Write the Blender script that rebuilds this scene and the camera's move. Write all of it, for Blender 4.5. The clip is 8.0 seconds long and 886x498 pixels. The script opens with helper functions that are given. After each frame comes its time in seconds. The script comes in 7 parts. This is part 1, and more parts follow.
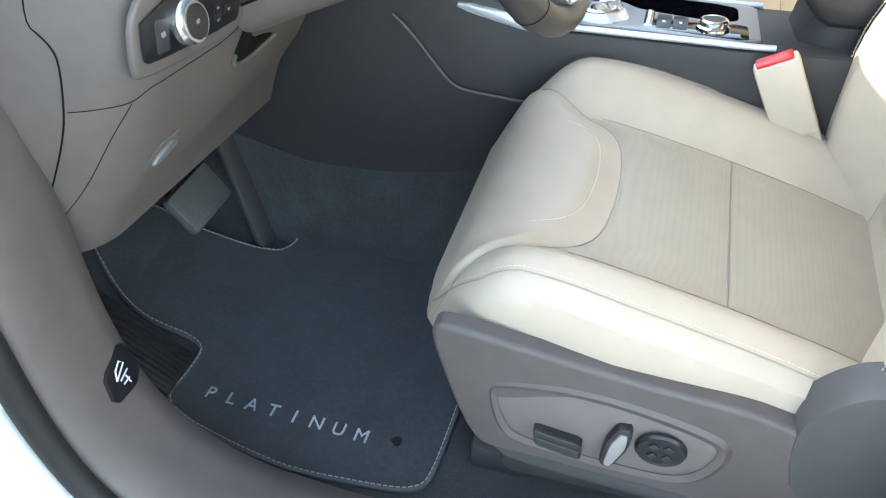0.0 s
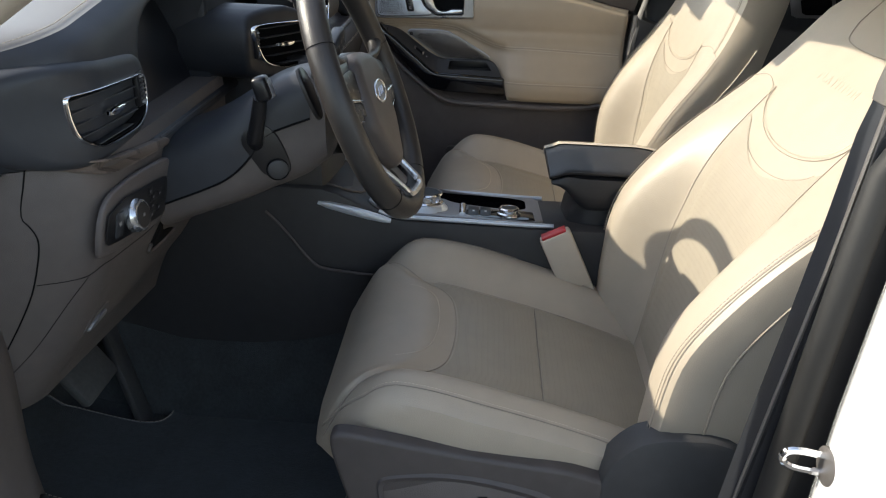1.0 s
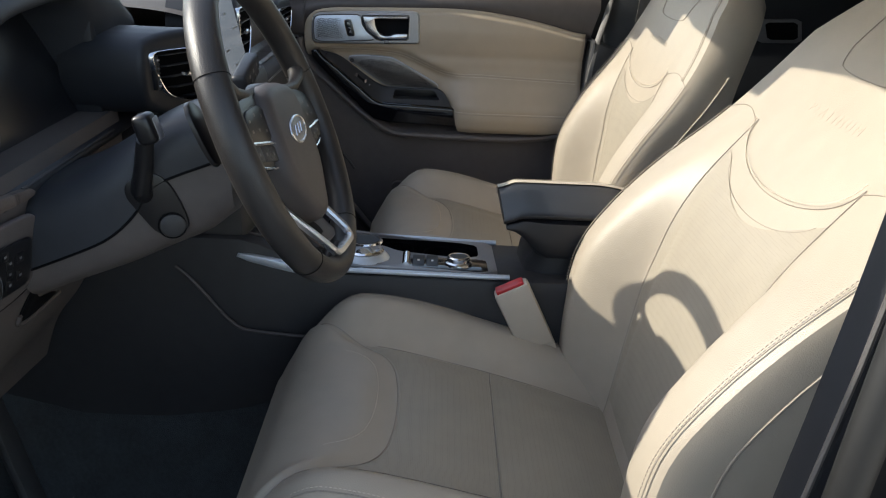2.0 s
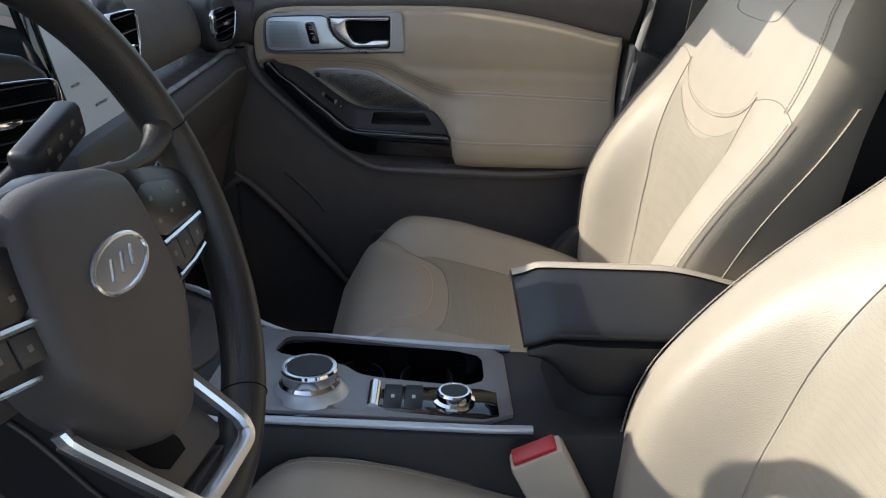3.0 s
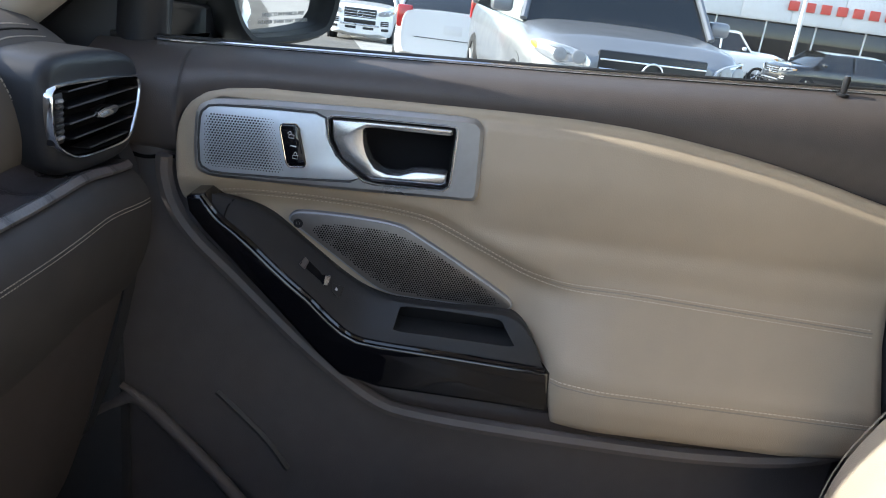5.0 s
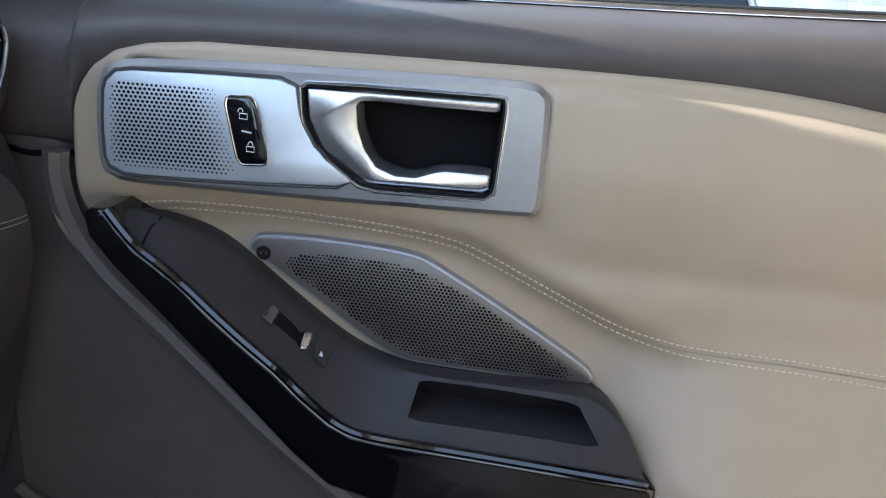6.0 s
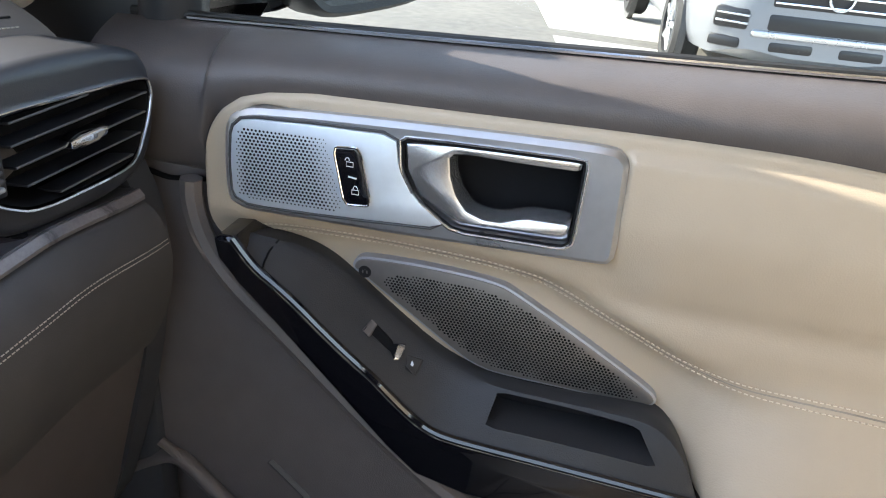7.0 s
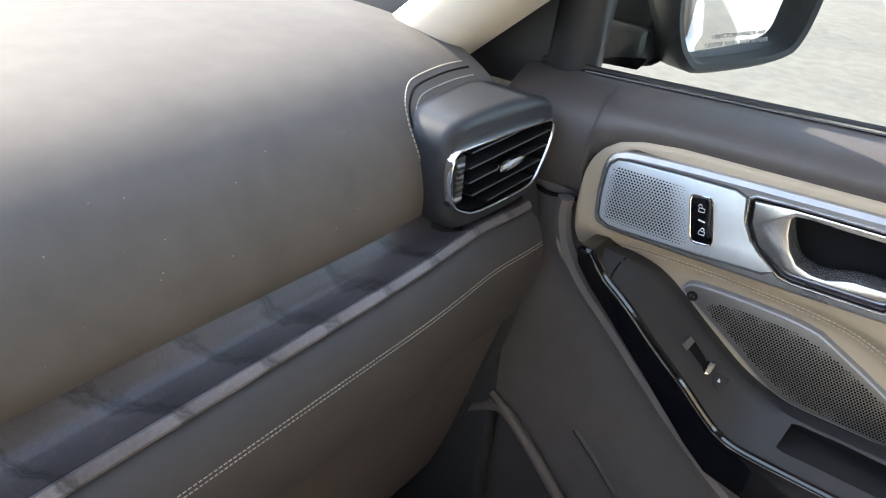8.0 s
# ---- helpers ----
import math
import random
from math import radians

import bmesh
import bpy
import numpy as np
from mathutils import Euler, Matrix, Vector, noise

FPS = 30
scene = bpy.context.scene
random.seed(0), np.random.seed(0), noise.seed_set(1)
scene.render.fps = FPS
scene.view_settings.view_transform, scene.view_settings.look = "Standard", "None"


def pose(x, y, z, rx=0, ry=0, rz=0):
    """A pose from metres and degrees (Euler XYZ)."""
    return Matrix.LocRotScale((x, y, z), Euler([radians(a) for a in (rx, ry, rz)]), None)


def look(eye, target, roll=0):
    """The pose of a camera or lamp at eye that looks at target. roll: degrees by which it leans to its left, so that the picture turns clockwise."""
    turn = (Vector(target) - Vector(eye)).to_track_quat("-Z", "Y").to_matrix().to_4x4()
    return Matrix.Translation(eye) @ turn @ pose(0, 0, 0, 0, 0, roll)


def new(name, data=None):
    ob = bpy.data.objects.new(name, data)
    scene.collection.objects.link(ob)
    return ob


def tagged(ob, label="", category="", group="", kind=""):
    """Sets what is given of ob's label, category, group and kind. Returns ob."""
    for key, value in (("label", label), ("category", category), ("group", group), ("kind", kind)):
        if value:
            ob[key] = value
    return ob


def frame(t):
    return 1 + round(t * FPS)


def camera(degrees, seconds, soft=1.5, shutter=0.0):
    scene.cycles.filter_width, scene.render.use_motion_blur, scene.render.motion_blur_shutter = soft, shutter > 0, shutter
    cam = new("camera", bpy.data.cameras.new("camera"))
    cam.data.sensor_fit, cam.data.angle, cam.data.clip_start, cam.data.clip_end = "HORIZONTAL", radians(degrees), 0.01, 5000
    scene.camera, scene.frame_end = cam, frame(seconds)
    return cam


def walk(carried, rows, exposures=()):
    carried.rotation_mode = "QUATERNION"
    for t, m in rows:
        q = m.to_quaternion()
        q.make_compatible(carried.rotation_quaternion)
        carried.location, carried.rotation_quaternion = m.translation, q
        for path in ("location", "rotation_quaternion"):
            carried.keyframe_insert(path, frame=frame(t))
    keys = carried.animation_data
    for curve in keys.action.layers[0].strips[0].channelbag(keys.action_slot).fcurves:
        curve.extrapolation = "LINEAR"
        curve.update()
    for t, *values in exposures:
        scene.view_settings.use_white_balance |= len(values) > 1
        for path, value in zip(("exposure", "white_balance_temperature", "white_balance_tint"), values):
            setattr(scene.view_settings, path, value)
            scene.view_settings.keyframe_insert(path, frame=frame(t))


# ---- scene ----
from mathutils.bvhtree import BVHTree

cam = camera(60.0, 8.0, 1.1)

PATH = [
    (0, (-1.198, -0.2, 1.348), (0.242, 0.275, 0.044), -2.4),
    (0.5, (-1.357, -0.194, 1.419), (0.392, -0.033, 0.462), 1.6),
    (1, (-1.488, -0.186, 1.444), (0.313, -0.115, 0.578), 2.3),
    (1.5, (-1.474, -0.183, 1.436), (0.36, -0.189, 0.639), 3.1),
    (1.7, (-1.417, -0.188, 1.424), (0.417, -0.223, 0.627), 3.0),
    (2.8, (-0.917, -0.257, 1.382), (0.906, -0.264, 0.56), 1.8),
    (3, (-0.807, -0.233, 1.369), (1.016, -0.25, 0.548), 1.9),
    (3.5, (-0.564, -0.195, 1.384), (1.265, -0.291, 0.58), 2.7),
    (4, (-0.394, -0.161, 1.374), (1.472, -0.293, 0.665), 4.2),
    (4.5, (-0.198, -0.164, 1.341), (1.685, -0.213, 0.667), 5.7),
    (4.7, (-0.109, -0.151, 1.332), (1.769, -0.177, 0.644), 7.1),
    (5.8, (0.261, -0.123, 1.211), (2.158, -0.029, 0.587), 6.3),
    (6, (0.287, -0.131, 1.221), (2.18, -0.011, 0.586), 6.1),
    (6.5, (0.311, -0.143, 1.267), (2.177, 0.054, 0.574), 5.6),
    (7, (0.272, -0.135, 1.323), (2.029, 0.208, 0.432), 5.9),
    (7.5, (0.22, -0.13, 1.369), (1.874, 0.476, 0.421), 5.5),
    (8, (0.139, -0.121, 1.402), (1.589, 0.845, 0.42), 5.7),
]
EXPOSURES = [(0, 3.38, 6650, 2), (0.3, 2.78, 6600, 4), (0.6, 2.04, 6650, 6), (0.9, 1.39, 6800, 8), (1.2, 1.08, 6600, 8), (1.7, 1.07, 6500, 8), (3.0, 1.09, 6300, 8), (3.5, 1.21, 6250, 8), (4.5, 1.44, 6250, 9), (5.8, 2.19, 6000, 9), (6.5, 2.32, 6300, 9), (7.3, 2.70, 6600, 9), (8.0, 2.67, 6700, 8)]
walk(cam, [(t, look(eye, target, roll)) for t, eye, target, roll in PATH], EXPOSURES)

# ---------------------------------------------------------------- world, sun
SUN_WAY = Vector((-0.07, -1.0, -0.62)).normalized()
world = bpy.data.worlds.new("sky")
scene.world = world
world.use_nodes = True
wn = world.node_tree.nodes
sky = wn.new("ShaderNodeTexSky")
sky.sky_type = "NISHITA"
sky.sun_disc = False
sky.sun_elevation = math.asin(-SUN_WAY.z)
sky.sun_rotation = math.atan2(-SUN_WAY.x, -SUN_WAY.y)
wn["Background"].inputs["Strength"].default_value = 0.165
haze = wn.new("ShaderNodeHueSaturation")
haze.inputs["Saturation"].default_value = 0.75
world.node_tree.links.new(sky.outputs[0], haze.inputs["Color"])
world.node_tree.links.new(haze.outputs[0], wn["Background"].inputs["Color"])
sun_data = bpy.data.lights.new("sun", "SUN")
sun_data.energy = 2.7
sun_data.angle = radians(0.6)
sun_data.color = (1.0, 0.93, 0.81)
sun = new("sun", sun_data)
sun.matrix_world = look((0, 20, 16), Vector((0, 20, 16)) + SUN_WAY)


# ---------------------------------------------------------------- materials
def material(name, base, rough=0.5, metal=0.0, vary=0.12, grain=40.0, bump=0.0, bump_scale=900.0, spot=None, coat=0.0, spec=0.5, sheen=0.0):
    """Plain surface with colour variation at two scales and a fine relief."""
    m = bpy.data.materials.new(name)
    m.use_nodes = True
    nt = m.node_tree
    b = nt.nodes["Principled BSDF"]
    b.inputs["Roughness"].default_value = rough
    b.inputs["Metallic"].default_value = metal
    b.inputs["Specular IOR Level"].default_value = spec
    b.inputs["Coat Weight"].default_value = coat
    b.inputs["Coat Roughness"].default_value = 0.05
    b.inputs["Sheen Weight"].default_value = sheen
    tc = nt.nodes.new("ShaderNodeTexCoord")
    n1 = nt.nodes.new("ShaderNodeTexNoise")
    n1.inputs["Scale"].default_value = grain
    n1.inputs["Detail"].default_value = 6
    n2 = nt.nodes.new("ShaderNodeTexNoise")
    n2.inputs["Scale"].default_value = grain / 9
    n2.inputs["Detail"].default_value = 3
    add = nt.nodes.new("ShaderNodeMath")
    add.operation = "ADD"
    ramp = nt.nodes.new("ShaderNodeMapRange")
    ramp.inputs[1].default_value, ramp.inputs[2].default_value = 0.7, 1.3
    ramp.inputs[3].default_value, ramp.inputs[4].default_value = 1 - vary, 1 + vary
    mix = nt.nodes.new("ShaderNodeVectorMath")
    mix.operation = "SCALE"
    mix.inputs[0].default_value = base[:3]
    for n in (n1, n2):
        nt.links.new(tc.outputs["Object"], n.inputs["Vector"])
    nt.links.new(n1.outputs["Fac"], add.inputs[0])
    nt.links.new(n2.outputs["Fac"], add.inputs[1])
    nt.links.new(add.outputs[0], ramp.inputs[0])
    nt.links.new(ramp.outputs[0], mix.inputs["Scale"])
    nt.links.new(mix.outputs[0], b.inputs["Base Color"])
    r2 = nt.nodes.new("ShaderNodeMapRange")
    r2.inputs[1].default_value, r2.inputs[2].default_value = 0.3, 0.7
    r2.inputs[3].default_value, r2.inputs[4].default_value = max(0, rough - 0.06), min(1, rough + 0.06)
    nt.links.new(n2.outputs["Fac"], r2.inputs[0])
    nt.links.new(r2.outputs[0], b.inputs["Roughness"])
    if bump:
        v = nt.nodes.new("ShaderNodeTexVoronoi")
        v.inputs["Scale"].default_value = bump_scale
        nt.links.new(tc.outputs["Object"], v.inputs["Vector"])
        bp = nt.nodes.new("ShaderNodeBump")
        bp.inputs["Strength"].default_value = bump
        bp.inputs["Distance"].default_value = 0.0006
        nt.links.new(v.outputs["Distance"], bp.inputs["Height"])
        nt.links.new(bp.outputs[0], b.inputs["Normal"])
    return m


LEATHER = material("cream leather", (0.418, 0.362, 0.287), 0.45, bump=0.35, bump_scale=700, vary=0.05, grain=25)
LEATHER_DOOR = material("cream soft vinyl", (0.43, 0.355, 0.265), 0.5, bump=0.2, bump_scale=800, vary=0.04, grain=25)
THREAD = material("cream thread", (0.66, 0.58, 0.46), 0.7, vary=0.1, grain=300)
THREAD_GREY = material("grey thread", (0.4, 0.36, 0.31), 0.7, vary=0.1, grain=300)
SEAM = material("seam shadow leather", (0.31, 0.272, 0.225), 0.7, vary=0.1)
BROWN = material("dark brown soft plastic", (0.075, 0.065, 0.063), 0.48, bump=0.2, bump_scale=900, vary=0.1)
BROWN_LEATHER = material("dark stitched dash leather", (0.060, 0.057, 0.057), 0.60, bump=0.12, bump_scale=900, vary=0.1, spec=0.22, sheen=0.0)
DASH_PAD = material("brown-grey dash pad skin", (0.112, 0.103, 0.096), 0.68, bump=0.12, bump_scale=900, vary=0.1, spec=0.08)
CHARCOAL = material("charcoal grained plastic", (0.052, 0.052, 0.054), 0.5, bump=0.3, bump_scale=1000, vary=0.12)
BLACK_TRIM = material("black grained trim", (0.016, 0.017, 0.020), 0.5, bump=0.15, bump_scale=1000, vary=0.1)
CONSOLE_SIDE = material("dark console plastic", (0.030, 0.030, 0.033), 0.5, bump=0.25, bump_scale=1000, vary=0.12)
VENT_DARK = material("dark vent plastic", (0.020, 0.022, 0.027), 0.45, bump=0.1, bump_scale=1000, vary=0.1)
DOOR_PLASTIC = material("warm brown-grey door plastic", (0.105, 0.094, 0.094), 0.48, bump=0.35, bump_scale=900, vary=0.1)
SATIN_BLACK = material("satin black plastic", (0.012, 0.012, 0.014), 0.35, vary=0.1)
GLOSS_BLACK = material("piano black plastic", (0.005, 0.005, 0.007), 0.06, vary=0.05, coat=0.6)
SILVER = material("brushed satin silver", (0.62, 0.675, 0.735), 0.36, 0.5, vary=0.05, grain=120)
CHROME = material("polished chrome", (0.85, 0.86, 0.88), 0.08, 1.0, vary=0.02)
GREY_METAL = material("warm grey metal grille", (0.22, 0.205, 0.195), 0.42, 0.6, vary=0.06, grain=120)
SATIN_CHROME = material("satin chrome", (0.72, 0.73, 0.75), 0.24, 0.9, vary=0.03)
DARK_VINYL = material("dark slate vinyl", (0.020, 0.021, 0.025), 0.4, bump=0.4, bump_scale=900, vary=0.1)
WHEEL_LEATHER = material("dark wheel leather", (0.034, 0.031, 0.030), 0.38, bump=0.3, bump_scale=900, vary=0.12)
SILVER_DARK = material("satin pewter plastic", (0.30, 0.30, 0.31), 0.36, 0.5, vary=0.05, grain=120)
PANEL_DARK = material("matt black armrest plastic", (0.030, 0.030, 0.032), 0.55, bump=0.2, bump_scale=1000, vary=0.1, spec=0.4)
TRIM_PLASTIC = material("warm grey-brown trim plastic", (0.118, 0.103, 0.098), 0.5, bump=0.3, bump_scale=900, vary=0.1)
# Dash leather made paler, with sheen added to imitate sun glare.
DASH_GLARE = material("dash skin with added glare", (0.085, 0.079, 0.073), 0.40, bump=0.12, bump_scale=900, vary=0.1, spec=0.7, sheen=0.3)
SLATE = material("dark slate soft plastic", (0.036, 0.039, 0.046), 0.48, bump=0.10, bump_scale=900, vary=0.1, spec=0.45)
SILVER_FRAME = material("satin silver frame", (0.50, 0.51, 0.53), 0.32, 0.85, vary=0.05, grain=120)
SILVER_MID = material("satin grey silver", (0.36, 0.37, 0.40), 0.38, 0.5, vary=0.05, grain=120)
WEBBING = material("grey-brown belt webbing", (0.17, 0.155, 0.138), 0.75, bump=0.5, bump_scale=1500, vary=0.08, grain=200)
PILLAR_EDGE = material("pale grey trim plastic", (0.15, 0.143, 0.135), 0.55, vary=0.06)
HOLE = material("dark perforation", (0.006, 0.006, 0.007), 0.8, vary=0.05, spec=0.15)
CARPET = material("dark carpet", (0.030, 0.035, 0.040), 0.95, bump=1.0, bump_scale=500, vary=0.35, grain=160, sheen=0.3)
MAT_CARPET = material("dark blue-grey mat carpet", (0.034, 0.041, 0.048), 0.95, bump=1.0, bump_scale=420, vary=0.3, grain=130, sheen=0.3)
EDGE_TAPE = material("grey woven edge tape", (0.085, 0.092, 0.10), 0.85, vary=0.2, grain=200)
PEDAL_RUBBER = material("worn grey pedal rubber", (0.075, 0.078, 0.080), 0.6, vary=0.2, grain=120)
RUBBER = material("black rubber", (0.012, 0.012, 0.012), 0.6, vary=0.15)
WHITE_PAINT = material("white car paint", (0.78, 0.79, 0.8), 0.18, vary=0.02, coat=0.8)
SILVER_PAINT = material("silver car paint", (0.20, 0.212, 0.235), 0.34, 0.4, vary=0.02, coat=0.5)
BLACK_PAINT = material("black car paint", (0.012, 0.014, 0.018), 0.15, vary=0.05, coat=0.8)
RED = material("red plastic", (0.55, 0.03, 0.035), 0.35, vary=0.05)
CREAM_PLASTIC = material("cream plastic", (0.55, 0.48, 0.39), 0.45, vary=0.04)
HEADLINER = material("cream woven headliner", (0.6, 0.54, 0.46), 0.9, bump=0.5, vary=0.05)
ASPHALT = material("worn asphalt", (0.120, 0.110, 0.096), 0.9, vary=0.25, grain=9, bump=0.6, bump_scale=120)
SUNLIT_PATCH = material("pale sunlit patch", (0.34, 0.325, 0.30), 0.85, vary=0.12, grain=8)
YELLOW = material("yellow bollard paint", (0.75, 0.5, 0.02), 0.5, vary=0.08)
KERB_RED = material("red kerb paint", (0.6, 0.12, 0.08), 0.7, vary=0.15)
TYRE = material("tyre rubber", (0.015, 0.015, 0.016), 0.8, vary=0.2)
ALLOY = material("alloy wheel", (0.55, 0.56, 0.58), 0.3, 0.9, vary=0.05)
GLASS_DARK = material("tinted car glass", (0.012, 0.015, 0.018), 0.05, vary=0.05, coat=0.5)
FACADE = material("white facade panels", (0.72, 0.72, 0.72), 0.6, vary=0.06, grain=4)
SIGN_RED = material("red sign letters", (0.62, 0.09, 0.07), 0.5, vary=0.05)
AMBER = material("amber lamp lens", (0.62, 0.30, 0.05), 0.15, vary=0.05, coat=0.6)
LAMP_LENS = material("headlamp lens", (0.36, 0.38, 0.41), 0.08, 0.3, vary=0.1, coat=1.0)
TAIL_RED = material("red tail lamp", (0.5, 0.02, 0.02), 0.15, vary=0.05, coat=1.0)
SCREEN_OFF = material("dark matt display glass", (0.014, 0.016, 0.021), 0.28, vary=0.1, spec=0.7)
WHITE_PRINT = material("white print", (0.7, 0.7, 0.7), 0.6, vary=0.05)


def wood_material(name, dark, pale, rough):
    """Glossy grey wood-look trim, crossed every few centimetres by a ragged dark vein."""
    m = material(name, pale, rough, vary=0.15, grain=40, coat=0.15)
    nt = m.node_tree
    b = nt.nodes["Principled BSDF"]
    src = b.inputs["Base Color"].links[0].from_socket
    tc = nt.nodes.new("ShaderNodeTexCoord")

    def noise(scale, detail):
        n = nt.nodes.new("ShaderNodeTexNoise")
        n.inputs["Scale"].default_value = scale
        n.inputs["Detail"].default_value = detail
        n.inputs["Roughness"].default_value = 0.65
        nt.links.new(tc.outputs["Object"], n.inputs["Vector"])
        return n.outputs["Fac"]

    def calc(op, a, c, third=None):
        n = nt.nodes.new("ShaderNodeMath")
        n.operation = op
        for k, v in enumerate((a, c, third)):
            if v is None:
                continue
            if isinstance(v, float):
                n.inputs[k].default_value = v
            else:
                nt.links.new(v, n.inputs[k])
        return n.outputs[0]

    sep = nt.nodes.new("ShaderNodeSeparateXYZ")
    nt.links.new(tc.outputs["Object"], sep.inputs[0])
    lean = calc("MULTIPLY_ADD", sep.outputs["Y"], 0.7, sep.outputs["X"])
    run = calc("MULTIPLY_ADD", lean, 17.0, calc("MULTIPLY", noise(16.0, 3.0), 0.9))
    run = calc("MULTIPLY_ADD", noise(150.0, 4.0), 0.22, run)
    saw = calc("FRACT", run, 0.0)
    ramp = nt.nodes.new("ShaderNodeValToRGB")
    el = ramp.color_ramp.elements
    el[0].position, el[0].color = 0.0, (0.62, 0.62, 0.62, 1)
    el[1].position, el[1].color = 1.0, (0.42, 0.42, 0.42, 1)
    for p, v in ((0.40, 0.80), (0.78, 1.0), (0.86, 0.25), (0.90, 0.55), (0.93, 0.10), (0.97, 0.35)):
        el.new(p).color = (v, v, v, 1)
    nt.links.new(saw, ramp.inputs[0])
    fleck = nt.nodes.new("ShaderNodeMapRange")
    fleck.inputs[1].default_value, fleck.inputs[2].default_value = 0.42, 0.58
    fleck.inputs[3].default_value, fleck.inputs[4].default_value = 0.90, 1.06
    nt.links.new(noise(420.0, 3.0), fleck.inputs[0])
    mix = nt.nodes.new("ShaderNodeMix")
    mix.data_type = "RGBA"
    mix.inputs[6].default_value = (*dark, 1)
    nt.links.new(src, mix.inputs[7])
    nt.links.new(ramp.outputs[0], mix.inputs[0])
    sc = nt.nodes.new("ShaderNodeVectorMath")
    sc.operation = "SCALE"
    nt.links.new(mix.outputs[2], sc.inputs[0])
    nt.links.new(fleck.outputs[0], sc.inputs["Scale"])
    nt.links.new(sc.outputs[0], b.inputs["Base Color"])
    bp = nt.nodes.new("ShaderNodeBump")
    bp.inputs["Strength"].default_value = 0.35
    bp.inputs["Distance"].default_value = 0.0008
    nt.links.new(ramp.outputs[0], bp.inputs["Height"])
    nt.links.new(bp.outputs[0], b.inputs["Normal"])
    return m


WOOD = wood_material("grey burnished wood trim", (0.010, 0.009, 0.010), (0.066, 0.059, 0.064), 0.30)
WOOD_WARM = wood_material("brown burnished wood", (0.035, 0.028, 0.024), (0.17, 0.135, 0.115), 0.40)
# Paler copy of the grey wood, imitating the light its front edge reflects.
WOOD_SHINE = wood_material("wood with painted edge reflection", (0.03, 0.027, 0.027), (0.165, 0.148, 0.152), 0.36)


def perforated_leather():
    """Cream leather with small dotted perforation in rows and a faint basket pattern."""
    m = material("perforated cream leather", (0.345, 0.303, 0.238), 0.5, vary=0.05, grain=30)
    nt = m.node_tree
    b = nt.nodes["Principled BSDF"]
    src = b.inputs["Base Color"].links[0].from_socket
    tc = nt.nodes.new("ShaderNodeTexCoord")
    v = nt.nodes.new("ShaderNodeTexVoronoi")
    v.inputs["Scale"].default_value = 430
    v.inputs["Randomness"].default_value = 0.0
    nt.links.new(tc.outputs["Object"], v.inputs["Vector"])
    cr = nt.nodes.new("ShaderNodeMapRange")
    cr.inputs[1].default_value, cr.inputs[2].default_value = 0.2, 0.34
    cr.inputs[3].default_value, cr.inputs[4].default_value = 0.84, 1.0
    nt.links.new(v.outputs["Distance"], cr.inputs[0])
    sc = nt.nodes.new("ShaderNodeVectorMath")
    sc.operation = "SCALE"
    nt.links.new(src, sc.inputs[0])
    nt.links.new(cr.outputs[0], sc.inputs["Scale"])
    nt.links.new(sc.outputs[0], b.inputs["Base Color"])
    bp = nt.nodes.new("ShaderNodeBump")
    bp.inputs["Strength"].default_value = 0.5
    bp.inputs["Distance"].default_value = 0.0008
    nt.links.new(cr.outputs[0], bp.inputs["Height"])
    nt.links.new(bp.outputs[0], b.inputs["Normal"])
    return m


PERFORATED = perforated_leather()


def glass_material(name, tint=(1, 1, 1)):
    m = bpy.data.materials.new(name)
    m.use_nodes = True
    nt = m.node_tree
    nt.nodes.remove(nt.nodes["Principled BSDF"])
    out = nt.nodes["Material Output"]
    tr = nt.nodes.new("ShaderNodeBsdfTransparent")
    tr.inputs[0].default_value = (*tint, 1)
    gl = nt.nodes.new("ShaderNodeBsdfGlossy")
    gl.inputs["Roughness"].default_value = 0.02
    mx = nt.nodes.new("ShaderNodeMixShader")
    fr = nt.nodes.new("ShaderNodeFresnel")
    fr.inputs[0].default_value = 1.3
    nt.links.new(fr.outputs[0], mx.inputs[0])
    nt.links.new(tr.outputs[0], mx.inputs[1])
    nt.links.new(gl.outputs[0], mx.inputs[2])
    nt.links.new(mx.outputs[0], out.inputs[0])
    return m


GLASS = glass_material("window glass", (0.86, 0.9, 0.88))
MIRROR = material("mirror glass", (0.9, 0.9, 0.9), 0.0, 1.0, vary=0.0)


def screen_material():
    """A lit display: pale map page."""
    m = bpy.data.materials.new("lit display")
    m.use_nodes = True
    b = m.node_tree.nodes["Principled BSDF"]
    b.inputs["Base Color"].default_value = (0.05, 0.06, 0.07, 1)
    b.inputs["Roughness"].default_value = 0.12
    b.inputs["Emission Color"].default_value = (0.55, 0.62, 0.72, 1)
    b.inputs["Emission Strength"].default_value = 0.12
    return m


SCREEN = screen_material()


# ---------------------------------------------------------------- mesh helpers
def finish(bm, angle=38):
    bmesh.ops.recalc_face_normals(bm, faces=bm.faces[:])
    for f in bm.faces:
        f.smooth = True
    for e in bm.edges:
        if len(e.link_faces) == 2 and e.calc_face_angle(0) > radians(angle):
            e.smooth = False
    return bm


def part(name, bm, mat, parent=None, label="", angle=38, keep=False):
    if not keep:
        finish(bm, angle)
    me = bpy.data.meshes.new(name)
    bm.to_mesh(me)
    bm.free()
    me.materials.append(mat)
    ob = new(name, me)
    if parent:
        ob.parent = parent
        ob.matrix_parent_inverse = parent.matrix_basis.inverted()
    if label:
        tagged(ob, label)
    return ob


def thing(name, at, label, category, group="", kind=""):
    ob = new(name)
    ob.location = at
    ob.empty_display_size = 0.05
    return tagged(ob, label, category, group, kind)


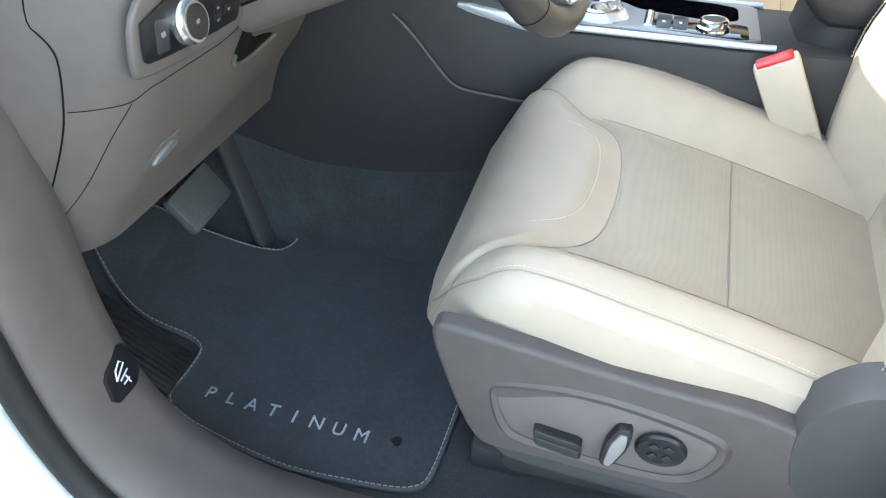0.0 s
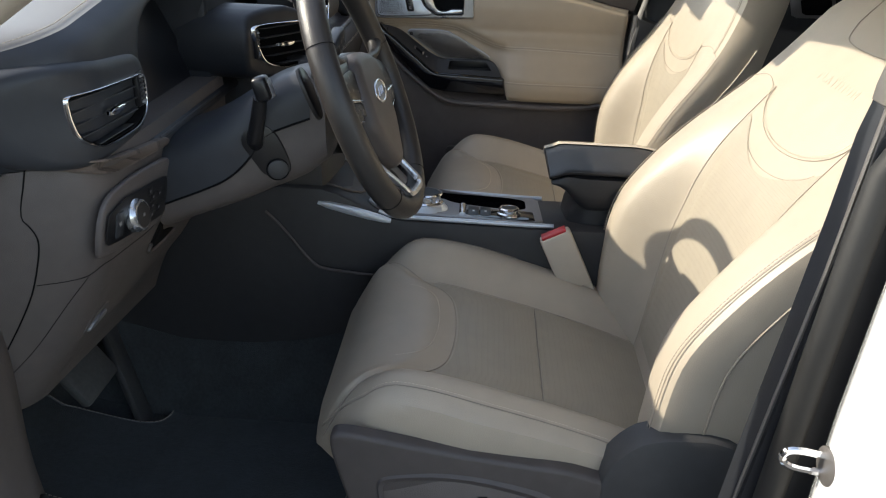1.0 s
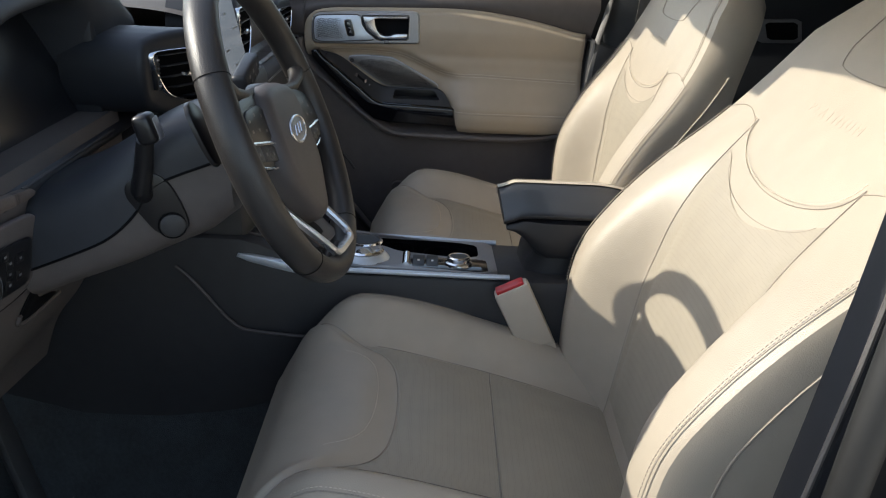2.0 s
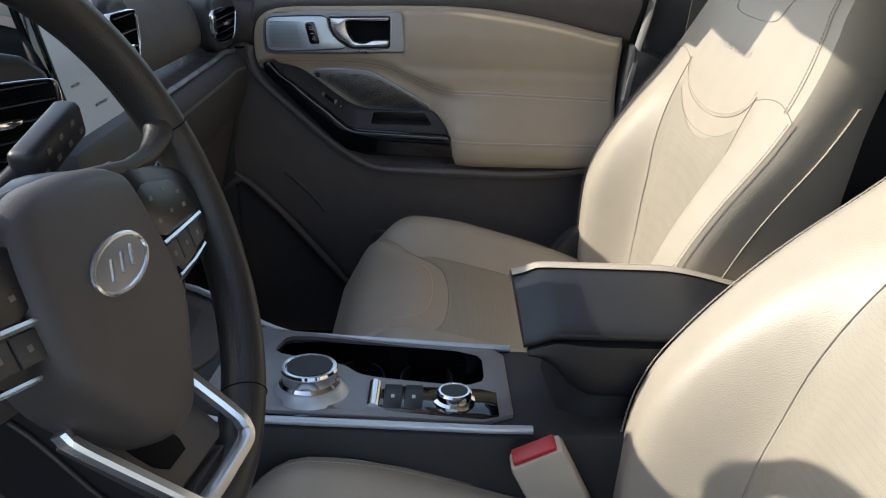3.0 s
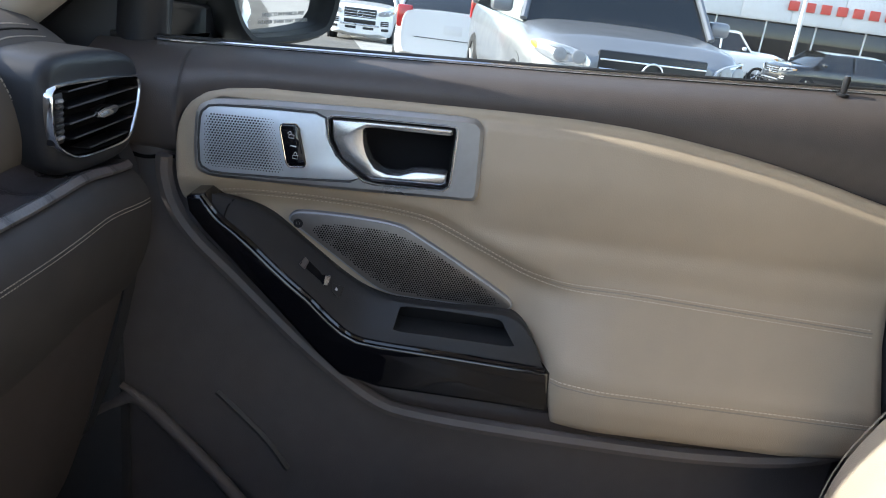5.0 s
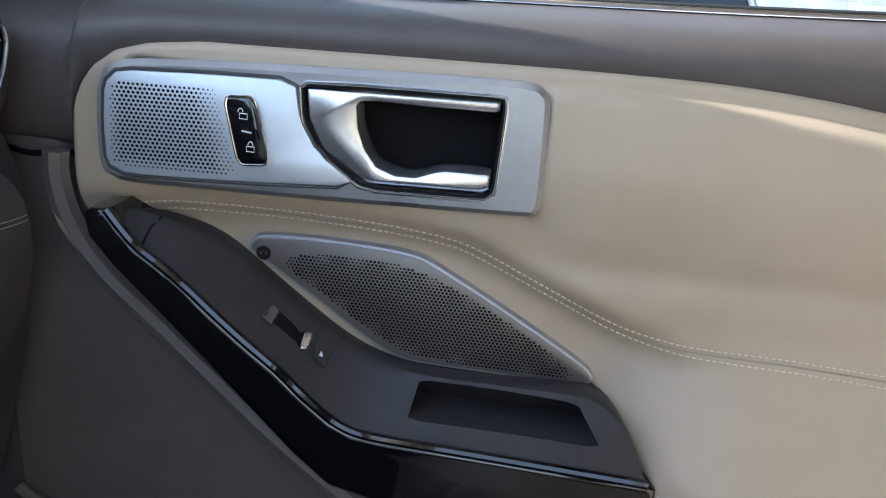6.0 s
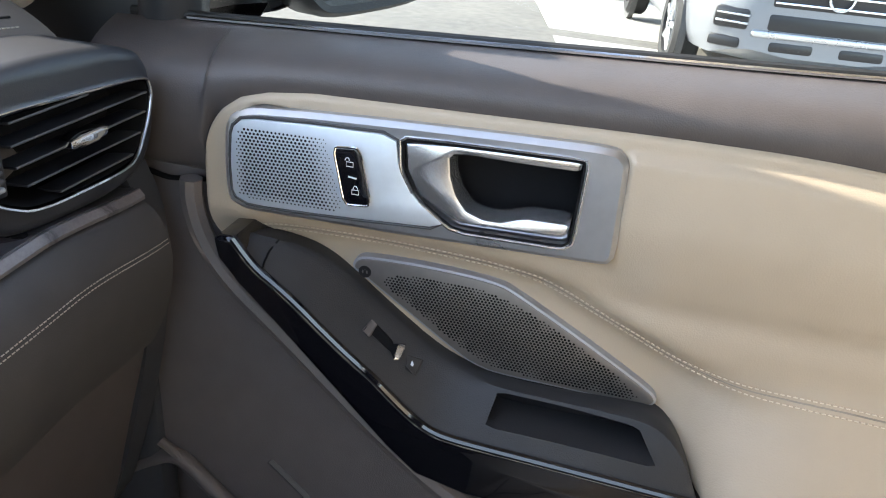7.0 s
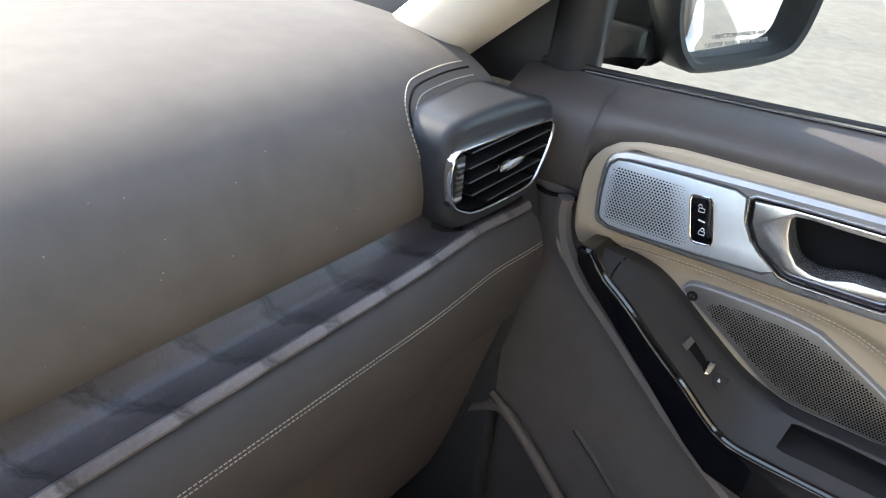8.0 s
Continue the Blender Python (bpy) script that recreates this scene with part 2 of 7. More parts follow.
def lerp(a, b, t):
    return a + (b - a) * t


def smooth(a, b, x):
    t = max(0.0, min(1.0, (x - a) / (b - a)))
    return t * t * (3 - 2 * t)


def table(x, pairs):
    """Smoothly interpolated value from rows of (x, value), x rising."""
    if x <= pairs[0][0]:
        return pairs[0][1]
    for (a, va), (b, vb) in zip(pairs, pairs[1:]):
        if x <= b:
            return lerp(va, vb, (x - a) / (b - a))
    return pairs[-1][1]


def soft_table(x, pairs, w=0.02):
    return sum(table(x + d * w, pairs) for d in (-1.5, -1, -0.5, 0, 0.5, 1, 1.5)) / 7


def chaikin(pts, times=2, closed=True, cut=0.25):
    for _ in range(times):
        out = []
        n = len(pts)
        for i in range(n if closed else n - 1):
            a, b = pts[i], pts[(i + 1) % n]
            out.append(tuple(lerp(p, q, cut) for p, q in zip(a, b)))
            out.append(tuple(lerp(p, q, 1 - cut) for p, q in zip(a, b)))
        if not closed:
            out = [pts[0]] + out + [pts[-1]]
        pts = out
    return pts


def resample(pts, step):
    """Points at even steps along a polyline."""
    pts = [Vector(p) for p in pts]
    out, left = [pts[0].copy()], step
    for a, b in zip(pts, pts[1:]):
        d = (b - a).length
        at = left
        while at <= d:
            out.append(a.lerp(b, at / d))
            at += step
        left = at - d
    return out


def loft(rows, closed=False, cap=False, bm=None):
    """Quads between rows of points; closed: rows are rings."""
    bm = bm or bmesh.new()
    vs = [[bm.verts.new(p) for p in row] for row in rows]
    n = len(rows[0])
    for a, b in zip(vs, vs[1:]):
        for i in range(n if closed else n - 1):
            j = (i + 1) % n
            bm.faces.new((a[i], a[j], b[j], b[i]))
    if cap:
        for ring in (vs[0], vs[-1]):
            bm.faces.new(ring)
    return bm


def offset(pts, d):
    """A closed outline in the plane, moved inwards by d."""
    n = len(pts)
    area = sum(pts[i][0] * pts[(i + 1) % n][1] - pts[(i + 1) % n][0] * pts[i][1] for i in range(n))
    s = 1 if area > 0 else -1
    out = []
    for i in range(n):
        a, b, c = Vector(pts[i - 1]), Vector(pts[i]), Vector(pts[(i + 1) % n])
        e, g = (b - a), (c - b)
        nn = Vector((-e.y, e.x)).normalized() + Vector((-g.y, g.x)).normalized()
        if nn.length < 1e-6:
            out.append(tuple(b))
            continue
        nn.normalize()
        out.append(tuple(b + nn * d * s))
    return out


def prism(pts, put, depth, bevel=0.002, bm=None, steps=2):
    """A plate with the outline pts. put(a, b, h) gives the place of a point at height h; its face lies at depth, its back at 0."""
    bm = bm or bmesh.new()
    rings = [[put(*p, 0) for p in pts], [put(*p, depth - bevel) for p in pts]]
    for k in range(1, steps + 1):
        a = math.pi / 2 * k / steps
        q = offset(pts, bevel * (1 - math.cos(a)))
        rings.append([put(*p, depth - bevel + bevel * math.sin(a)) for p in q])
    loft(rings, closed=True, bm=bm)
    bm.verts.ensure_lookup_table()
    n = len(pts)
    bm.faces.new(bm.verts[-n:])
    bm.faces.new(bm.verts[-n * len(rings):][:n])
    return bm


def tube(pts, r, n=6, closed=False, bm=None):
    bm = bm or bmesh.new()
    pts = [Vector(p) for p in pts]
    rows = []
    up = None
    m = len(pts)
    for i, p in enumerate(pts):
        a = pts[i - 1] if (i or closed) else p
        b = pts[(i + 1) % m] if (i < m - 1 or closed) else p
        d = (b - a).normalized()
        if up is None:
            up = d.orthogonal().normalized()
        up = (up - d * up.dot(d)).normalized()
        s = d.cross(up)
        rad = r(i / max(1, m - 1)) if callable(r) else r
        rows.append([p + (up * math.cos(t) + s * math.sin(t)) * rad for t in (2 * math.pi * k / n for k in range(n))])
    if closed:
        rows.append(rows[0])
        loft(rows, True, False, bm)
        bmesh.ops.remove_doubles(bm, verts=bm.verts[:], dist=1e-6)
    else:
        loft(rows, True, True, bm)
    return bm


def stitches(pts, length=0.0035, gap=0.002, r=0.0006, bm=None):
    """Short thread dashes along a line."""
    bm = bm or bmesh.new()
    ps = resample(pts, (length + gap) / 2)
    for a, b in zip(ps[::2], ps[1::2]):
        d = (b - a).normalized() * length / 2
        c = (a + b) / 2
        tube([c - d, c + d], r, 4, bm=bm)
    return bm


def box(size, at=(0, 0, 0), bevel=0.004, turn=None, bm=None, segments=2):
    b = bmesh.new()
    bmesh.ops.create_cube(b, size=1)
    bmesh.ops.scale(b, vec=size, verts=b.verts)
    if bevel:
        bmesh.ops.bevel(b, geom=b.edges[:], offset=min(bevel, min(size) * 0.45), segments=segments, affect="EDGES", profile=0.5)
    m = Matrix.Translation(at) @ (turn.to_4x4() if turn else Matrix())
    bmesh.ops.transform(b, matrix=m, verts=b.verts)
    return merge(bm, b)


def merge(bm, b):
    if bm is None:
        return b
    vs = [bm.verts.new(v.co) for v in b.verts]
    b.verts.index_update()
    for f in b.faces:
        bm.faces.new([vs[v.index] for v in f.verts])
    b.free()
    return bm


def lathe(profile, at, axis, n=32, bm=None):
    """A turned body: profile of (radius, height) along the axis from at."""
    bm = bm or bmesh.new()
    w = Vector(axis).normalized()
    u = w.orthogonal().normalized()
    v = w.cross(u)
    at = Vector(at)
    rows = [[at + w * h + (u * math.cos(2 * math.pi * k / n) + v * math.sin(2 * math.pi * k / n)) * max(r, 1e-5) for k in range(n)] for r, h in profile]
    return loft(rows, True, True, bm)


def drape(pts, ob, way, lift=0.0004, far=0.12):
    """Points moved along way until they lie on a mesh."""
    tree = BVHTree.FromPolygons([v.co.copy() for v in ob.data.vertices], [tuple(p.vertices) for p in ob.data.polygons])
    w = Vector(way).normalized()
    out = []
    for p in pts:
        hit = tree.ray_cast(Vector(p) - w * far, w)
        out.append(hit[0] - w * lift if hit[0] is not None else Vector(p))
    return out


def disc_dots(places, normal, r, bm=None, n=6):
    """Small flat dots at places."""
    bm = bm or bmesh.new()
    w = Vector(normal).normalized()
    u = w.orthogonal().normalized()
    v = w.cross(u)
    for p in places:
        p = Vector(p)
        bm.faces.new([bm.verts.new(p + (u * math.cos(2 * math.pi * k / n) + v * math.sin(2 * math.pi * k / n)) * r) for k in range(n)])
    return bm


def inside(p, poly):
    c = False
    n = len(poly)
    for i in range(n):
        (x1, y1), (x2, y2) = poly[i], poly[(i + 1) % n]
        if (y1 > p[1]) != (y2 > p[1]) and p[0] < (x2 - x1) * (p[1] - y1) / (y2 - y1) + x1:
            c = not c
    return c


def words(body, size, m, mat, parent, name="lettering", extrude=0.0006, spacing=1.0):
    cu = bpy.data.curves.new(name, "FONT")
    cu.body, cu.size, cu.extrude, cu.space_character = body, size, extrude, spacing
    cu.align_x, cu.align_y = "CENTER", "CENTER"
    tmp = new("tmp", cu)
    me = bpy.data.meshes.new_from_object(tmp.evaluated_get(bpy.context.evaluated_depsgraph_get()))
    bpy.data.objects.remove(tmp)
    me.materials.clear()
    me.materials.append(mat)
    me.transform(m)
    ob = new(name, me)
    if parent:
        ob.parent = parent
        ob.matrix_parent_inverse = parent.matrix_basis.inverted()
    return ob


def carve(ob, cutter):
    """Takes the closed cutter out of a mesh for good."""
    finish(cutter)
    me = bpy.data.meshes.new("cutter")
    cutter.to_mesh(me)
    cutter.free()
    c = new("cutter", me)
    mod = ob.modifiers.new("cut", "BOOLEAN")
    mod.object, mod.operation, mod.solver = c, "DIFFERENCE", "EXACT"
    bpy.context.view_layer.update()
    done = bpy.data.meshes.new_from_object(ob.evaluated_get(bpy.context.evaluated_depsgraph_get()))
    ob.modifiers.clear()
    ob.data = done
    bpy.data.objects.remove(c)
    bm = bmesh.new()
    bm.from_mesh(done)
    finish(bm)
    bm.to_mesh(done)
    bm.free()


# ---------------------------------------------------------------- ground
def gz(x):
    """The lot's height: it falls gently away beyond the next row of cars."""
    return table(x, [(8, 0.0), (40, -1.75), (80, -2.6), (400, -2.6)])


def ground_sheet():
    bm = bmesh.new()
    xs = [-400, -60, -20, -6, 0, 4, 8, 12, 16, 20, 24, 30, 40, 50, 60, 80, 400]
    rows = [[(x, y, gz(x)) for x in xs] for y in (-400, -60, -20, -6, 0, 6, 20, 60, 400)]
    tagged(part("ground", loft(rows, bm=bm), ASPHALT), "worn grey asphalt car park ground", "ground", kind="structure")


ground_sheet()

# ---------------------------------------------------------------- car shell
car = thing("car_body", (0, 0, 0), "white SUV shell with open driver doorway and cream headliner", "car body", kind="structure")


def shell():
    # floor pan with a raised tunnel and toe board
    rows = []
    for x in (-0.78, -0.70, -0.66, -0.20, -0.14, 0.14, 0.20, 0.66, 0.70, 0.78):
        up = 0.22 if abs(x) < 0.17 else (0.03 if abs(x) > 0.69 else 0)
        rows.append([(x, y, z) for y, z in ((-1.6, 0.42 + up), (-0.55, 0.38 + up), (0.40, 0.38 + up), (0.62, 0.44 + up), (0.80, 0.64), (0.86, 0.95), (0.92, 1.20))])
    part("floor", loft(rows), CARPET, car, "dark carpeted floor")
    part("firewall", box((1.6, 0.04, 0.9), (0, 0.95, 0.9), 0.01), CHARCOAL, car)
    # Unseen panel added to keep direct sun off the footwell floor.
    part("footwell_sun_stop", box((0.15, 0.04, 0.85), (0.875, 0.95, 0.775), 0.01), WHITE_PAINT, car, "unseen white panel added to keep sun out of the footwell")
    # roof, rear closing; unseen header edge is stepped to shape the seat shadows
    edge = [(-0.74, 1.59), (-0.364, 1.587), (-0.293, 1.585), (-0.152, 1.566), (-0.143, 1.50), (0.0, 1.50), (0.05, 1.53), (0.20, 1.552), (0.266, 1.556), (0.306, 1.567), (0.356, 1.574), (0.359, 1.536), (0.3625, 1.491), (0.449, 1.497), (0.551, 1.509), (0.560, 1.485), (0.568, 1.465), (0.74, 1.46)]
    rows = []
    for x, z in edge:
        rows.append([(x, -0.17, z), (x, -0.19, z + 0.005), (x, -0.30, 1.66), (x, -1.0, 1.70), (x, -2.2, 1.68), (x, -2.2, 1.76), (x, -1.0, 1.79), (x, -0.30, 1.76), (x, -0.14, 1.69)])
    part("roof", loft(rows, closed=False), HEADLINER, car, "cream headliner roof, unseen front edge stepped to shape seat shadows")
    part("rear_panel", box((1.5, 0.05, 0.8), (0, -2.2, 0.75), 0.02), CHARCOAL, car)


shell()


def pillar(name, pts, w, d, mat, label=""):
    """A bar through pts with a rounded rectangular section of width w along y and depth d along x."""
    rows = []
    for x, y, z in pts:
        ring = chaikin([(x - d / 2, y - w / 2), (x + d / 2, y - w / 2), (x + d / 2, y + w / 2), (x - d / 2, y + w / 2)], 2)
        rows.append([(a, b, z) for a, b in ring])
    return part(name, loft(rows, True, True), mat, car, label)


part("kick_panel", box((0.03, 0.72, 0.76), (0.765, 0.56, 0.755), 0.01), SLATE, car, "charcoal side panel of the footwell")
part("kick_panel", box((0.03, 0.50, 0.80), (-0.765, 0.68, 0.80), 0.01), CHARCOAL, car)
# Hidden boxes added to stop light leaking in below the passenger door.
part("rocker", box((0.10, 1.5, 0.10), (0.840, -0.05, 0.360), 0.01), BLACK_TRIM, car, "hidden dark rocker box added to stop light under the door")
part("door_light_stop", box((0.04, 1.6, 0.24), (0.878, -0.05, 0.38), 0.008), BLACK_TRIM, car, "hidden dark box added to stop light under the passenger door")
# passenger side pillars
pillar("pillar_trim", [(0.745, 0.335, 1.205), (0.740, 0.245, 1.280), (0.675, -0.12, 1.60)], 0.11, 0.08, CREAM_PLASTIC, "cream windscreen pillar trim")
# Post added outside the trim, shaped to shade the front of the door top.
pillar("shade_post", [(0.820, 0.335, 1.205), (0.795, 0.235, 1.297), (0.748, 0.160, 1.356), (0.700, -0.120, 1.600)], 0.08, 0.06, BLACK_TRIM, "dark outer windscreen post, added to shade the door top")
pillar("pillar_lower", [(0.83, -0.76, 0.40), (0.83, -0.75, 0.80), (0.84, -0.76, 1.00), (0.82, -0.766, 1.226)], 0.26, 0.10, CHARCOAL, "charcoal lower centre pillar trim")
pillar("pillar_upper", [(0.815, -0.770, 1.226), (0.79, -0.782, 1.36), (0.70, -0.80, 1.68)], 0.26, 0.07, CREAM_PLASTIC, "cream upper centre pillar trim")
# driver side: door opening with rocker, front post and centre post
pillar("post_centre", [(-0.925, -0.607, 0.30), (-0.92, -0.617, 1.0), (-0.90, -0.640, 1.25), (-0.76, -0.80, 1.68)], 0.17, 0.14, WHITE_PAINT, "white painted centre post")
pillar("pillar_trim", [(-0.80, 0.42, 1.215), (-0.78, 0.32, 1.30), (-0.70, -0.12, 1.62)], 0.09, 0.07, CREAM_PLASTIC)


def front_seat(cx, dy, dz, label, inner, upright=0.0):
    """A power seat. cx: its middle; inner: +1 where the car's middle lies to its right."""
    seat = thing("front_seat", (cx, -0.3 + dy, 0.38), label, "car seat", group="front seats")
    mid = [(-0.60, 0.640), (-0.50, 0.668), (-0.42, 0.697), (-0.31, 0.730), (-0.20, 0.758), (-0.14, 0.771), (-0.08, 0.775), (-0.03, 0.765), (0.00, 0.745), (0.02, 0.715), (0.032, 0.68)]

    def half(y):
        return table(y, [(-0.60, 0.235), (-0.45, 0.265), (-0.2, 0.275), (-0.06, 0.262), (-0.01, 0.235), (0.02, 0.20), (0.032, 0.18)])

    def top(u, y):
        w = half(y)
        z = soft_table(y, mid, 0.015)
        a = abs(u)
        z += 0.052 * smooth(0.135, 0.215, a) * (1 - smooth(-0.10, 0.02, y)) * lerp(0.75, 1, smooth(-0.6, -0.35, y))
        z -= 0.012 * smooth(w - 0.05, w, a)
        return z

    def place(u, y, h=0.0):
        return (cx + u, y + dy, top(u, y) + dz + h)

    rows = []
    ys = [-0.60 + 0.02 * k for k in range(30)] + [-0.005, 0.008, 0.018, 0.026, 0.032]
    for y in ys:
        w = half(y)
        ring = []
        for k in range(49):
            u = w * 0.93 * (k / 24 - 1)
            ring.append(place(u, y))
        zt = top(w * 0.93, y) + dz
        zb = min(table(y, [(-0.6, 0.60), (-0.35, 0.665), (-0.1, 0.685), (0.032, 0.665)]) + dz, zt - 0.01)
        side = [(w * 0.985, zt - 0.012), (w * 1.0, zt - 0.030 if zt - 0.03 > zb else (zt + zb) / 2 - 0.002), (w * 1.0, lerp(zt - 0.03, zb, 0.5)), (w * 0.99, zb)]
        ring += [(cx + u, y + dy, z) for u, z in side]
        ring += [(cx + w * 0.9 * (1 - k / 3), y + dy, zb - 0.01) for k in range(0, 7)]
        ring += [(cx - u, y + dy, z) for u, z in reversed(side)]
        rows.append(ring)
    cushion = part("cushion", loft(rows, True, True), LEATHER, seat, "cream leather cushion with raised bolsters")

    # raised thigh pad with a rounded rear edge
    edge = [(-0.225, 0.012), (-0.20, -0.03), (-0.165, -0.075), (-0.145, -0.105), (-0.13, -0.140), (-0.10, -0.160), (-0.05, -0.168), (0.0, -0.170),
            (0.05, -0.168), (0.10, -0.160), (0.13, -0.140), (0.145, -0.105), (0.165, -0.075), (0.20, -0.03), (0.225, 0.012)]
    edge = chaikin(edge, 2, False)
    us = [-0.226 + 0.452 * k / 48 for k in range(49)]

    def rear(u):
        return table(u, edge)

    rows = []
    for k in range(25):
        v = k / 24
        row = []
        for u in us:
            y0 = min(rear(u), 0.02)
            f = 0.03
            y = lerp(y0, f, v)
            uu = u * min(1, half(y) * 0.92 / 0.226)
            h = 0.012 * smooth(0, 0.28, v) * (1 - 0.4 * smooth(0.7, 1.0, v)) + 0.0008
            h *= smooth(0, 0.08, 1 - abs(u) / 0.226) * 0.9 + 0.1
            row.append(place(uu, y, h))
        rows.append(row)
    part("thigh_pad", loft(rows), LEATHER, seat, angle=70)
    line = [place(u, min(y, 0.02), 0.001) for u, y in edge]
    part("pad_seam", tube(line, 0.0007, 5), SEAM, seat)
    inset = [place(u * 0.8, min(y, 0.02) * 1.0 + 0.028, 0.0125) for u, y in edge[14:-14]]
    part("pad_stitch", stitches(inset), THREAD, seat)

    # perforated middle panels with seams
    for name, ya, yb in (("seat_panel", -0.309, -0.20), ("seat_panel", -0.503, -0.313)):
        rows = []
        for k in range(13):
            row = []
            for j in range(25):
                u = -0.145 + 0.29 * j / 24
                y = lerp(ya, yb if name and yb < -0.31 else min(rear(u) - 0.004, -0.10), k / 12)
                e = min(k, 12 - k, 3) / 3 * min(j, 24 - j, 3) / 3
                row.append(place(u, y, 0.001 + 0.003 * e))
            rows.append(row)
        part(name, loft(rows), PERFORATED, seat, "perforated cream leather panel")
    part("cross_seam", tube([place(-0.146 + 0.292 * k / 24, -0.311, 0.0010) for k in range(25)], 0.0009, 5), SEAM, seat)
    part("rear_seam", tube([place(-0.146 + 0.292 * k / 24, -0.505, 0.0015) for k in range(25)], 0.0015, 5), SEAM, seat)
    for s in (-1, 1):
        pts = [place(s * 0.147, -0.13 - 0.43 * k / 30, 0.001) for k in range(31)]
        part("panel_seam", tube(pts, 0.0006, 5), SEAM, seat)
        pts = [place(s * table(y, [(-0.56, 0.245), (-0.2, 0.247), (-0.05, 0.236), (0.0, 0.21), (0.02, 0.19)]), y, 0.0012) for y in [-0.55 + 0.57 * k / 40 for k in range(41)]]
        part("bolster_seam", tube(pts, 0.0009, 5), SEAM, seat)
        part("bolster_stitch", stitches([(p[0] - s * 0.006, p[1], p[2] + 0.0008) for p in pts], 0.0032, 0.0022, 0.0005), THREAD, seat)

    # backrest: rows go up the back, rings go round it
    spine = [(0.60, -0.485), (0.66, -0.500), (0.80, -0.522), (0.92, -0.545), (1.04, -0.582), (1.10, -0.615), (1.17, -0.662), (1.23, -0.705), (1.30, -0.750), (1.36, -0.785)]
    lean = [(0.75, 0.0), (0.925, 0.015), (1.07, 0.05), (1.165, 0.09), (1.28, 0.118), (1.36, 0.14), (1.5, 0.17)]
    spine = [(z, y + upright * table(z, lean)) for z, y in spine]

    def bw(z):
        return soft_table(z, [(0.60, 0.20), (0.68, 0.25), (0.80, 0.278), (0.95, 0.284), (1.10, 0.280), (1.20, 0.266), (1.28, 0.240), (1.33, 0.20), (1.36, 0.15)], 0.012)

    def front(u, z):
        """How far forward the face lies at u across and the height z."""
        y = soft_table(z, spine, 0.03)
        a = abs(u)
        inner_w = table(z, [(0.60, 0.13), (0.95, 0.135), (1.2, 0.12), (1.36, 0.09)])
        y += 0.092 * smooth(inner_w, inner_w + 0.085, a) * soft_table(z, [(0.60, 0.6), (0.75, 0.95), (0.86, 1.10), (0.92, 1.12), (0.97, 0.95), (1.04, 0.62), (1.09, 0.36), (1.14, 0.10), (1.2, 0), (1.36, 0)], 0.02)
        y -= 0.012 * (a / 0.27) ** 2
        y -= table(z, [(1.28, 0), (1.34, 0.02), (1.36, 0.05)])
        return y

    def bplace(u, z, h=0.0):
        return (cx + u, front(u, z) + dy + h * 0.95, z + dz + h * 0.3)

    fw = 0.94 + 0.035 * upright
    rows = []
    zs = [0.60 + 0.02 * k for k in range(37)] + [1.33, 1.34, 1.35, 1.357, 1.36]
    for z in zs:
        w = bw(z)
        ring = [bplace(w * fw * (k / 24 - 1), z) for k in range(49)]
        yf = front(w * fw, z) + dy
        yb = soft_table(z, spine, 0.03) - table(z, [(0.6, 0.10), (1.0, 0.12), (1.3, 0.09), (1.36, 0.06)]) + dy
        yb = min(yb, yf - 0.03)
        ring += [(cx + w * lerp(0.985, 0.994, upright), yf - 0.010, z + dz), (cx + w, yf - 0.028, z + dz), (cx + w, lerp(yf - 0.028, yb, 0.6), z + dz), (cx + w * 0.95, yb, z + dz)]
        ring += [(cx + w * 0.8 * (1 - k / 3), yb - 0.012, z + dz) for k in range(7)]
        ring += [(cx - w * 0.95, yb, z + dz), (cx - w, lerp(yf - 0.028, yb, 0.6), z + dz), (cx - w, yf - 0.028, z + dz), (cx - w * lerp(0.985, 0.994, upright), yf - 0.010, z + dz)]
        rows.append(ring)
    part("backrest", loft(rows, True, True), LEATHER, seat, "cream leather backrest")

    def inner_edge(z):
        return table(z, [(0.66, 0.135), (0.90, 0.148), (1.0, 0.15), (1.10, 0.15), (1.20, 0.148), (1.26, 0.13)])

    rows = []
    for k in range(31):
        z = lerp(0.70, 1.122, k / 30)
        row = []
        for j in range(25):
            u = inner_edge(z) * (j / 12 - 1)
            e = min(k, 30 - k, 3) / 3 * min(j, 24 - j, 3) / 3
            row.append(bplace(u, z - (0.05 * math.cos(math.pi / 2 * (j / 12 - 1)) * smooth(0.98, 1.122, z)), 0.001 + 0.004 * e))
        rows.append(row)
    part("back_panel", loft(rows), PERFORATED, seat, "perforated cream leather panel")
    for s in (-1, 1):
        pts = [bplace(s * (inner_edge(z) + 0.002), z, 0.001) for z in [0.66 + 0.505 * k / 40 for k in range(41)]]
        part("back_seam", tube(pts, 0.0006, 5), SEAM, seat)
        pts = []
        for k in range(41):
            z = 0.64 + 0.52 * k / 40
            w = bw(z)
            p = bplace(s * w * fw, z, 0)
            pts.append((p[0] + s * 0.004, p[1] + 0.001, p[2]))
        part("wing_seam", tube(pts, 0.0007, 5), SEAM, seat)
        cross = [bplace(s * lerp(bw(1.16) * fw, 0.150, k / 10), 1.16 + 0.012 * math.sin(math.pi * k / 10), 0.0008) for k in range(11)]
        part("shoulder_cross", tube(cross, 0.0007, 5), SEAM, seat)
        if s < 0:
            rise = [bplace(s * bw(z) * lerp(0.90, 0.84, (z - 1.165) / 0.16), z, 0.0006) for z in [1.165 + 0.16 * k / 20 for k in range(21)]]
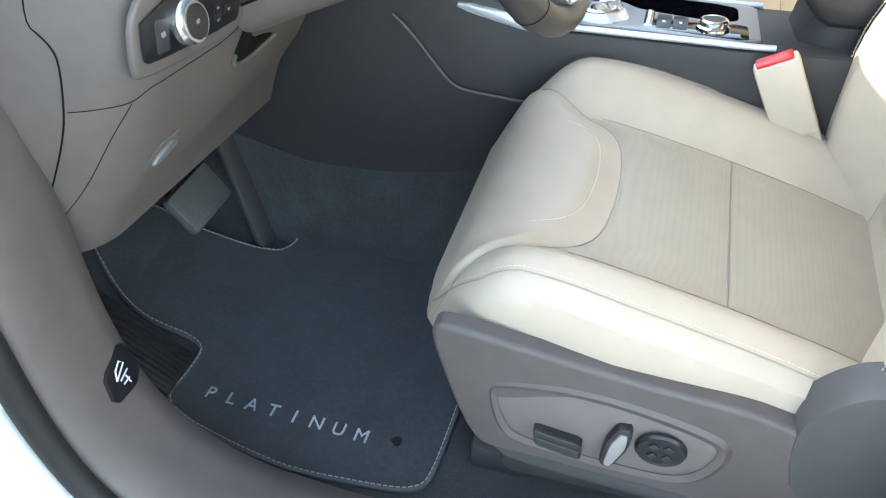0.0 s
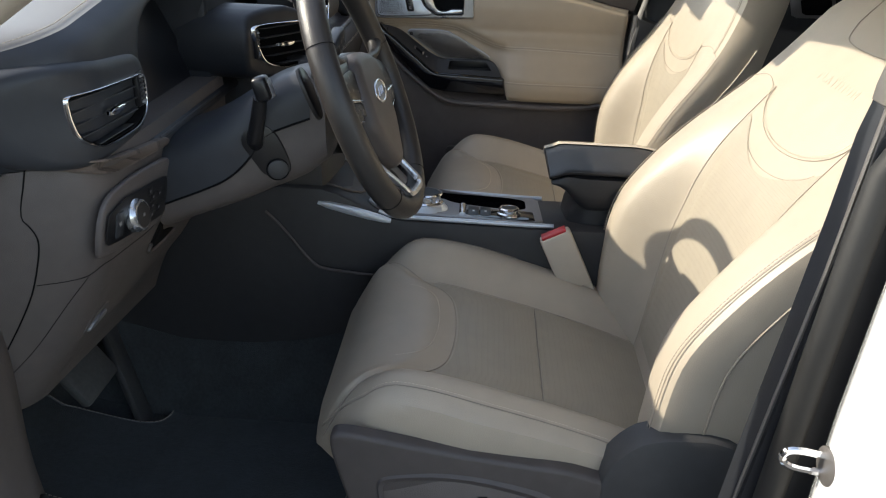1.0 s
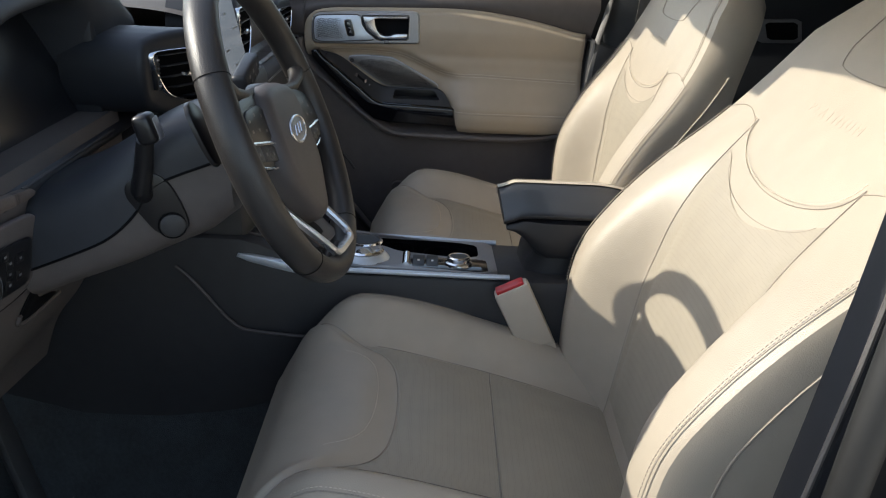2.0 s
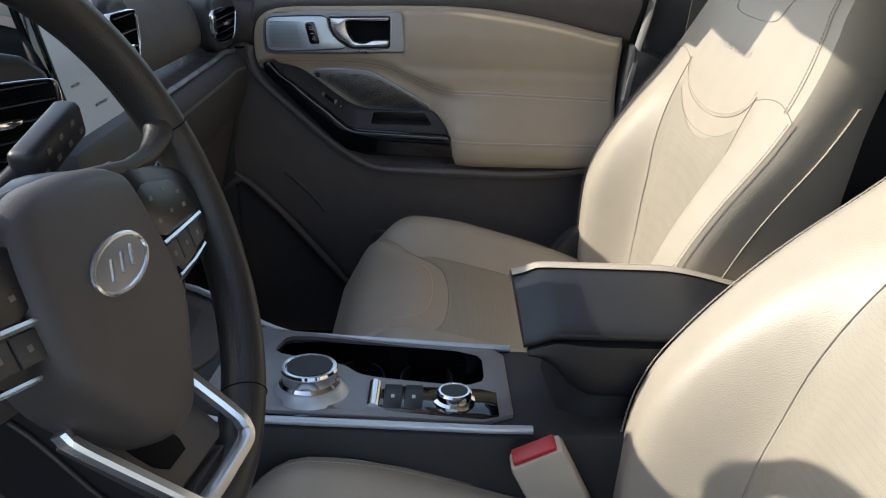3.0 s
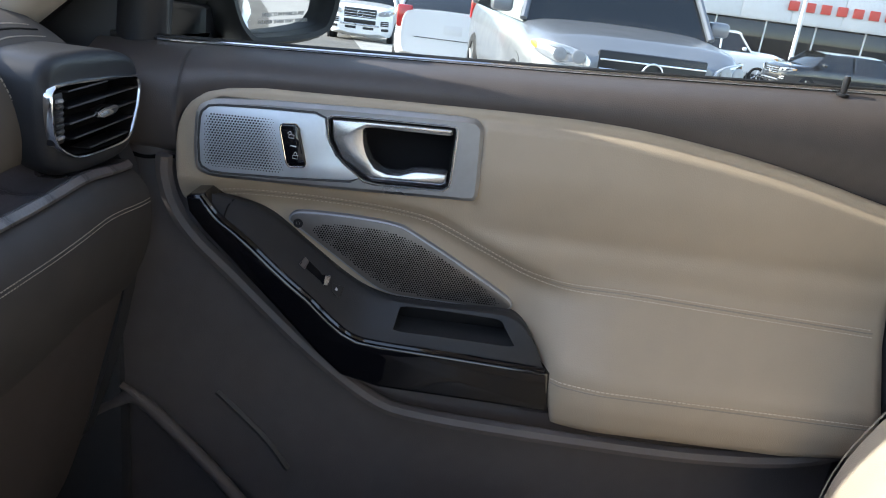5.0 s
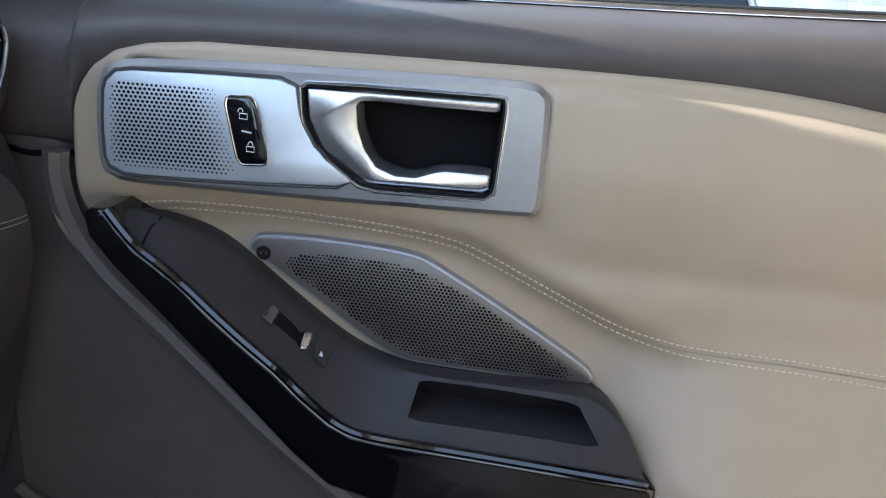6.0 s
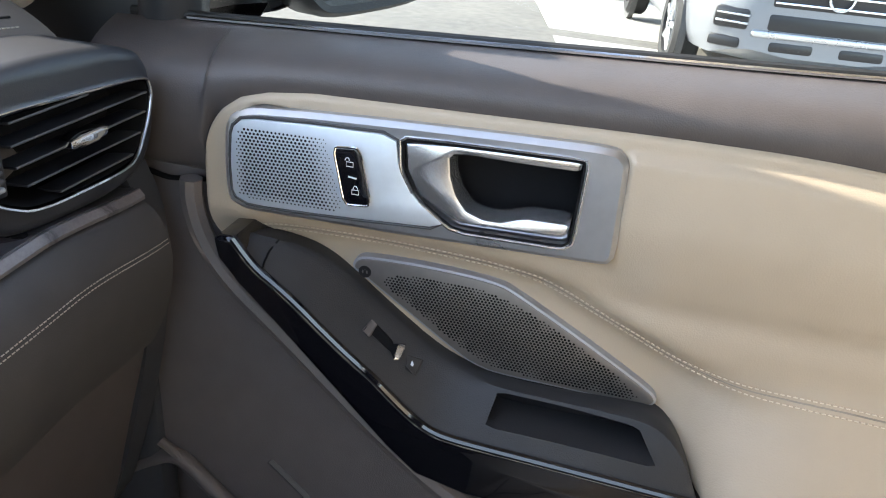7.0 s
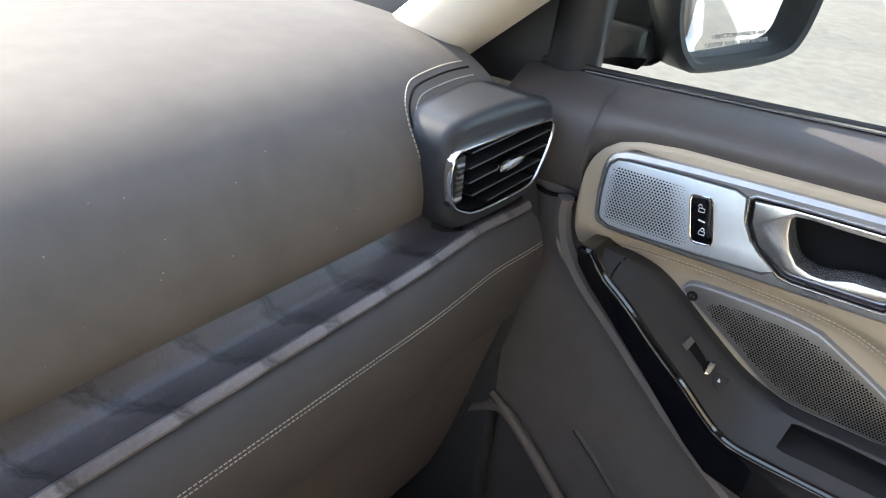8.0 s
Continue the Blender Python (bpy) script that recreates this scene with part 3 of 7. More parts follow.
            part("shoulder_side_seam", tube(rise, 0.0006, 5), SEAM, seat)
            part("shoulder_side_stitch", stitches([(p[0] - s * 0.006, p[1] + 0.001, p[2]) for p in rise], 0.0034, 0.0024, 0.0006), SEAM, seat)
        part("wing_stitch", stitches([(p[0] - s * 0.004, p[1] + 0.0025, p[2]) for p in pts], 0.0032, 0.0024, 0.0006), SEAM, seat)
        pts = []
        for k in range(31):
            z = 0.64 + 0.54 * k / 30
            w = bw(z)
            yf = front(w * fw, z) + dy
            pts.append((cx + s * (w + 0.001), yf - 0.065, z + dz))
        part("side_seam", tube(pts, 0.0013, 6), LEATHER, seat)
        part("side_gap", tube([(p[0], p[1] - 0.0020, p[2]) for p in pts], 0.0009, 5), SEAM, seat)
    # shoulder panel seams
    arc = [bplace(0.15 * math.sin(a), 1.165 - 0.055 * math.cos(a), 0.001) for a in [math.pi * (k / 24 - 0.5) for k in range(25)]]
    part("shoulder_seam", tube(arc, 0.0006, 5), SEAM, seat)
    part("shoulder_stitch", stitches([(p[0], p[1] + 0.001, p[2] + 0.006) for p in arc]), THREAD, seat)
    arc = [bplace(0.140 * math.sin(a), 1.130 - 0.050 * math.cos(a), 0.0012) for a in [math.pi * (k / 24 - 0.5) * 0.8 for k in range(25)]]
    part("panel_arc", tube(arc, 0.0004, 5), SEAM, seat)
    notch = [bplace(u, z, 0.001) for u, z in chaikin([(-0.10, 1.34), (-0.09, 1.265), (-0.07, 1.25), (0.07, 1.25), (0.09, 1.265), (0.10, 1.34)], 2, False)]
    part("neck_seam", tube(notch, 0.0007, 5), SEAM, seat)

    word = words("PLATINUM", 0.020, Matrix(), LEATHER, seat, "lettering", 0.0002, 1.5)
    for v in word.data.vertices:
        v.co = Vector(bplace(-v.co.x, 1.205 + dz * 0 + v.co.y * 0.85, 0.0002 + v.co.z))
    # headrest on two posts
    rows = []
    for k in range(13):
        a = math.pi * k / 12
        z = 1.475 - 0.085 * math.cos(a)
        s = max(0.12, math.sin(a)) ** 0.45
        ring = []
        for j in range(28):
            t = 2 * math.pi * j / 28
            c, n = math.cos(t), math.sin(t)
            ring.append((cx + 0.125 * s * math.copysign(abs(c) ** 0.6, c), -0.835 + 0.16 * upright + dy + 0.052 * s * math.copysign(abs(n) ** 0.75, n), z + dz))
        rows.append(ring)
    part("headrest", loft(rows, True, True), LEATHER, seat, "cream leather headrest")
    for s in (-1, 1):
        part("headrest_post", tube([(cx + s * 0.06, -0.800 + 0.14 * upright + dy, 1.32 + dz), (cx + s * 0.06, -0.832 + 0.155 * upright + dy, 1.42 + dz)], 0.006, 10), CHROME, seat)

    # plastic side panel with controls on the door side
    xo = cx - inner * 0.268

    def skirt(a, b, h):
        """A place on the side panel, which leans outwards towards its foot."""
        return (xo - inner * (h + 0.010 * smooth(0.74 + dz, 0.60 + dz, b)), a, b)

    def area(pts, times=2, cut=0.25):
        return chaikin([(y + dy, z + dz) for y, z in pts], times, cut=cut)

    out = area([(-0.62, 0.66), (-0.45, 0.70), (-0.372, 0.722), (-0.334, 0.733), (-0.265, 0.738), (-0.152, 0.752), (-0.040, 0.772), (-0.012, 0.770), (-0.010, 0.745), (-0.020, 0.705), (-0.040, 0.645), (-0.061, 0.600), (-0.080, 0.592), (-0.164, 0.590), (-0.32, 0.580), (-0.62, 0.560)], 2)
    sp = part("side_panel", prism(out, skirt, 0.022, 0.007, steps=3), BROWN, seat, "dark plastic seat side panel")
    part("lower_skirt", prism(area([(-0.066, 0.597), (-0.62, 0.562), (-0.62, 0.535), (-0.40, 0.540), (-0.10, 0.565)], 1, 0.1), skirt, 0.014, 0.004), CHARCOAL, sp)
    ring_out = area([(-0.070, 0.700), (-0.092, 0.712), (-0.186, 0.722), (-0.308, 0.698), (-0.338, 0.672), (-0.310, 0.612), (-0.256, 0.600), (-0.105, 0.612), (-0.082, 0.640)])
    ring_in = area([(-0.081, 0.690), (-0.098, 0.699), (-0.186, 0.708), (-0.303, 0.684), (-0.321, 0.669), (-0.299, 0.626), (-0.256, 0.614), (-0.111, 0.626), (-0.094, 0.646)])
    band = [[skirt(*p, 0.0215) for p in ring_out], [skirt(lerp(p[0], q[0], 0.45), lerp(p[1], q[1], 0.45), 0.0262) for p, q in zip(ring_out, ring_in)], [skirt(*q, 0.0235) for q in ring_in]]
    part("switch_surround", loft(band, True), BROWN, sp, "raised rim round the switches")
    part("switch_recess", prism(ring_in, lambda a, b, h: skirt(a, b, h + 0.0205), 0.0025, 0.0008), TRIM_PLASTIC, sp, "grey-brown switch field")
    sl = part("seat_switch", prism(area([(-0.128, 0.656), (-0.181, 0.648), (-0.182, 0.624), (-0.130, 0.635)], 1, 0.1), lambda a, b, h: skirt(a, b, h + 0.022), 0.013, 0.003), SATIN_BLACK, sp, "black slide switch")
    part("switch_flat", prism(area([(-0.131, 0.648), (-0.179, 0.641), (-0.180, 0.627), (-0.132, 0.637)], 1, 0.1), lambda a, b, h: skirt(a, b, h + 0.034), 0.003, 0.001), VENT_DARK, sl)
    rl = part("recline_switch", prism(area([(-0.215, 0.683), (-0.231, 0.684), (-0.230, 0.657), (-0.214, 0.621), (-0.201, 0.626), (-0.205, 0.660)], 1, 0.15), lambda a, b, h: skirt(a, b, h + 0.022), 0.012, 0.003), SATIN_BLACK, sp, "black recline switch")
    part("switch_flat", prism(area([(-0.218, 0.678), (-0.227, 0.678), (-0.226, 0.658), (-0.213, 0.627), (-0.206, 0.630), (-0.210, 0.660)], 1, 0.15), lambda a, b, h: skirt(a, b, h + 0.0335), 0.003, 0.001), SILVER_DARK, rl)
    at = skirt(-0.262 + dy, 0.657 + dz, 0.0225)
    dl = part("lumbar_dial", lathe([(0.0, 0), (0.027, 0), (0.027, 0.003), (0.0245, 0.006), (0.0215, 0.0045), (0.018, 0.0045), (0.0, 0.006)], at, (-inner, 0, -0.05)), SATIN_BLACK, sp, "round black four-way lumbar control")
    for k in range(4):
        t = math.pi / 4 + math.pi / 2 * k
        part("dial_key", box((0.003, 0.009, 0.009), (at[0] - inner * 0.006, at[1] + 0.0105 * math.cos(t), at[2] + 0.0105 * math.sin(t)), 0.002, Matrix.Rotation(math.pi / 4, 3, "X")), VENT_DARK, dl)
    part("hinge_cover", prism(area([(-0.372, 0.715), (-0.400, 0.770), (-0.44, 0.800), (-0.56, 0.80), (-0.60, 0.70), (-0.60, 0.58), (-0.40, 0.60)], 2), lambda a, b, h: skirt(a, b, h - 0.02), 0.046, 0.010), CHARCOAL, seat, "dark cover over the backrest hinge")
    part("seat_base", box((0.44, 0.46, 0.20), (cx, -0.30 + dy, 0.52 + dz), 0.02), CHARCOAL, seat, "dark seat frame")
    part("seat_rail", box((0.05, 0.55, 0.05), (cx - 0.17, -0.30 + dy, 0.405), 0.005), CHARCOAL, seat)
    part("seat_rail", box((0.05, 0.55, 0.05), (cx + 0.17, -0.30 + dy, 0.405), 0.005), CHARCOAL, seat)
    return seat


front_seat(-0.388, 0.0, 0.0, "cream leather driver seat with perforated panels, empty", 1)
front_seat(0.376, -0.087, -0.022, "cream leather passenger seat with perforated panels, empty", -1, 1.0)

# ---------------------------------------------------------------- passenger door
door = thing("passenger_door", (0.80, -0.2, 0.45), "closed passenger door with cream vinyl trim and silver handle plate", "car door")


def D(x0):
    return lambda y, z, h: (x0 - h, y, z)


Z_LOW = [(-0.585, 0.900), (-0.574, 0.886), (-0.507, 0.874), (-0.267, 0.872), (-0.260, 0.895), (-0.254, 0.930), (-0.236, 0.950), (-0.215, 0.958), (-0.103, 0.952), (-0.075, 0.953), (-0.057, 0.960), (-0.032, 0.978), (-0.003, 1.003), (0.038, 1.034), (0.059, 1.046), (0.080, 1.051), (0.102, 1.054), (0.122, 1.052), (0.1350, 1.054), (0.1395, 1.073), (0.1415, 1.100)]
Z_UP = [(-0.590, 1.133), (-0.451, 1.166), (-0.352, 1.180), (-0.293, 1.187), (-0.19, 1.1865), (-0.03, 1.1810), (0.057, 1.1780), (0.091, 1.1735), (0.112, 1.167), (0.127, 1.156), (0.1335, 1.147), (0.137, 1.140), (0.140, 1.127), (0.1415, 1.104)]
SEAM_LINE = [(0.106, 1.065), (0.080, 1.070), (0.037, 1.072), (-0.006, 1.073), (-0.070, 1.0715), (-0.110, 1.0665), (-0.132, 1.0585), (-0.175, 1.041), (-0.218, 1.0225), (-0.258, 1.017), (-0.31, 1.0195), (-0.35, 1.0185), (-0.45, 1.0155), (-0.574, 1.0125)]
SEAM_UP = list(reversed(SEAM_LINE))
Z_SILL = [(-0.62, 1.246), (-0.25, 1.224), (0.17, 1.203), (0.30, 1.197)]


def z_up(y):
    """The upper edge of the cream insert."""
    return soft_table(y, Z_UP, lerp(0.0012, 0.035, smooth(0.03, -0.12, y)))


def beige_x(y, z):
    k = smooth(0.205, 0.270, -y)
    seam = soft_table(y, SEAM_UP, 0.006)
    sunk = 0.023 * smooth(seam + 0.018, seam - 0.016, z) * smooth(-0.32, -0.20, y) * smooth(0.16, 0.095, y)
    bulge = table(z, [(0.86, 0.030), (0.885, 0.044), (0.91, 0.049), (0.94, 0.046), (0.97, 0.028), (1.0, 0.010), (1.03, 0.0)])
    rim = z_up(y) - 0.0095
    run = lerp(0.13, 0.009, smooth(1.055, 1.095, z))
    pad = 0.0075 * smooth(0.0, 0.008, rim - z) * smooth(-0.151, -0.151 - run, y) * smooth(1.075, 1.135, z)
    pad += 0.004 * math.sin(math.pi * max(0, min(1, (z - 1.04) / 0.13))) * smooth(-0.151, -0.20, y)
    pad -= 0.026 * smooth(-0.150, -0.138, y) * smooth(0.105, 0.090, y) * smooth(1.096, 1.103, z) * smooth(1.166, 1.159, z)
    pad -= 0.0035 * math.exp(-((z - 1.066) / 0.012) ** 2) * smooth(-0.05, -0.16, y)
    return 0.748 - bulge * k - pad + sunk


def door_rear(z):
    """Where the door ends behind the seat, slanting with the pillar."""
    return soft_table(z, [(0.42, -0.600), (0.90, -0.594), (1.0, -0.594), (1.13, -0.600), (1.246, -0.634)], 0.03)


LIP = [(0.345, 0.60), (0.335, 0.65), (0.320, 0.710), (0.272, 0.764), (0.215, 0.806), (0.190, 0.820), (0.172, 0.808), (0.097, 0.733), (0.010, 0.628), (-0.030, 0.575), (-0.08, 0.53), (-0.5, 0.50)]
LIP_UP = list(reversed(LIP))
POCKET = [(0.152, 1.100), (0.1530, 1.083), (0.1450, 1.052), (0.123, 1.020), (0.0843, 0.9873), (0.0467, 0.9537), (-0.01, 0.906), (-0.078, 0.862), (-0.12, 0.855), (-0.26, 0.857), (-0.41, 0.855), (-0.53, 0.866), (-0.59, 0.895)]
POCKET_UP = list(reversed(POCKET))


def door_trim():
    # inner panel behind everything, stepped back behind the insert and inside the map pocket
    rows = []
    for k in range(61):
        y = -0.64 + 0.98 * k / 60
        zs = soft_table(y, Z_SILL)
        row = []
        for j in range(71):
            z = lerp(0.42, zs - 0.030, j / 70)
            x = table(z, [(0.42, 0.772), (0.60, 0.766), (0.80, 0.760), (0.95, 0.757), (1.10, 0.760), (1.22, 0.784)])
            behind = smooth(0.010, 0.022, z - table(y, POCKET_UP)) * smooth(0.150, 0.140, y)
            low = smooth(0.004, 0.018, table(y, LIP_UP) - z)
            row.append((x + 0.036 * behind + 0.030 * low, max(y, door_rear(z)), z))
        rows.append(row + [(0.84, max(y, door_rear(zs)), zs - 0.030), (0.84, max(y, door_rear(0.42)), 0.42)])
    part("inner_panel", loft(rows, True, True), DOOR_PLASTIC, door, "dark brown lower door panel", angle=60)
    # cream insert
    rows = []
    cols = [-0.588 + 0.678 * k / 110 for k in range(110)] + [0.09 + 0.0514 * (1 - (1 - k / 40) ** 2) for k in range(41)]
    cols = sorted(cols + [-0.1507 - 0.0013 * k for k in range(8)] + [-0.2371 - 0.0021 * k for k in range(15)])
    for y in cols:
        lo, up = soft_table(y, Z_LOW, 0.0012), z_up(y)
        row = []
        for j in range(61):
            t = 1 - (1 - j / 60) ** 1.5
            z = lerp(lo, up, t)
            x = beige_x(y, z)
            e = min(1, min(t, 1 - t) * (up - lo) / 0.006, (y + 0.588) / 0.006 + 0.01, (0.1418 - y) / 0.005 + 0.05)
            row.append((x + 0.006 * (1 - math.sqrt(max(0, 1 - (1 - e) ** 2))), y, z))
        rows.append(row)
    part("cream_insert", loft(rows), LEATHER_DOOR, door, "cream soft vinyl door insert", angle=60)
    # dark padded top under the window
    rows = []
    for y in sorted([-0.62 + 0.86 * k / 120 for k in range(121)] + [0.0901 + 0.0514 * (1 - (1 - k / 30) ** 2) for k in range(31)] + [0.1425]):
        zs = soft_table(y, Z_SILL)
        lo = z_up(y) - 0.012 * smooth(0.142, 0.125, y) if y < 0.142 else 1.098
        prof = [(0.0, 0.772), (0.05, 0.759), (0.16, 0.7535), (0.38, 0.749), (0.6, 0.751), (0.8, 0.762), (0.93, 0.783), (1.0, 0.803)]
        row = chaikin([(x, y, lerp(lo, zs, t)) for t, x in prof], 2, False)
        row = [(a, max(b, door_rear(c)), c) for a, b, c in row]
        rows.append(row)
    part("padded_top", loft(rows), BROWN, door, "dark brown padded door top", angle=60)
    # lower ridge round the armrest pocket
    part("panel_joint", tube([(0.7565, y, 1.0975 - 0.004 * smooth(0.15, 0.175, y) * smooth(0.2, 0.175, y)) for y in [0.145 + 0.006 * k for k in range(11)]], 0.0022, 6), HOLE, door)
    ridge = chaikin(POCKET, 3, False)
    bm = bmesh.new()
    tube([(0.748 - 0.026 * smooth(-0.1, 0.3, -y), y, z) for y, z in ridge], 0.0085, 8, bm=bm)
    part("pocket_ridge", bm, TRIM_PLASTIC, door, "brown plastic ridge below the armrest")


door_trim()
part("pocket_lip", tube([(0.756, y, z) for y, z in chaikin(LIP, 3, False)], 0.008, 10), DOOR_PLASTIC, door, "lower door pocket lip")
part("lip_line", tube([(0.7535, y + 0.012, z + 0.012) for y, z in chaikin(LIP[5:10], 3, False)], 0.0045, 8), TRIM_PLASTIC, door)
part("panel_crease", tube([(0.7605, y, z) for y, z in chaikin([(0.097, 0.835), (0.058, 0.800), (0.034, 0.775), (0.013, 0.745)], 2, False)], 0.004, 6), CHARCOAL, door)

# armrest panel: a face that slopes up and back from the polished edge to the speaker
upper = [(0.735, 0.118, 1.072), (0.738, 0.102, 1.0715), (0.742, 0.090, 1.0690), (0.745, 0.080, 1.0670), (0.752, 0.059, 1.0610), (0.756, 0.038, 1.0490), (0.759, -0.002, 1.0180), (0.757, -0.045, 0.9885), (0.752, -0.074, 0.9800), (0.746, -0.099, 0.9795), (0.744, -0.144, 0.9810), (0.738, -0.193, 0.9850), (0.733, -0.212, 0.9855), (0.728, -0.227, 0.9765), (0.723, -0.241, 0.9560), (0.722, -0.247, 0.9400)]
shine = [(0.1035, 1.0745), (0.0941, 1.0625), (0.0848, 1.0525), (0.0711, 1.0435), (0.0539, 1.0305), (0.0365, 1.0150), (0.0152, 0.9975), (-0.0064, 0.9816), (-0.0247, 0.9646), (-0.0433, 0.9500), (-0.0581, 0.9435), (-0.0796, 0.9415), (-0.138, 0.940), (-0.250, 0.936)]
lower = [(0.116, 1.0732), (0.1198, 1.0698), (0.1173, 1.0555), (0.1022, 1.0373), (0.0744, 1.0109), (0.0387, 0.9758), (0.0016, 0.939), (-0.018, 0.9195), (-0.043, 0.899), (-0.084, 0.890), (-0.261, 0.888), (-0.257, 0.933)]


def even(pts, n):
    """n + 1 points at even steps along a polyline."""
    pts = [Vector(p) for p in pts]
    runs = [0.0]
    for a, b in zip(pts, pts[1:]):
        runs.append(runs[-1] + (b - a).length)
    return [Vector([table(runs[-1] * k / n, [(r, p[c]) for r, p in zip(runs, pts)]) for c in range(3)]) for k in range(n + 1)]


ARM_LOW = even([(0.7185, y, z) for y, z in chaikin(shine, 2, False)], 64)
ARM_HIGH = even(chaikin(upper, 2, False), 64)


def on_arm(y, z, h=0.0):
    """The armrest face at a place in the door's plane, h proud of it."""
    best = min(((lerp(a.y, b.y, k / 12) - y) ** 2 + (lerp(a.z, b.z, k / 12) - z) ** 2, lerp(a.x, b.x, k / 12)) for a, b in zip(ARM_LOW, ARM_HIGH) for k in range(13))
    return (best[1] - h, y, z + 0.6 * h)


rows = []
for a, b in zip(ARM_LOW, ARM_HIGH):
    row = [a.lerp(b, t) for t in (0.0, 0.06, 0.2, 0.4, 0.6, 0.8, 0.94, 1.0)]
    row[-1] = row[-1] + Vector((0.002, 0, -0.0015))
    rows.append(row + [b + Vector((0.016, 0, -0.004)), Vector((0.788, b.y, b.z - 0.012)), Vector((0.788, a.y, min(a.z, b.z) - 0.016)), a + Vector((0.012, 0, -0.004))])
arm_panel = part("armrest_panel", loft(rows, True, True), PANEL_DARK, door, "matt charcoal armrest panel", angle=50)
well = chaikin([(-0.0915, 0.9530), (-0.0960, 0.9750), (-0.2000, 0.9785), (-0.2175, 0.9545)], 1, cut=0.06)
carve(arm_panel, prism(well, D(0.784), 0.10, 0.0005))
part("pocket", prism(offset(well, -0.004), D(0.7690), 0.0035, 0.001), SATIN_BLACK, door, "dark open pocket in the armrest")
part("gloss_fascia", prism(shine + list(reversed(lower)), D(0.770), 0.0535, 0.006, steps=4), GLOSS_BLACK, door, "gloss black armrest fascia")
part("gloss_edge", tube([(0.7175, y, z) for y, z in chaikin(shine, 2, False)], 0.0032, 8), GLOSS_BLACK, door, "polished black edge")
part("panel_joint", tube([on_arm(y, z, 0.0) for y, z in chaikin([(0.0800, 1.0660), (0.0835, 1.0610), (0.0830, 1.0530)], 2, False)], 0.0008, 5), HOLE, door)
# window switch: a scoop with a pale flank, a hinged lever with a bright tip and a marked base
def arm_plate(pts, lift, bevel, base=0.0):
    return prism(pts, lambda y, z, h: on_arm(y, z, h + base), lift, bevel)


sw = part("window_switch", arm_plate(chaikin([(0.0095, 1.0090), (0.0055, 1.0135), (-0.0120, 0.9985), (-0.0215, 0.9960), (-0.0205, 0.9890), (-0.0150, 0.9905)], 1, cut=0.1), 0.0010, 0.0004), HOLE, door, "dark scooped window switch")
part("switch_flank", arm_plate(chaikin([(0.0098, 1.0092), (0.0056, 1.0138), (0.0010, 1.0095), (0.0035, 1.0040)], 1, cut=0.1), 0.0020, 0.0008), TRIM_PLASTIC, sw, "pale flank of the scoop")
part("switch_tip", arm_plate(chaikin([(-0.0165, 0.9972), (-0.0222, 0.9952), (-0.0210, 0.9882), (-0.0160, 0.9895)], 1, cut=0.15), 0.0045, 0.0015), SATIN_CHROME, sw, "chrome switch tip")
part("switch_base", arm_plate([(-0.0240, 0.9890), (-0.0360, 0.9855), (-0.0330, 0.9765), (-0.0255, 0.9825)], 0.0018, 0.0006), PANEL_DARK, sw)
part("switch_mark", arm_plate([(-0.0284, 0.9853), (-0.0306, 0.9843), (-0.0301, 0.9823), (-0.0279, 0.9833)], 0.0005, 0.0001, 0.0018), WHITE_PRINT, sw)

# silver plate with the door handle
plate_out = chaikin([(0.1205, 1.120), (0.1195, 1.146), (0.1150, 1.1565), (0.1000, 1.1635), (0.051, 1.1675), (-0.004, 1.1705), (-0.079, 1.1740), (-0.135, 1.1760), (-0.1485, 1.1750), (-0.1555, 1.1685), (-0.1570, 1.150), (-0.1590, 1.1030), (-0.1550, 1.0965), (-0.1480, 1.0955), (-0.089, 1.0930), (-0.009, 1.0895), (0.049, 1.0880), (0.104, 1.0865), (0.1165, 1.0910), (0.1195, 1.0970)], 1, cut=0.16)
plate = part("handle_plate", prism(plate_out, D(0.758), 0.0195, 0.0036, steps=1), SILVER_FRAME, door, "satin silver door handle plate", angle=25)
inner_out = chaikin([(0.1140, 1.1230), (0.1125, 1.1480), (0.1040, 1.1565), (0.051, 1.1600), (-0.0050, 1.1620), (-0.0090, 1.1390), (-0.0200, 1.1215), (-0.0460, 1.1025), (0.033, 1.0965), (0.1000, 1.0930), (0.1125, 1.0985)], 1, cut=0.16)
part("face_groove", tube([(0.7388, y, z) for y, z in offset(inner_out, -0.0012)], 0.0013, 6, closed=True), CHARCOAL, plate)
part("plate_face", prism(inner_out, D(0.7390), 0.0022, 0.0012, steps=2), SILVER, plate, "bright silver speaker face")
cut_out = chaikin([(-0.0090, 1.1605), (-0.0430, 1.1625), (-0.1290, 1.1655), (-0.1300, 1.160), (-0.1290, 1.1090), (-0.1235, 1.1045), (-0.0500, 1.1020), (-0.0210, 1.1215), (-0.0112, 1.1390)], 1, cut=0.10)
carve(plate, prism(cut_out, D(0.760), 0.05, 0.0005))
part("handle_cup", prism(offset(cut_out, -0.003), D(0.7755), 0.003, 0.001), HOLE, plate, "dark handle recess")
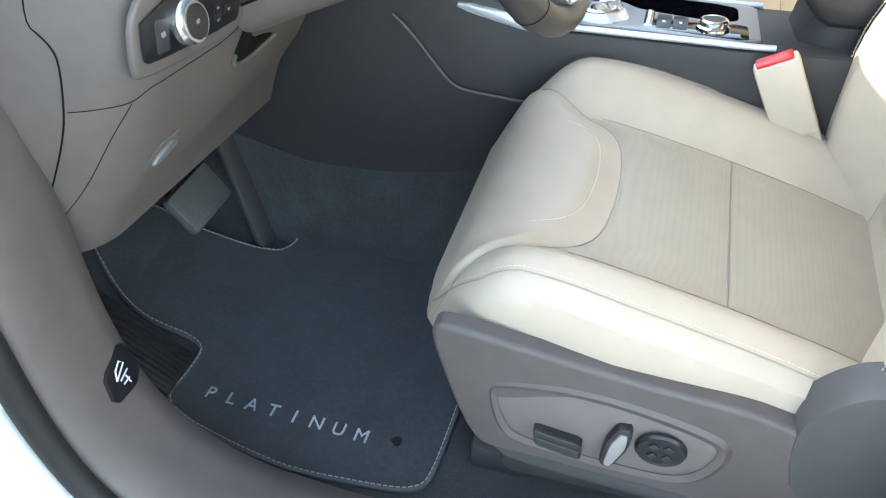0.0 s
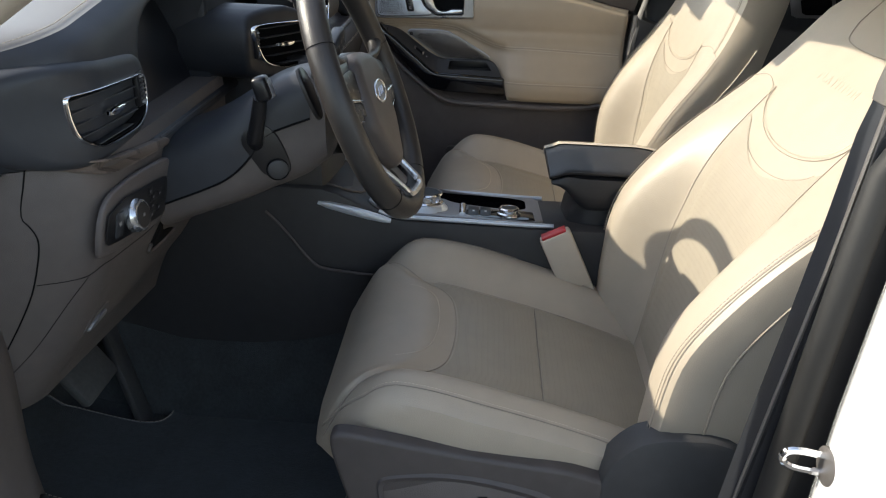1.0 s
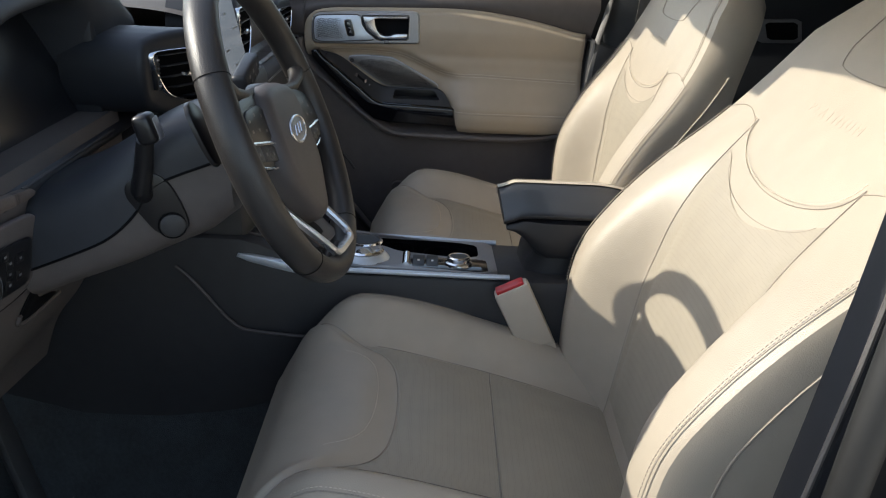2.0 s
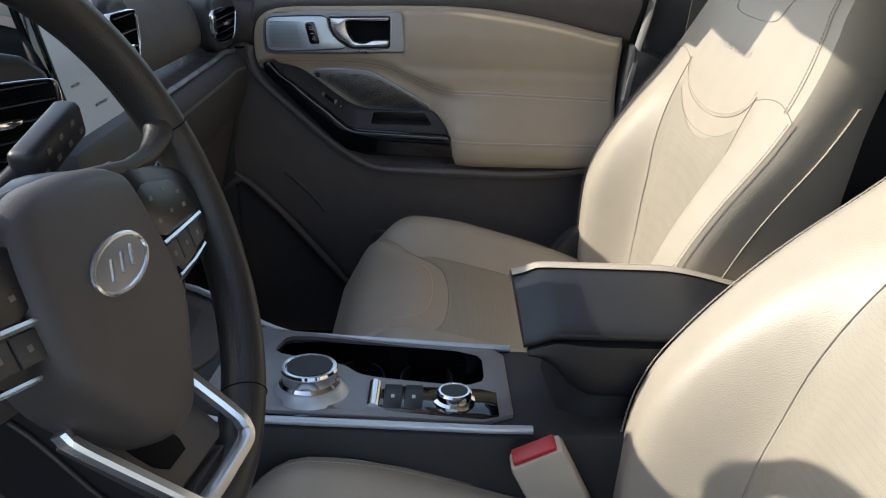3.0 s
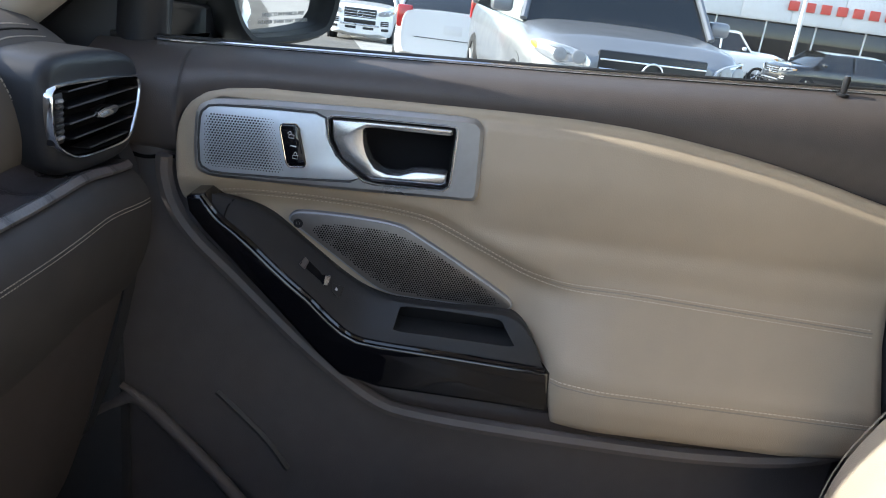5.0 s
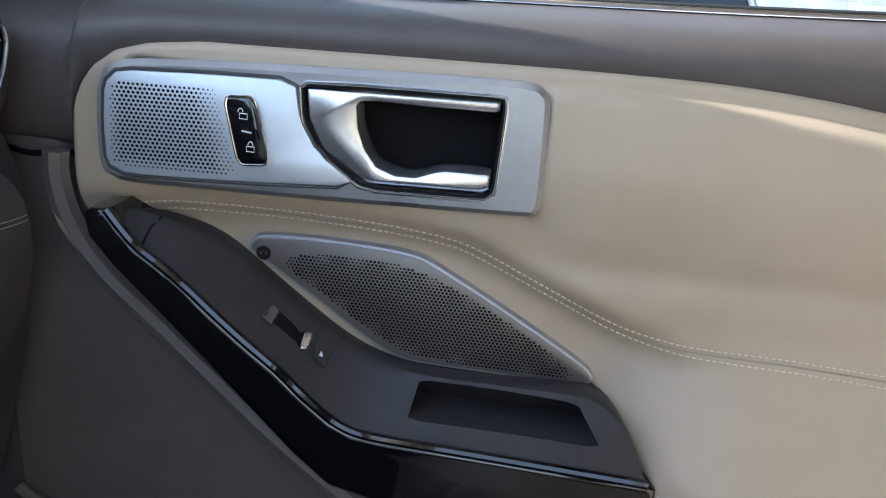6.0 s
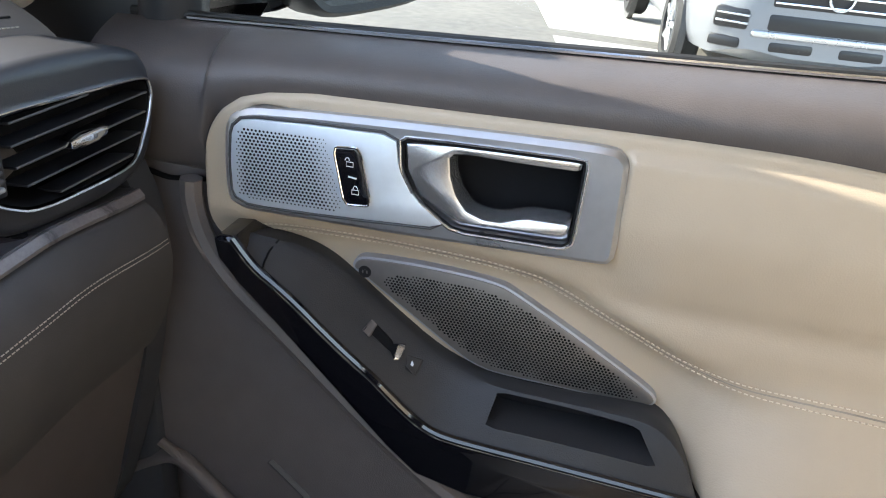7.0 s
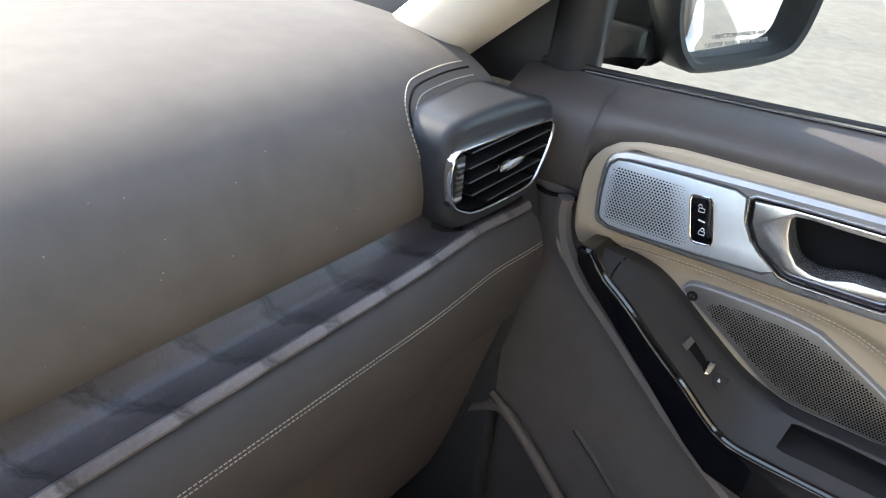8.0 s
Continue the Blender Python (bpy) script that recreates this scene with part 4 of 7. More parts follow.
lev = [(-0.0125, 1.1585), (-0.0430, 1.1605), (-0.1255, 1.1632), (-0.1275, 1.1615), (-0.1270, 1.1572), (-0.1240, 1.1558), (-0.0800, 1.1545), (-0.0540, 1.1545), (-0.0440, 1.1535), (-0.0415, 1.1505), (-0.0430, 1.1380), (-0.0480, 1.1250), (-0.0560, 1.1150), (-0.0680, 1.1110), (-0.0800, 1.1112), (-0.0920, 1.1160), (-0.0980, 1.1175), (-0.1235, 1.1185), (-0.1262, 1.1170), (-0.1262, 1.1095), (-0.1215, 1.1068), (-0.0983, 1.1058), (-0.0515, 1.1040), (-0.0240, 1.1225), (-0.0148, 1.1400)]
part("handle_lever", prism(lev, lambda y, z, h: (0.7600 - h + 0.007 * smooth(-0.014, -0.046, y), y, z), 0.0235, 0.0022, steps=2), SATIN_CHROME, plate, "chrome door handle lever")
part("handle_shadow_line", tube([(0.7385, y, z) for y, z in offset(cut_out, 0.0006)], 0.0010, 5, closed=True), HOLE, plate)
part("cup_rim", tube([(0.7380, y, z) for y, z in offset(cut_out, -0.0016)], 0.0010, 5, closed=True), SATIN_CHROME, plate)
lk = part("lock_switch", prism(chaikin([(0.0365, 1.1480), (0.0190, 1.1500), (0.0085, 1.1108), (0.0272, 1.1088)], 2, cut=0.11), D(0.7375), 0.004, 0.0008), GLOSS_BLACK, plate, "black door lock switch with chrome rim")
part("switch_rim", tube([(0.7340, y, z) for y, z in chaikin([(0.0370, 1.1486), (0.0186, 1.1507), (0.0080, 1.1102), (0.0276, 1.1081)], 2, cut=0.11)], 0.0008, 6, closed=True), CHROME, lk)
for yy, zz, lean in ((0.0245, 1.1385, 0.0018), (0.0198, 1.1190, 0.0)):
    pad = [(yy + 0.0024, zz - 0.0018), (yy - 0.0024, zz - 0.0018), (yy - 0.0024, zz + 0.0014), (yy + 0.0024, zz + 0.0014)]
    part("lock_mark", tube([(0.7334, y, z) for y, z in pad], 0.00035, 4, closed=True), WHITE_PRINT, lk)
    part("lock_mark", tube([(0.7334, yy + lean + 0.0015 * math.cos(a), zz + 0.0022 + 0.0022 * math.sin(a)) for a in [math.pi * k / 8 for k in range(9)]], 0.00035, 4), WHITE_PRINT, lk)
part("lock_mark", box((0.0008, 0.0060, 0.0009), (0.7332, 0.0222, 1.1292), 0, Matrix.Rotation(0.12, 3, "X")), WHITE_PRINT, lk)
# perforation on the plate, smaller towards its edge
dots = bmesh.new()
for r in range(21):
    for c in range(28):
        y = 0.1085 - c * 0.0029 - (r % 2) * 0.00145
        z = 1.0985 + r * 0.00252 + (0.108 - y) * 0.035
        right = 0.0375 + (1.150 - z) * -0.30 + 0.006
        if y < right or not inside((y, z), offset(inner_out, 0.0045)):
            continue
        edge = min(1, (y - right) / 0.016, (0.1105 - y) / 0.008, (1.1545 - z) / 0.006, (z - 1.0965) / 0.008)
        disc_dots([(0.73655, y, z)], (-1, 0, 0), 0.0004 + 0.00058 * max(0, edge), dots, 8)
tagged(part("perforation", dots, HOLE, plate, keep=True), kind="stuff")

# speaker, set back below the stitched seam
spk_out = chaikin([(0.0305, 1.044), (0.0275, 1.0525), (0.018, 1.0562), (-0.030, 1.0580), (-0.082, 1.0560), (-0.099, 1.0490), (-0.149, 1.0230), (-0.205, 0.9915), (-0.2125, 0.9840), (-0.2105, 0.9775), (-0.201, 0.9735), (-0.151, 0.9755), (-0.090, 0.9755), (-0.075, 0.9790), (-0.062, 0.9840), (-0.014, 1.0155), (0.0240, 1.0400)], 2)
spk = part("speaker_grille", prism(spk_out, D(0.785), 0.0215, 0.0015, steps=2), SILVER_MID, door, "silver framed speaker grille")
spk_in = offset(spk_out, 0.0022)
part("grille_face", prism(spk_in, D(0.7650), 0.0022, 0.0006), GREY_METAL, spk, "perforated grey speaker face")
dots = bmesh.new()
hole_zone = chaikin([(0.0130, 1.0405), (-0.031, 1.0485), (-0.083, 1.0465), (-0.137, 1.0235), (-0.200, 0.9850), (-0.191, 0.9790), (-0.093, 0.9810), (-0.070, 0.9880), (-0.022, 1.0195)], 1)
for r in range(36):
    for c in range(90):
        y = 0.015 - c * 0.0027 - (r % 2) * 0.00135
        z = 0.972 + r * 0.00225
        if inside((y, z), hole_zone):
            rim = min(math.hypot(y - a, z - b) for a, b in hole_zone)
            disc_dots([(0.76262, y, z)], (-1, 0, 0), 0.00062 + 0.00042 * min(1, rim / 0.009), dots)
tagged(part("perforation", dots, HOLE, spk, keep=True), kind="stuff")
bdg = part("speaker_badge", lathe([(0, 0), (0.0050, 0), (0.0050, 0.0008), (0, 0.0008)], (0.7632, 0.0190, 1.0428), (-1, 0, 0), 20), SATIN_BLACK, spk, "small round dark badge")
for a, b, w in ((-0.0016, 0.0, 0.0009), (0.0016, 0.0, 0.0009), (0.0, 0.0016, 0.0006)):
    part("badge_mark", box((0.0004, w, 0.0022 if b == 0 else 0.0006), (0.7622, 0.0190 + a, 1.0428 + b), 0), GREY_METAL, bdg)

# stitching along the cream insert
line = chaikin(SEAM_LINE, 3, False)
part("insert_seam", tube([(beige_x(y, z) + 0.0003, y, z) for y, z in line], 0.0008, 5), SEAM, door)
for d in (0.0034, -0.0034):
    part("insert_stitch", stitches([(beige_x(y, z + d) - 0.0008, y, z + d) for y, z in line], 0.0026, 0.0016, 0.00050), THREAD, door)
line2 = [(y, lerp(0.926, 0.924, (y + 0.58) / 0.33)) for y in [-0.258 - 0.322 * k / 40 for k in range(41)]]
part("armrest_seam", tube([(beige_x(y, z) + 0.0003, y, z) for y, z in line2], 0.0009, 5), SEAM, door)
part("armrest_stitch", stitches([(beige_x(y, z + 0.004) - 0.0004, y, z + 0.004) for y, z in line2], 0.0032, 0.0016), THREAD, door)
# window seal, lock pin
part("window_seal", tube([(0.809, y, soft_table(y, Z_SILL) + 0.002) for y in [-0.62 + 0.85 * k / 40 for k in range(41)]], 0.004, 8), RUBBER, door, "black rubber window seal")
part("seal_trim", tube([(0.8025, y, soft_table(y, Z_SILL) + 0.0022) for y in [-0.62 + 0.80 * k / 40 for k in range(41)]], 0.0016, 6), CHROME, door)
part("lock_pin", lathe([(0.006, 0), (0.006, 0.002), (0.0028, 0.003), (0.0035, 0.016), (0.0028, 0.019), (0.0, 0.0195)], (0.795, -0.500, 1.236), (0, 0, 1), 14), SATIN_BLACK, door, "small black lock pin")
part("edge_seal", tube([(0.785, door_rear(z) - 0.012, z) for z in (1.236, 1.18, 1.10, 1.0, 0.9, 0.75, 0.55)], 0.013, 10), RUBBER, door, "black rubber edge seal")
part("door_skin", box((0.05, 1.0, 0.80), (0.925, -0.21, 0.76), 0.02), WHITE_PAINT, door, "white outer door skin")
# window frame
part("window_frame", tube([(0.825, 0.205, 1.19), (0.822, 0.199, 1.27), (0.812, 0.193, 1.335)], 0.027, 12), BLACK_TRIM, door, "dark window frame post")
part("window_frame", tube([(0.83, -0.63, 1.22), (0.815, -0.645, 1.34), (0.74, -0.68, 1.62)], 0.022, 8), CHARCOAL, door)
wp = bmesh.new()
loft([[(0.822, 0.19, 1.195), (0.79, 0.17, 1.42)], [(0.822, -0.64, 1.235), (0.74, -0.67, 1.62)]], bm=wp)
pane = part("window_pane", wp, GLASS, door, "clear door glass")
pane.visible_shadow = False
part("mirror_sail", prism([(0.62, 1.17), (0.20, 1.17), (0.20, 1.40), (0.32, 1.345)], lambda a, b, h: (0.84 - h, a, b), 0.03, 0.004), BLACK_TRIM, door, "dark corner trim at the windscreen pillar")


# ---------------------------------------------------------------- door mirror
mir = thing("door_mirror", (0.98, 0.12, 1.18), "dark door mirror housing seen through the window", "door mirror")
m_out = chaikin([(-0.072, 1.34), (-0.071, 1.268), (-0.060, 1.230), (-0.046, 1.212), (-0.034, 1.206), (0.062, 1.215), (0.075, 1.232), (0.083, 1.272), (0.086, 1.34), (0.05, 1.36), (-0.05, 1.36)], 2)
MN = Vector((-0.5, -0.866, 0))
MU = Vector((0.866, -0.5, 0))


def mput(u, z, h):
    # the glass faces the driver's eyes and the lot behind the car
    p = Vector((0.96, 0.10, 0)) + MU * u * 1.11 + MN * h
    return (p.x, p.y, z)


m_shell = offset(m_out, -0.013)
rows = [[mput(a, b, 0.012) for a, b in offset(m_out, -0.002)], [mput(a, b, 0.014) for a, b in offset(m_out, -0.008)], [mput(a, b, 0.006) for a, b in m_shell], [mput(a, b, -0.03) for a, b in offset(m_out, -0.015)], [mput(a, b, -0.075) for a, b in offset(m_out, 0.004)], [mput(a, b, -0.095) for a, b in offset(m_out, 0.03)]]
bm = loft([[mput(a, b, -0.004) for a, b in m_out]] + rows, True)
bm.verts.ensure_lookup_table()
bm.faces.new(bm.verts[-len(m_out):])
part("housing", bm, RUBBER, mir, "black mirror housing")
gl = part("mirror_glass", prism(m_out, lambda a, b, h: mput(a, b, h - 0.006), 0.003, 0.001), MIRROR, mir, "mirror glass")
mm = Matrix((MU, (0, 0, 1), MN)).transposed().to_4x4()
for row, z in (("OBJECTS IN MIRROR ARE", 1.2312), ("CLOSER THAN THEY APPEAR", 1.2228)):
    words(row, 0.0064, Matrix.Translation(mput(0.013, z, -0.0025)) @ Matrix.Rotation(0.06, 4, MN) @ mm, SILVER_DARK, gl, "lettering", 0.0001)
part("mirror_arm", prism(chaikin([(0.222, 1.184), (0.180, 1.195), (0.150, 1.200), (0.158, 1.200), (0.158, 1.236), (0.222, 1.236)], 1, cut=0.08), lambda y, z, h: (0.935 - h, y, z), 0.050, 0.008), SATIN_BLACK, mir, "black mirror arm")
part("arm_cap", prism(chaikin([(0.222, 1.232), (0.160, 1.232), (0.160, 1.33), (0.215, 1.33)], 1, cut=0.08), lambda y, z, h: (0.935 - h, y, z), 0.042, 0.006), RUBBER, mir, "matt black upper arm cover")

# ---------------------------------------------------------------- dashboard
dash = thing("dashboard", (0, 0.4, 0.7), "dark stitched leather dashboard with silver-rimmed vents and wood trim", "dashboard")


def along(xs, prof, shift=lambda x: (0, 0)):
    """A body along x with the profile of (y, z)."""
    rows = []
    for x in xs:
        a, b = shift(x)
        rows.append([(x, y + a, z + b) for y, z in prof])
    return rows


def dash_body():
    # padded top on the passenger side
    prof = chaikin([(0.90, 1.10), (0.90, 1.225), (0.62, 1.245), (0.40, 1.250), (0.278, 1.241), (0.222, 1.217), (0.197, 1.187), (0.188, 1.155), (0.191, 1.128), (0.205, 1.110), (0.24, 1.10)], 3, False)
    xs = [0.02 + 0.70 * k / 40 for k in range(41)]

    def bend(x):
        return (-0.055 * smooth(0.25, 0.04, x) if x < 0.30 else 0.012 * smooth(0.50, 0.74, x), -0.012 * smooth(0.60, 0.72, x))

    # the underside of the pad drops a little towards the passenger door
    rows = []
    for x in xs:
        a, b = bend(x)
        lift = 0.010 * (1 - smooth(0.22, 0.60, x))
        rows.append([(x, y + a, z + b + lift * smooth(1.165, 1.125, z)) for y, z in prof])
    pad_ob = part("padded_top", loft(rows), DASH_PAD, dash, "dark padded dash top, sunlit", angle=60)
    rnd = random.Random(5)
    specks = [(rnd.uniform(0.22, 0.58), 0.10, rnd.uniform(1.165, 1.235)) for _ in range(46)]
    dust = bmesh.new()
    for p in drape(specks, pad_ob, (0, 1, -0.15), 0.0006):
        disc_dots([p], (0, -1, 0.9), rnd.choice((0.00012, 0.00016, 0.0002, 0.0004)), dust, 5)
    tagged(part("dust", dust, THREAD_GREY, dash, keep=True), kind="stuff")
    # wood ledge and lower roll
    xs = [0.10 + 0.615 * k / 40 for k in range(41)]
    part("wood_trim", loft(along(xs, chaikin([(0.24, 1.150), (0.206, 1.137), (0.1985, 1.1275), (0.1920, 1.1200), (0.1850, 1.1145), (0.1755, 1.1120), (0.1680, 1.1115), (0.1640, 1.1120)], 2, False, 0.2) + [(0.160, 1.104), (0.20, 1.09)], bend)), WOOD, dash, "grey burnished wood trim strip", angle=25)
    # front edge in the paler wood, its reflection put into the colour
    part("trim_edge", loft(along(xs, [(0.1645, 1.1108), (0.1625, 1.1120), (0.1612, 1.1120), (0.1585, 1.1092), (0.1572, 1.1074), (0.1580, 1.1045), (0.175, 1.100)], bend)), WOOD_SHINE, dash, "wood trim edge, painted pale as a reflection")
    prof = chaikin([(0.26, 1.102), (0.172, 1.105), (0.153, 1.1025), (0.138, 1.078), (0.141, 1.030), (0.160, 0.985), (0.170, 0.975)], 3, False)
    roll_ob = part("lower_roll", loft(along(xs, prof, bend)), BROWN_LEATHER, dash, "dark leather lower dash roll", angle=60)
    prof = chaikin([(0.168, 0.985), (0.172, 0.965), (0.19, 0.90), (0.215, 0.80), (0.25, 0.70), (0.30, 0.66), (0.42, 0.65)], 3, False)
    part("glove_box", loft(along(xs, prof, bend)), BROWN, dash, "dark brown glove box lid", angle=60)
    for d in (0.0008, 0.0038):
        pts = [(x, 0.05, 1.0785 - d + bend(x)[1]) for x in xs]
        part("roll_stitch", stitches(drape(pts, roll_ob, (0, 1, 0), 0.0003, 0.2), 0.0022, 0.0012, 0.00038), THREAD_GREY, dash)
    # end cap towards the passenger door
    part("end_cap", loft(along([0.715, 0.742], chaikin([(0.45, 1.20), (0.25, 1.19), (0.185, 1.12), (0.165, 1.05), (0.19, 0.90), (0.25, 0.72), (0.45, 0.66)], 2, False)), closed=True, cap=True), SLATE, dash)
    # vent housing, passenger side
    pv = [(0.5757, 1.183), (0.584, 1.188), (0.709, 1.1805), (0.7275, 1.178), (0.732, 1.167), (0.7265, 1.150), (0.709, 1.124), (0.688, 1.121), (0.612, 1.124), (0.585, 1.137), (0.577, 1.148), (0.5740, 1.169)]
    hous = [(0.5725, 1.1925), (0.5760, 1.1985), (0.5849, 1.2060), (0.6132, 1.2080), (0.6781, 1.2050), (0.7164, 1.1990), (0.738, 1.190), (0.743, 1.165), (0.7405, 1.130), (0.7128, 1.1043), (0.6219, 1.1065), (0.5795, 1.1180), (0.5712, 1.1618)]
    vh = vent_housing(hous, 0.1715, 0.090, 0.011, pv, "dark vent housing", mat=VENT_DARK)
    vent(pv, 0.1702, vh)
    # stitched seam round the housing
    seam = chaikin([(0.596, 1.119), (0.586, 1.138), (0.5805, 1.165), (0.5775, 1.189), (0.5805, 1.2015), (0.591, 1.2085), (0.608, 1.2135), (0.65, 1.2120), (0.70, 1.2070)], 3, False)
    for d in (-0.0012, 0.0072):
        pts = []
        for i, p in enumerate(seam):
            a, b = Vector(seam[max(0, i - 1)]), Vector(seam[min(len(seam) - 1, i + 1)])
            e = (b - a).normalized()
            pts.append((p[0] - e.y * d, 0.20, p[1] + e.x * d))
        part("vent_stitch", stitches(drape(pts, pad_ob, (0, 1, 0)), 0.0028, 0.0014, 0.0006), THREAD_GREY, dash)
        if d > 0:
            mid = [(p[0] * 0.5 + q[0] * 0.5, 0.20, p[2] * 0.5 + q[1] * 0.5) for p, q in zip(pts, seam)]
            part("vent_seam", tube(drape(mid, pad_ob, (0, 1, 0), 0.0), 0.0011, 5), HOLE, dash)


def polar(outline, c, n=80):
    """Where rays from c meet a closed outline."""
    out = []
    for k in range(n):
        a = 2 * math.pi * k / n
        d = (math.cos(a), math.sin(a))
        best = 0.0
        for (x1, z1), (x2, z2) in zip(outline, outline[1:] + outline[:1]):
            ex, ez = x2 - x1, z2 - z1
            den = d[0] * ez - d[1] * ex
            if abs(den) < 1e-12:
                continue
            r = ((x1 - c[0]) * ez - (z1 - c[1]) * ex) / den
            u = ((x1 - c[0]) * d[1] - (z1 - c[1]) * d[0]) / den
            if r > 0 and -1e-6 <= u <= 1 + 1e-6:
                best = max(best, r)
        out.append((c[0] + d[0] * best, c[1] + d[1] * best))
    return out


def vent_housing(outer, y, depth, bevel, hole, label="", bend=lambda a: 0.0, mat=None):
    """A rounded housing whose face at y is open where the vent sits."""
    xs = [p[0] for p in hole]
    zs = [p[1] for p in hole]
    c = ((min(xs) + max(xs)) / 2, (min(zs) + max(zs)) / 2)
    A = polar(chaikin(outer, 2), c)
    V = polar(chaikin(hole, 2, cut=0.2), c)
    rings = [[(a, y + depth + bend(a), b) for a, b in A], [(a, y + bevel + bend(a), b) for a, b in A]]
    for k in range(1, 6):
        t = math.pi / 2 * k / 5
        ring = []
        for (a, b), (p, q) in zip(A, V):
            dist = math.hypot(a - p, b - q)
            f = min(0.9, bevel * (1 - math.cos(t)) / max(dist, 1e-6))
            x, z = lerp(a, p, f), lerp(b, q, f)
            ring.append((x, y + bevel * (1 - math.sin(t)) + bend(x), z))
        rings.append(ring)
    rings.append([(p, y + bend(p), q) for p, q in V])
    rings.append([(p, y + 0.03 + bend(p), q) for p, q in V])
    return part("vent_housing", loft(rings, closed=True), mat or SLATE, dash, label, angle=50)


def vent(out, y, parent, bend=lambda a: 0.0):
    """An air vent that faces the seats: thin rim, dark box, slats, tab and a fluted wheel on the inboard side."""
    raw = out
    out = chaikin(out, 2, cut=0.2)

    def put(a, b, k):
        return (a, y + bend(a) - k, b)

    x0, x1 = min(p[0] for p in raw), max(p[0] for p in raw)
    z0, z1 = min(p[1] for p in raw), max(p[1] for p in raw)
    inb = 1 if (x0 + x1) < -0.5 else -1
    rim = bmesh.new()
    loft([[put(a, b, k) for a, b in offset(out, d)] for d, k in ((-0.0006, -0.004), (-0.0005, 0.0020), (0.0002, 0.0030), (0.0014, 0.0026), (0.0022, 0.0), (0.0028, -0.024))], closed=True, bm=rim)
    vt = part("vent", rim, CHROME, parent, "thin chrome rimmed air vent")
    inn = offset(out, 0.0029)
    rows = [[put(a, b, 0.001) for a, b in inn], [put(a, b, -0.026) for a, b in offset(out, 0.006)]]
    bx = loft(rows, closed=True)
    bx.verts.ensure_lookup_table()
    bx.faces.new(bx.verts[-len(out):])
    part("vent_box", bx, HOLE, vt)

    def span(b):
        xs = []
        for (xa, za), (xb, zb) in zip(inn, inn[1:] + inn[:1]):
            if (za > b) != (zb > b):
                xs.append(xa + (b - za) / (zb - za) * (xb - xa))
        return min(xs), max(xs)

    wheel_w = 0.14 * (x1 - x0)
    n = 5
    for k in range(n):
        b = lerp(z1 - 0.008, z0 + 0.008, k / (n - 1))
        a0, a1 = span(b)
        a0, a1 = (a0, a1 - wheel_w) if inb > 0 else (a0 + wheel_w, a1)
        sl = bmesh.new()
        loft([[put(a, b + 0.0006, 0.0002), put(a, b - 0.0008, 0.0006), put(a, b - 0.0022, -0.016), put(a, b - 0.0008, -0.016)] for a in (a0 + 0.001, a1 - 0.001)], True, True, sl)
        so = part("slat", sl, VENT_DARK, vt)
        part("slat_edge", tube([put(a0 + 0.001, b, 0.0006), put(a1 - 0.001, b, 0.0006)], 0.0008, 5), CHARCOAL, so)
    c = ((x0 + x1) / 2 - inb * wheel_w * 0.3, (z0 + z1) / 2 + 0.002)
    tw = 0.16 * (x1 - x0) / 2 + 0.006
    tab = [(c[0] - tw, c[1] - 0.005), (c[0] + tw * 0.8, c[1] - 0.005), (c[0] + tw, c[1] + 0.0045), (c[0] - tw, c[1] + 0.0045)]
    part("vent_tab", prism(chaikin(tab, 1), lambda a, b, h: put(a, b, h - 0.002), 0.009, 0.003), CHROME, vt, "chrome vent tab")
    wx = (x1 - wheel_w * 0.55) if inb > 0 else (x0 + wheel_w * 0.55)
    za, zb = z0 + (z1 - z0) * 0.30, z1 - 0.007
    part("wheel_bezel", box((wheel_w * 0.75, 0.008, zb - za), put(wx, (za + zb) / 2, -0.003), 0.002), SATIN_BLACK, vt)
    for k in range(7):
        part("wheel_flute", box((wheel_w * 0.38, 0.004, 0.003), put(wx, lerp(za + 0.006, zb - 0.006, k / 6), 0.0015), 0.001), SILVER_MID if k in (0, 6) else CHARCOAL, vt)
    return vt


dash_body()
# Hidden box added so that no sun passes through the hollow dashboard.
part("dash_sun_stop", box((1.52, 0.44, 0.40), (0, 0.66, 1.015), 0.02), CHARCOAL, dash, "hidden dark box added to stop sun inside the dashboard")


def left_bend(x):
    """The dash face turns away forwards near the driver's door."""
    return soft_table(x, [(-0.75, 0.26), (-0.73, 0.17), (-0.71, 0.10), (-0.69, 0.058), (-0.67, 0.028), (-0.65, 0.010), (-0.62, 0.0)], 0.006)


KNEE = [(0.68, 0.440), (0.74, 0.418), (0.78, 0.400), (0.82, 0.365), (0.868, 0.335), (0.93, 0.303), (0.98, 0.280), (1.03, 0.264), (1.09, 0.258), (1.13, 0.262)]


def KN(x, z, h):
    """A place on the driver's knee panel, h proud of it."""
    return (x, soft_table(z, KNEE, 0.012) + left_bend(x) - h, z)


def KF(x, z, h):
    """The flat face with the light switches."""
    return (x, 0.2625 - 0.2 * (z - 1.03) + 0.05 * (-0.57 - x) - h, z)


